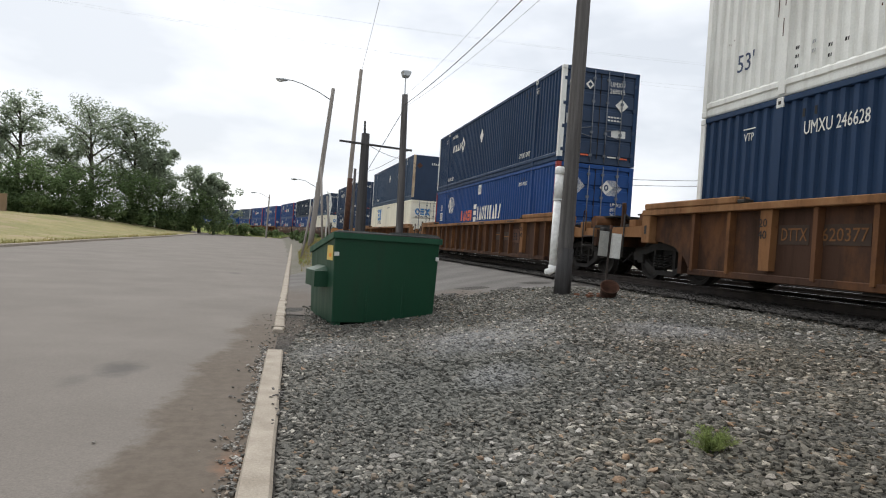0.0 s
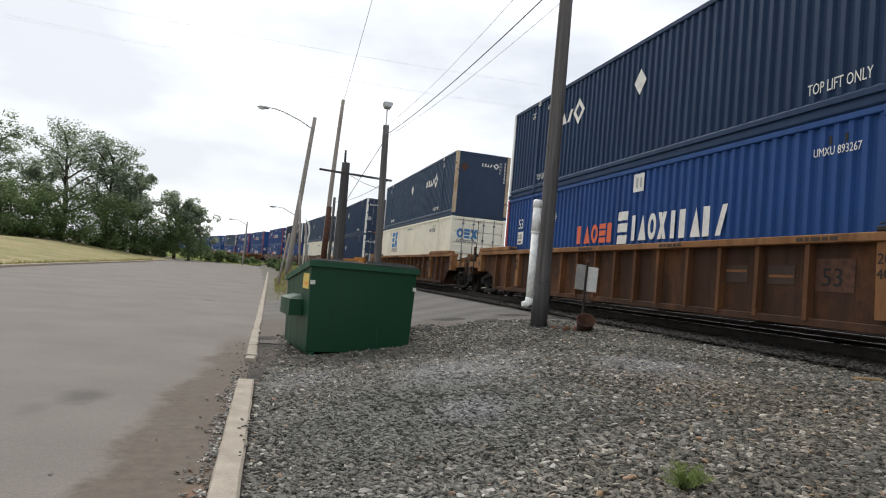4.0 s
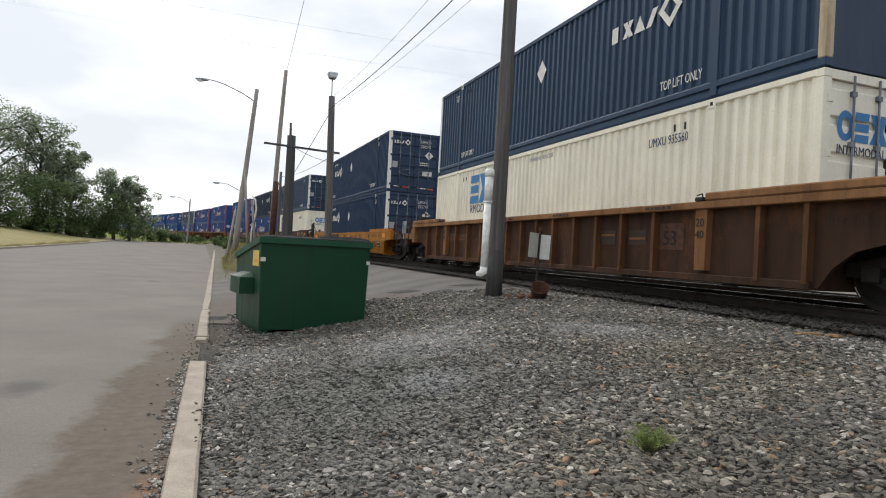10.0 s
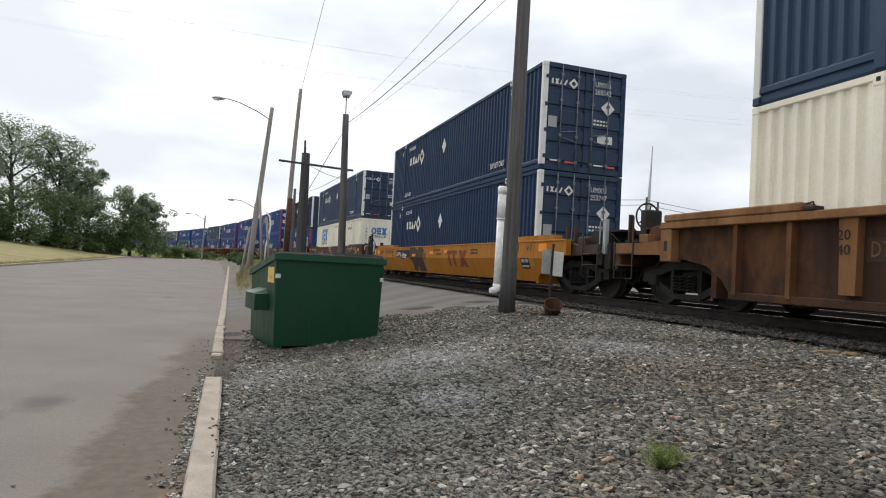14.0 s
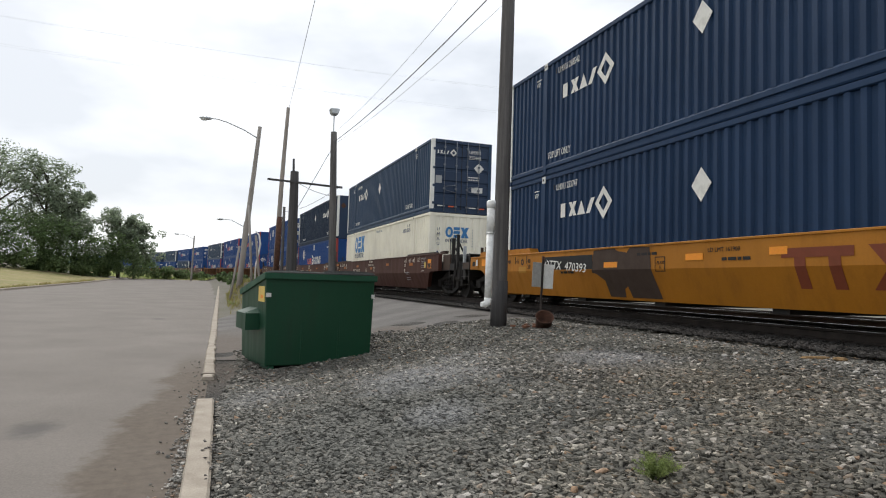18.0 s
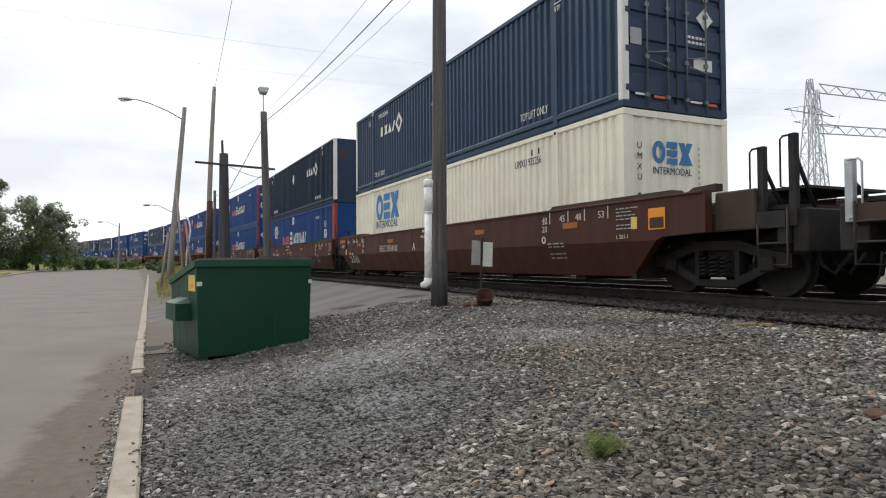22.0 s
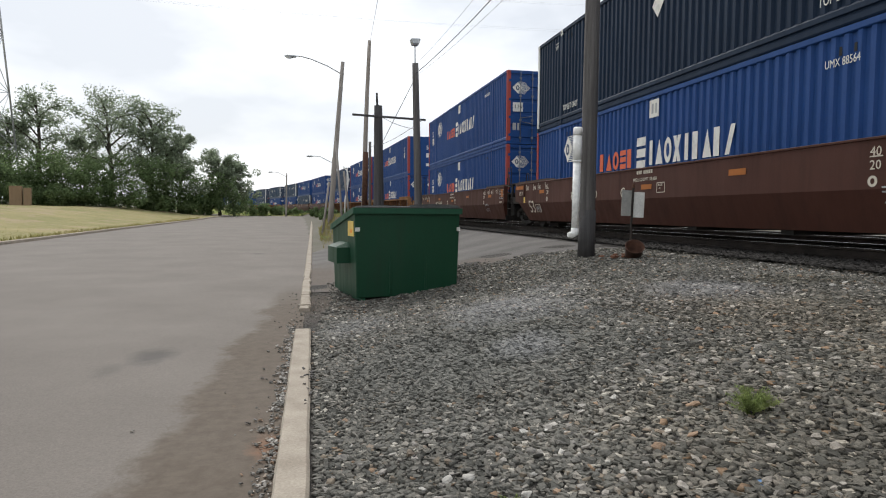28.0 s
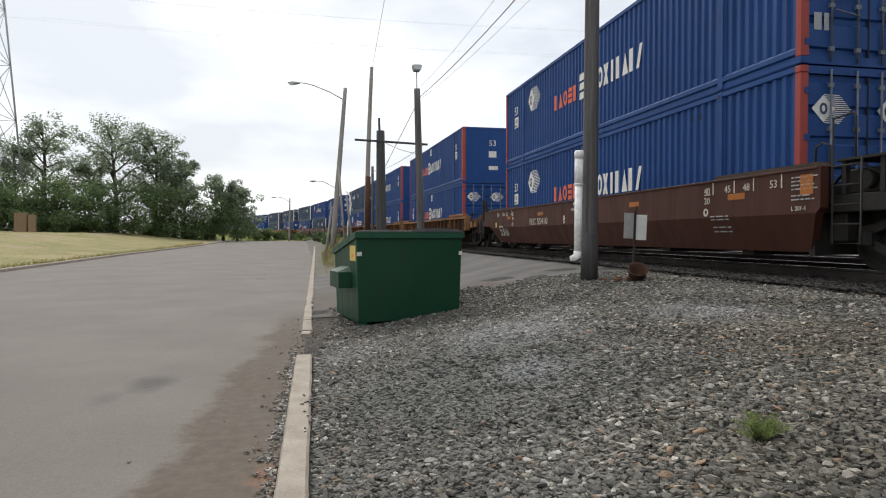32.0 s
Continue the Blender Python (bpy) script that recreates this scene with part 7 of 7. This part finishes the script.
allx, ally, allr = [], [], []
for n, x0, x1, y0, y1, ra, rb in ((40000, 0.0, 5.2, 1.2, 5.0, 0.009, 0.030), (42000, 0.0, 7.2, 5.0, 9.0, 0.012, 0.034), (32000, 0.2, 7.4, 9.0, 14.2, 0.014, 0.038), (9000, 5.2, 7.2, 1.2, 5.0, 0.012, 0.03), (26000, 0.0, 7.2, -6.0, 1.2, 0.014, 0.036)):
    x, y = scatter(n, x0, x1, y0, y1)
    r = rng.uniform(ra, rb, n)
    inside = (x > left_edge(y)) & (x < track_x(y) - 1.75) & (y + 0.25 * (x - 3.0) < 13.3 + rng.normal(0, 0.25, n))
    box_cut = (x > 0.95) & (x < 3.05) & (y > 11.25 + 0.17 * (x - 1.0)) & (y < 13.2)
    silted = (y > 8.9) & (x < 0.75 + 0.35 * (y - 8.9)) & (y > 9.2 + 0.55 * x)
    keep = inside & ~box_cut & ~(silted & (rng.uniform(0, 1, n) < 0.72))
    allx.append(x[keep]), ally.append(y[keep]), allr.append(r[keep])
stones("crushed_stone", np.concatenate(allx), np.concatenate(ally), np.concatenate(allr), STONE, "crushed grey stone of the gravel bank", rng, 0.25, bank_h)
# larger lumps strewn over the finer stone, thickest at the near side and up the bank
x, y = scatter(20000, 0.0, 7.2, 1.2, 11.0)
dense = np.clip(0.74 - 0.18 * (y - 2.2) + 0.10 * (x - 1.5), 0.05, 0.75) * (0.35 + 0.65 * ss(0.9, 1.7, np.hypot(x - 1.6, (y - 5.5) * 0.8))) * (0.55 + 0.45 * np.sin(x * 2.1 + 0.8 * np.sin(y * 1.7)) * np.sin(y * 1.9 + x))
keep = (x > left_edge(y) + 0.05) & (x < track_x(y) - 1.8) & (rng.uniform(0, 1, len(x)) < dense)
stones("stone_lumps", x[keep], y[keep], rng.uniform(0.013, 0.021, keep.sum()) + 0.017 * rng.uniform(0, 1, keep.sum()) ** 3, LUMPS, "paler lumps of white, tan and grey stone on the bank", rng, 0.35, lambda x, y: bank_h(x, y) + 0.008, True)
# ballast beside and between the rails
x, y = scatter(34000, 0, 1, -3, 32)
y = -3 + (y + 3) ** 1.4 / 35 ** 0.4
x = track_x(y) - 2.25 + x ** 1.3 * 3.4
stones("track_ballast", x, y, rng.uniform(0.02, 0.04, len(x)), BALLAST, "dark ballast stones by the rail", rng, 0.2, lambda x, y: ground_z(x, y) + 0.07)
# loose chips that spill over the kerb and the silt
x, y = scatter(420, -0.50, 0.12, 2.5, 12.5)
keep = rng.uniform(0, 1, len(x)) < np.exp(-((x - 0.1) / 0.28) ** 2)
stones("loose_chips", x[keep], y[keep], rng.uniform(0.006, 0.017, keep.sum()), STONE, "loose stone chips along the kerb", rng, 0.5, lambda x, y: west_z(y) + 0.012)
x, y = scatter(850, 0, 1, 2.2, 9.0)
x = -0.15 + 0.0205 * (y - 3.83) - np.abs(rng.normal(0, 0.10, len(x))) * (1.2 - 0.08 * y) * (0.6 + 0.5 * np.sin(y * 2.3) ** 2)
stones("loose_chips", x, y, rng.uniform(0.005, 0.019, len(x)), LUMPS, "loose stone chips washed against the kerb", rng, 0.4, lambda x, y: west_z(y) + 0.012)
x, y = scatter(26, -0.02, 0.14, 5.0, 6.3)
stones("kerb_chips", x + 0.0205 * (y - 3.83), y, rng.uniform(0.008, 0.018, 26), PATCH, "dark stone chips lying on the broken kerb", rng, 0.5, lambda x, y: west_z(y) + 0.05)
x, y = np.array([-1.15, -0.62]), np.array([4.83, 5.7])
stones("road_pebbles", x, y, np.array([0.017, 0.010]), LUMPS, "small pebbles on the road", rng, 0.5, lambda x, y: west_z(y) + 0.01)
# stones round the foot of the bank behind the broken kerb
x, y = scatter(260, -0.05, 0.9, 8.5, 12.8)
stones("loose_chips", x, y, rng.uniform(0.008, 0.022, 260), STONE, "loose stones where the kerb is broken away", rng, 0.4, lambda x, y: np.maximum(ground_z(x, y), west_z(y)) + 0.008)


def slab_stone(x, y, sx_, sy_, sz_, mat, label, rz=0, tilt=0):
    bm = bmesh.new()
    bmesh.ops.create_icosphere(bm, subdivisions=2, radius=1.0)
    rr = random.Random(int(x * 100))
    for v in bm.verts:
        v.co *= 1 + rr.uniform(-0.16, 0.16)
        v.co.z = max(-0.6, min(0.6, v.co.z))
    bmesh.ops.transform(bm, matrix=Matrix.Diagonal((sx_, sy_, sz_, 1)), verts=bm.verts)
    ob_ = mesh_ob("rubble_chunk", bm, mat)
    ob_.matrix_basis = pose(x, y, float(ground_z(x, y)) + sz_ * 0.45, tilt, 0, rz)
    tagged(ob_, label, "rubble", "rubble on the bank")


BRICKISH = surface("reddish_rubble", (0.19, 0.085, 0.048), (0.13, 0.065, 0.04), 9, 60, 0.95, 0, 0.5, 0.006)
PALE = surface("pale_rubble", (0.42, 0.38, 0.34), (0.32, 0.29, 0.26), 9, 60, 0.95, 0, 0.5, 0.006)
OCHRE = surface("ochre_rubble", (0.27, 0.165, 0.070), (0.18, 0.12, 0.06), 9, 60, 0.95, 0, 0.5, 0.006)
slab_stone(7.22, 8.85, 0.17, 0.10, 0.05, PALE, "pale broken concrete chunk on the bank", 20, 12)
slab_stone(6.50, 5.26, 0.17, 0.08, 0.035, OCHRE, "flat ochre scrap lying on the bank", -15)
slab_stone(6.66, 5.10, 0.10, 0.07, 0.035, OCHRE, "small ochre stone on the bank", 40)
for k, (x, y, s) in enumerate(((5.62, 10.5, 0.10), (5.75, 10.75, 0.08), (5.5, 10.8, 0.07), (5.85, 10.6, 0.06), (5.7, 10.35, 0.05))):
    slab_stone(x, y, s, s * 0.7, 0.05, BRICKISH, "reddish rusty scrap beside the bucket", k * 50)
slab_stone(5.82, 10.15, 0.13, 0.06, 0.03, PALE, "pale bent scrap beside the bucket", -30, 20)
# scraps on the bank
slab_stone(1.95, 2.35, 0.05, 0.035, 0.012, painted("blue_plastic", (0.10, 0.22, 0.42), (0.2, 0.2, 0.2), 0.2, 0.5), "crumpled scrap of pale blue plastic in the gravel", 30)
slab_stone(4.02, 2.42, 0.16, 0.07, 0.02, RUST, "rusty flat steel scrap lying in the gravel", 20)

# ---------------------------------------------------------------- plants


def leaf_cloud(centres, radii, per, size, rng, squash=0.8, slim=0.55):
    """Leaf quads about the given clump centres, thicker towards the outside."""
    n = len(centres) * per
    c = np.repeat(centres, per, axis=0)
    r = np.repeat(radii, per)
    d = rng.normal(size=(n, 3))
    d /= np.linalg.norm(d, axis=1)[:, None]
    p = c + d * (r * rng.uniform(0.25, 1.0, n) ** 0.5)[:, None] * (1, 1, squash)
    # most leaves lie open to the sky
    up = d * 0.55 + (0, 0, 0.75) + rng.normal(size=(n, 3)) * 0.5
    a = np.cross(up, rng.normal(size=(n, 3)))
    a /= np.linalg.norm(a, axis=1)[:, None]
    b = np.cross(up, a)
    b /= np.linalg.norm(b, axis=1)[:, None]
    s = (size * rng.uniform(0.55, 1.3, n))[:, None]
    co = np.stack([p - a * s, p + b * s * slim, p + a * s, p - b * s * slim], 1).reshape(-1, 3)
    f = np.arange(n * 4).reshape(-1, 4)
    return co, f


def tree(x, y, top, spread, seed, bare=0.0, label="tall leafy deciduous tree with an open crown"):
    r = np.random.default_rng(seed)
    rr = random.Random(seed)
    z0 = float(ground_z(x, y)) - 0.1
    h = top - z0
    th = empty_thing("tree", Matrix.Translation((x, y, z0)), label, "tree", "trees behind the lawn")
    bm = bmesh.new()
    lean = Vector((rr.uniform(-.05, .05), rr.uniform(-.05, .05), 1))
    path = [lean * (h * 0.8 * i / 6) + Vector((rr.uniform(-.15, .15), rr.uniform(-.15, .15), 0)) for i in range(7)]
    path[0] = Vector((0, 0, -0.3))
    add_tube(bm, path, [0.026 * h * (1 - 0.8 * i / 6) for i in range(7)], 9)
    part("trunk", bm, BARK, th)
    centres, radii = [], []
    for k in range(16):
        lb = bmesh.new()
        u = 0.28 + 0.68 * k / 15
        base = lean * (h * 0.8 * min(u, 0.98))
        ang = k * 2.4 + rr.uniform(-.5, .5)
        reach = spread * (0.45 + 0.75 * math.sin(math.pi * min(1, 0.2 + u * 0.78))) * rr.uniform(0.65, 1.05)
        rise = h * rr.uniform(0.08, 0.2)
        end = base + Vector((math.cos(ang) * reach, math.sin(ang) * reach, rise))
        mid = base.lerp(end, 0.5) + Vector((0, 0, rise * 0.25))
        add_tube(lb, [base, mid, end], [0.008 * h, 0.005 * h, 0.002 * h], 6)
        part("limb", lb, BARK, th)
        if rr.random() < bare:
            continue
        for f in (0.4, 0.6, 0.8, 1.0, 1.12):
            p = base.lerp(end, f) + Vector((rr.uniform(-.6, .6), rr.uniform(-.6, .6), rr.uniform(-.3, .7)))
            centres.append(p)
            radii.append(spread * rr.uniform(0.15, 0.27))
    for k in range(16):
        p = Vector((rr.uniform(-.5, .5) * spread, rr.uniform(-.5, .5) * spread, h * rr.uniform(0.62, 0.95)))
        centres.append(p)
        radii.append(spread * rr.uniform(0.14, 0.26))
    co, f = leaf_cloud(np.array([tuple(c) for c in centres]), np.array(radii) * 1.14, 70, 0.19, r)
    data_part("crown", fast_mesh("crown", co, f, LEAF), th)
    return th


tree(-35.4, 100, 19.8, 4.7, 3)
tree(-39.5, 101, 15.0, 3.6, 13, 0.2)
tree(-25.9, 99, 18.8, 5.2, 4)
tree(-21.2, 101, 18.4, 4.4, 5)
tree(-17.6, 103, 14.4, 3.0, 6, 0.35, "thin deciduous tree with sparse branches")
tree(-10.1, 107, 10.4, 2.7, 7, 0.0, "small leafy tree at the end of the road")
tree(-12.4, 108, 11.8, 3.2, 16, 0.3, "small leafy tree at the end of the road")
tree(-18.9, 100, 13.5, 3.8, 17)
tree(-31.0, 104, 14.2, 3.6, 19, 0.1)
tree(-43.5, 98, 16.0, 4.6, 8)
tree(-52.0, 97, 17.0, 5.0, 9)
tree(-61.0, 98, 16.0, 5.0, 10)
tree(36.0, 71.6, 10.6, 1.5, 23, 0.0, "leafy tree standing beyond the tracks")


def bush(x, y, w, h, seed, label="dense green bush at the edge of the grass", per=110):
    r = np.random.default_rng(seed)
    n = 26
    z0 = float(ground_z(x, y))
    c = r.normal(size=(n, 3)) * (w * 0.32, w * 0.28, h * 0.22) + (0, 0, h * 0.42)
    c[:, 2] = np.clip(c[:, 2], h * 0.12, h * 0.82)
    th = empty_thing("bush", Matrix.Translation((x, y, z0)), label, "bush", "bushes behind the lawn")
    st = bmesh.new()
    add_tube(st, [(0, 0, -0.1), tuple(c[0] * 0.6), tuple(c[0])], [0.05, 0.035, 0.015], 5)
    part("stem", st, BARK, th)
    co, f = leaf_cloud(c, r.uniform(0.16, 0.30, n) * max(w, h) * 0.8, per, 0.16, r)
    data_part("foliage", fast_mesh("foliage", co, f, BUSH), th)


rr = random.Random(21)
for k in range(20):
    x = -64 + k * 2.75
    bush(x, 89 + rr.uniform(-1.5, 1.5) + 16 * float(ss(-28, -13, x)), rr.uniform(5.5, 7.5), rr.uniform(6.2, 8.6), 40 + k, per=170)
for k in range(17):
    x = -62 + k * 3.0
    bush(x, 85 + rr.uniform(-1.0, 1.0) + 18 * float(ss(-28, -13, x)), rr.uniform(4.0, 5.5), rr.uniform(2.6, 4.2), 140 + k, "low green bush along the lawn's top edge", 140)
for k, (x, y, w, h) in enumerate(((-8.4, 119, 3.6, 3.4), (-6.2, 119, 3.0, 2.4), (-3.8, 120, 3.0, 2.0), (-1.5, 122, 3.0, 1.7), (0.4, 126, 2.4, 1.5), (-10.5, 119, 3.6, 4.6), (3.0, 60, 1.0, 0.9), (3.4, 66, 1.6, 1.2), (3.6, 76, 2.0, 1.3), (2.8, 88, 2.2, 1.4))):
    bush(x, y, w, h, 90 + k, "low green scrub between the road and the track", 60)


def blades(name, x, y, h, mat, label, rng, height, category="grass"):
    n = len(x)
    a = rng.uniform(0, 2 * math.pi, n)
    w = h * rng.uniform(0.08, 0.16, n)
    z = height(x, y)
    bend = rng.normal(0, 0.35, (n, 2)) * h[:, None]
    dx, dy = np.cos(a) * w, np.sin(a) * w
    co = np.stack([np.stack([x - dx, y - dy, z], -1), np.stack([x + dx, y + dy, z], -1), np.stack([x + bend[:, 0], y + bend[:, 1], z + h], -1)], 1).reshape(-1, 3)
    f = np.arange(n * 3).reshape(-1, 3)
    return tagged(new(name, fast_mesh(name, co, f, mat)), label, category, "", "stuff")


lawn_h = lambda x, y: ground_z(x, y) + bump_z(x, y, 0.05, 0.9) + 0.03
n = 30000
y = 14 + 74 * rng.uniform(0, 1, n) ** 1.2
x = lawn_x(y) - 0.25 - 22 * rng.uniform(0, 1, n) ** 1.5
blades("lawn_grass", x, y, rng.uniform(0.03, 0.08, n), GRASS, "dry mown grass of the lawn bank", rng, lawn_h)
n = 2200
y = rng.uniform(12, 80, n)
x = lawn_x(y) - 0.2 - np.abs(rng.normal(0, 0.12, n))
blades("edge_grass", x, y, rng.uniform(0.08, 0.26, n), GRASS, "rough grass along the lawn's kerb", rng, lawn_h)
n = 9000
y = rng.uniform(44, 190, n)
x0 = np.where(y < 116, 2.2 + 0.022 * (y - 44), np.minimum(-12, track_x(y) - 20))
x = x0 + rng.uniform(0, 1, n) * (track_x(y) - 2.4 - x0)
n_ = 2600
ym = rng.normal(39, 4.0, n_)
xm = 1.15 + np.abs(rng.normal(0, 1.3, n_)) + 0.024 * (ym - 34)
blades("mound_grass", xm, ym, rng.uniform(0.06, 0.24, n_), GRASS, "rough dry grass on the mound by the lamp pole", rng, ground_z)
blades("verge_grass", x, y, rng.uniform(0.15, 0.6, n), WEED, "rough weeds between road and track", rng, lambda x, y: ground_z(x, y) + 0.02)


def weed(x, y, n, h, seed):
    r = np.random.default_rng(seed)
    z0 = float(bank_h(x, y))
    th = empty_thing("weed", Matrix.Translation((x, y, z0)), "small feathery green weed growing in the gravel", "weed", "weeds in the gravel")
    pts = []
    for k in range(n):
        st = bmesh.new()
        a, rad = r.uniform(0, 6.28), h * r.uniform(0.3, 1.15)
        tip_ = np.array([math.cos(a) * rad, math.sin(a) * rad, h * r.uniform(0.45, 1.0)])
        add_tube(st, [(0, 0, -0.02), tuple(tip_ * (0.5, 0.5, 0.65)), tuple(tip_)], [0.004, 0.003, 0.0015], 4)
        part("stalk", st, WEED, th)
        pts += [tip_ * (f, f, 0.25 * f + 0.75 * f ** 0.8) for f in np.linspace(0.3, 1, 7)]
    co, f = leaf_cloud(np.array(pts), np.full(len(pts), h * 0.12), 14, h * 0.085, r, 0.8, 0.16)
    data_part("leaves", fast_mesh("leaves", co, f, WEED), th)


weed(2.41, 3.0, 34, 0.135, 1)
weed(0.95, 2.75, 7, 0.07, 3)
weed(1.35, 33.0, 12, 0.22, 4)


# ---------------------------------------------------------------- movement
def motions():
    seconds = [2.0 * k for k in range(17)]
    for k, (car, low, up, y0, _, _) in enumerate(TRAIN):
        mid = y0 + L / 2
        play = PLAY.get(k, 0.0)
        for th, at, lift in ((car, mid, 0.0), (low, mid + play, 0.35), (up, mid + play, 3.28)):
            walk(th, [(t, rolled(at - s, lift)) for t, s in zip(seconds, RUN)])
    # wheels roll without slipping, on the cars that come near
    spin = []
    d = 0.0
    while d < RUN[-1]:
        spin.append((float(np.interp(d, RUN, seconds)), d))
        d += 0.62
    spin.append((32.0, RUN[-1]))
    near = [t for i in range(9) for t in TRUCKS[TRAIN[i][5]:TRAIN[i + 1][5]]]
    for pair in near:
        for w in pair:
            at = w.location.copy()
            walk(w, [(t, pose(at.x, at.y, at.z, math.degrees(s / 0.455), 0, 0)) for t, s in spin])


motions()
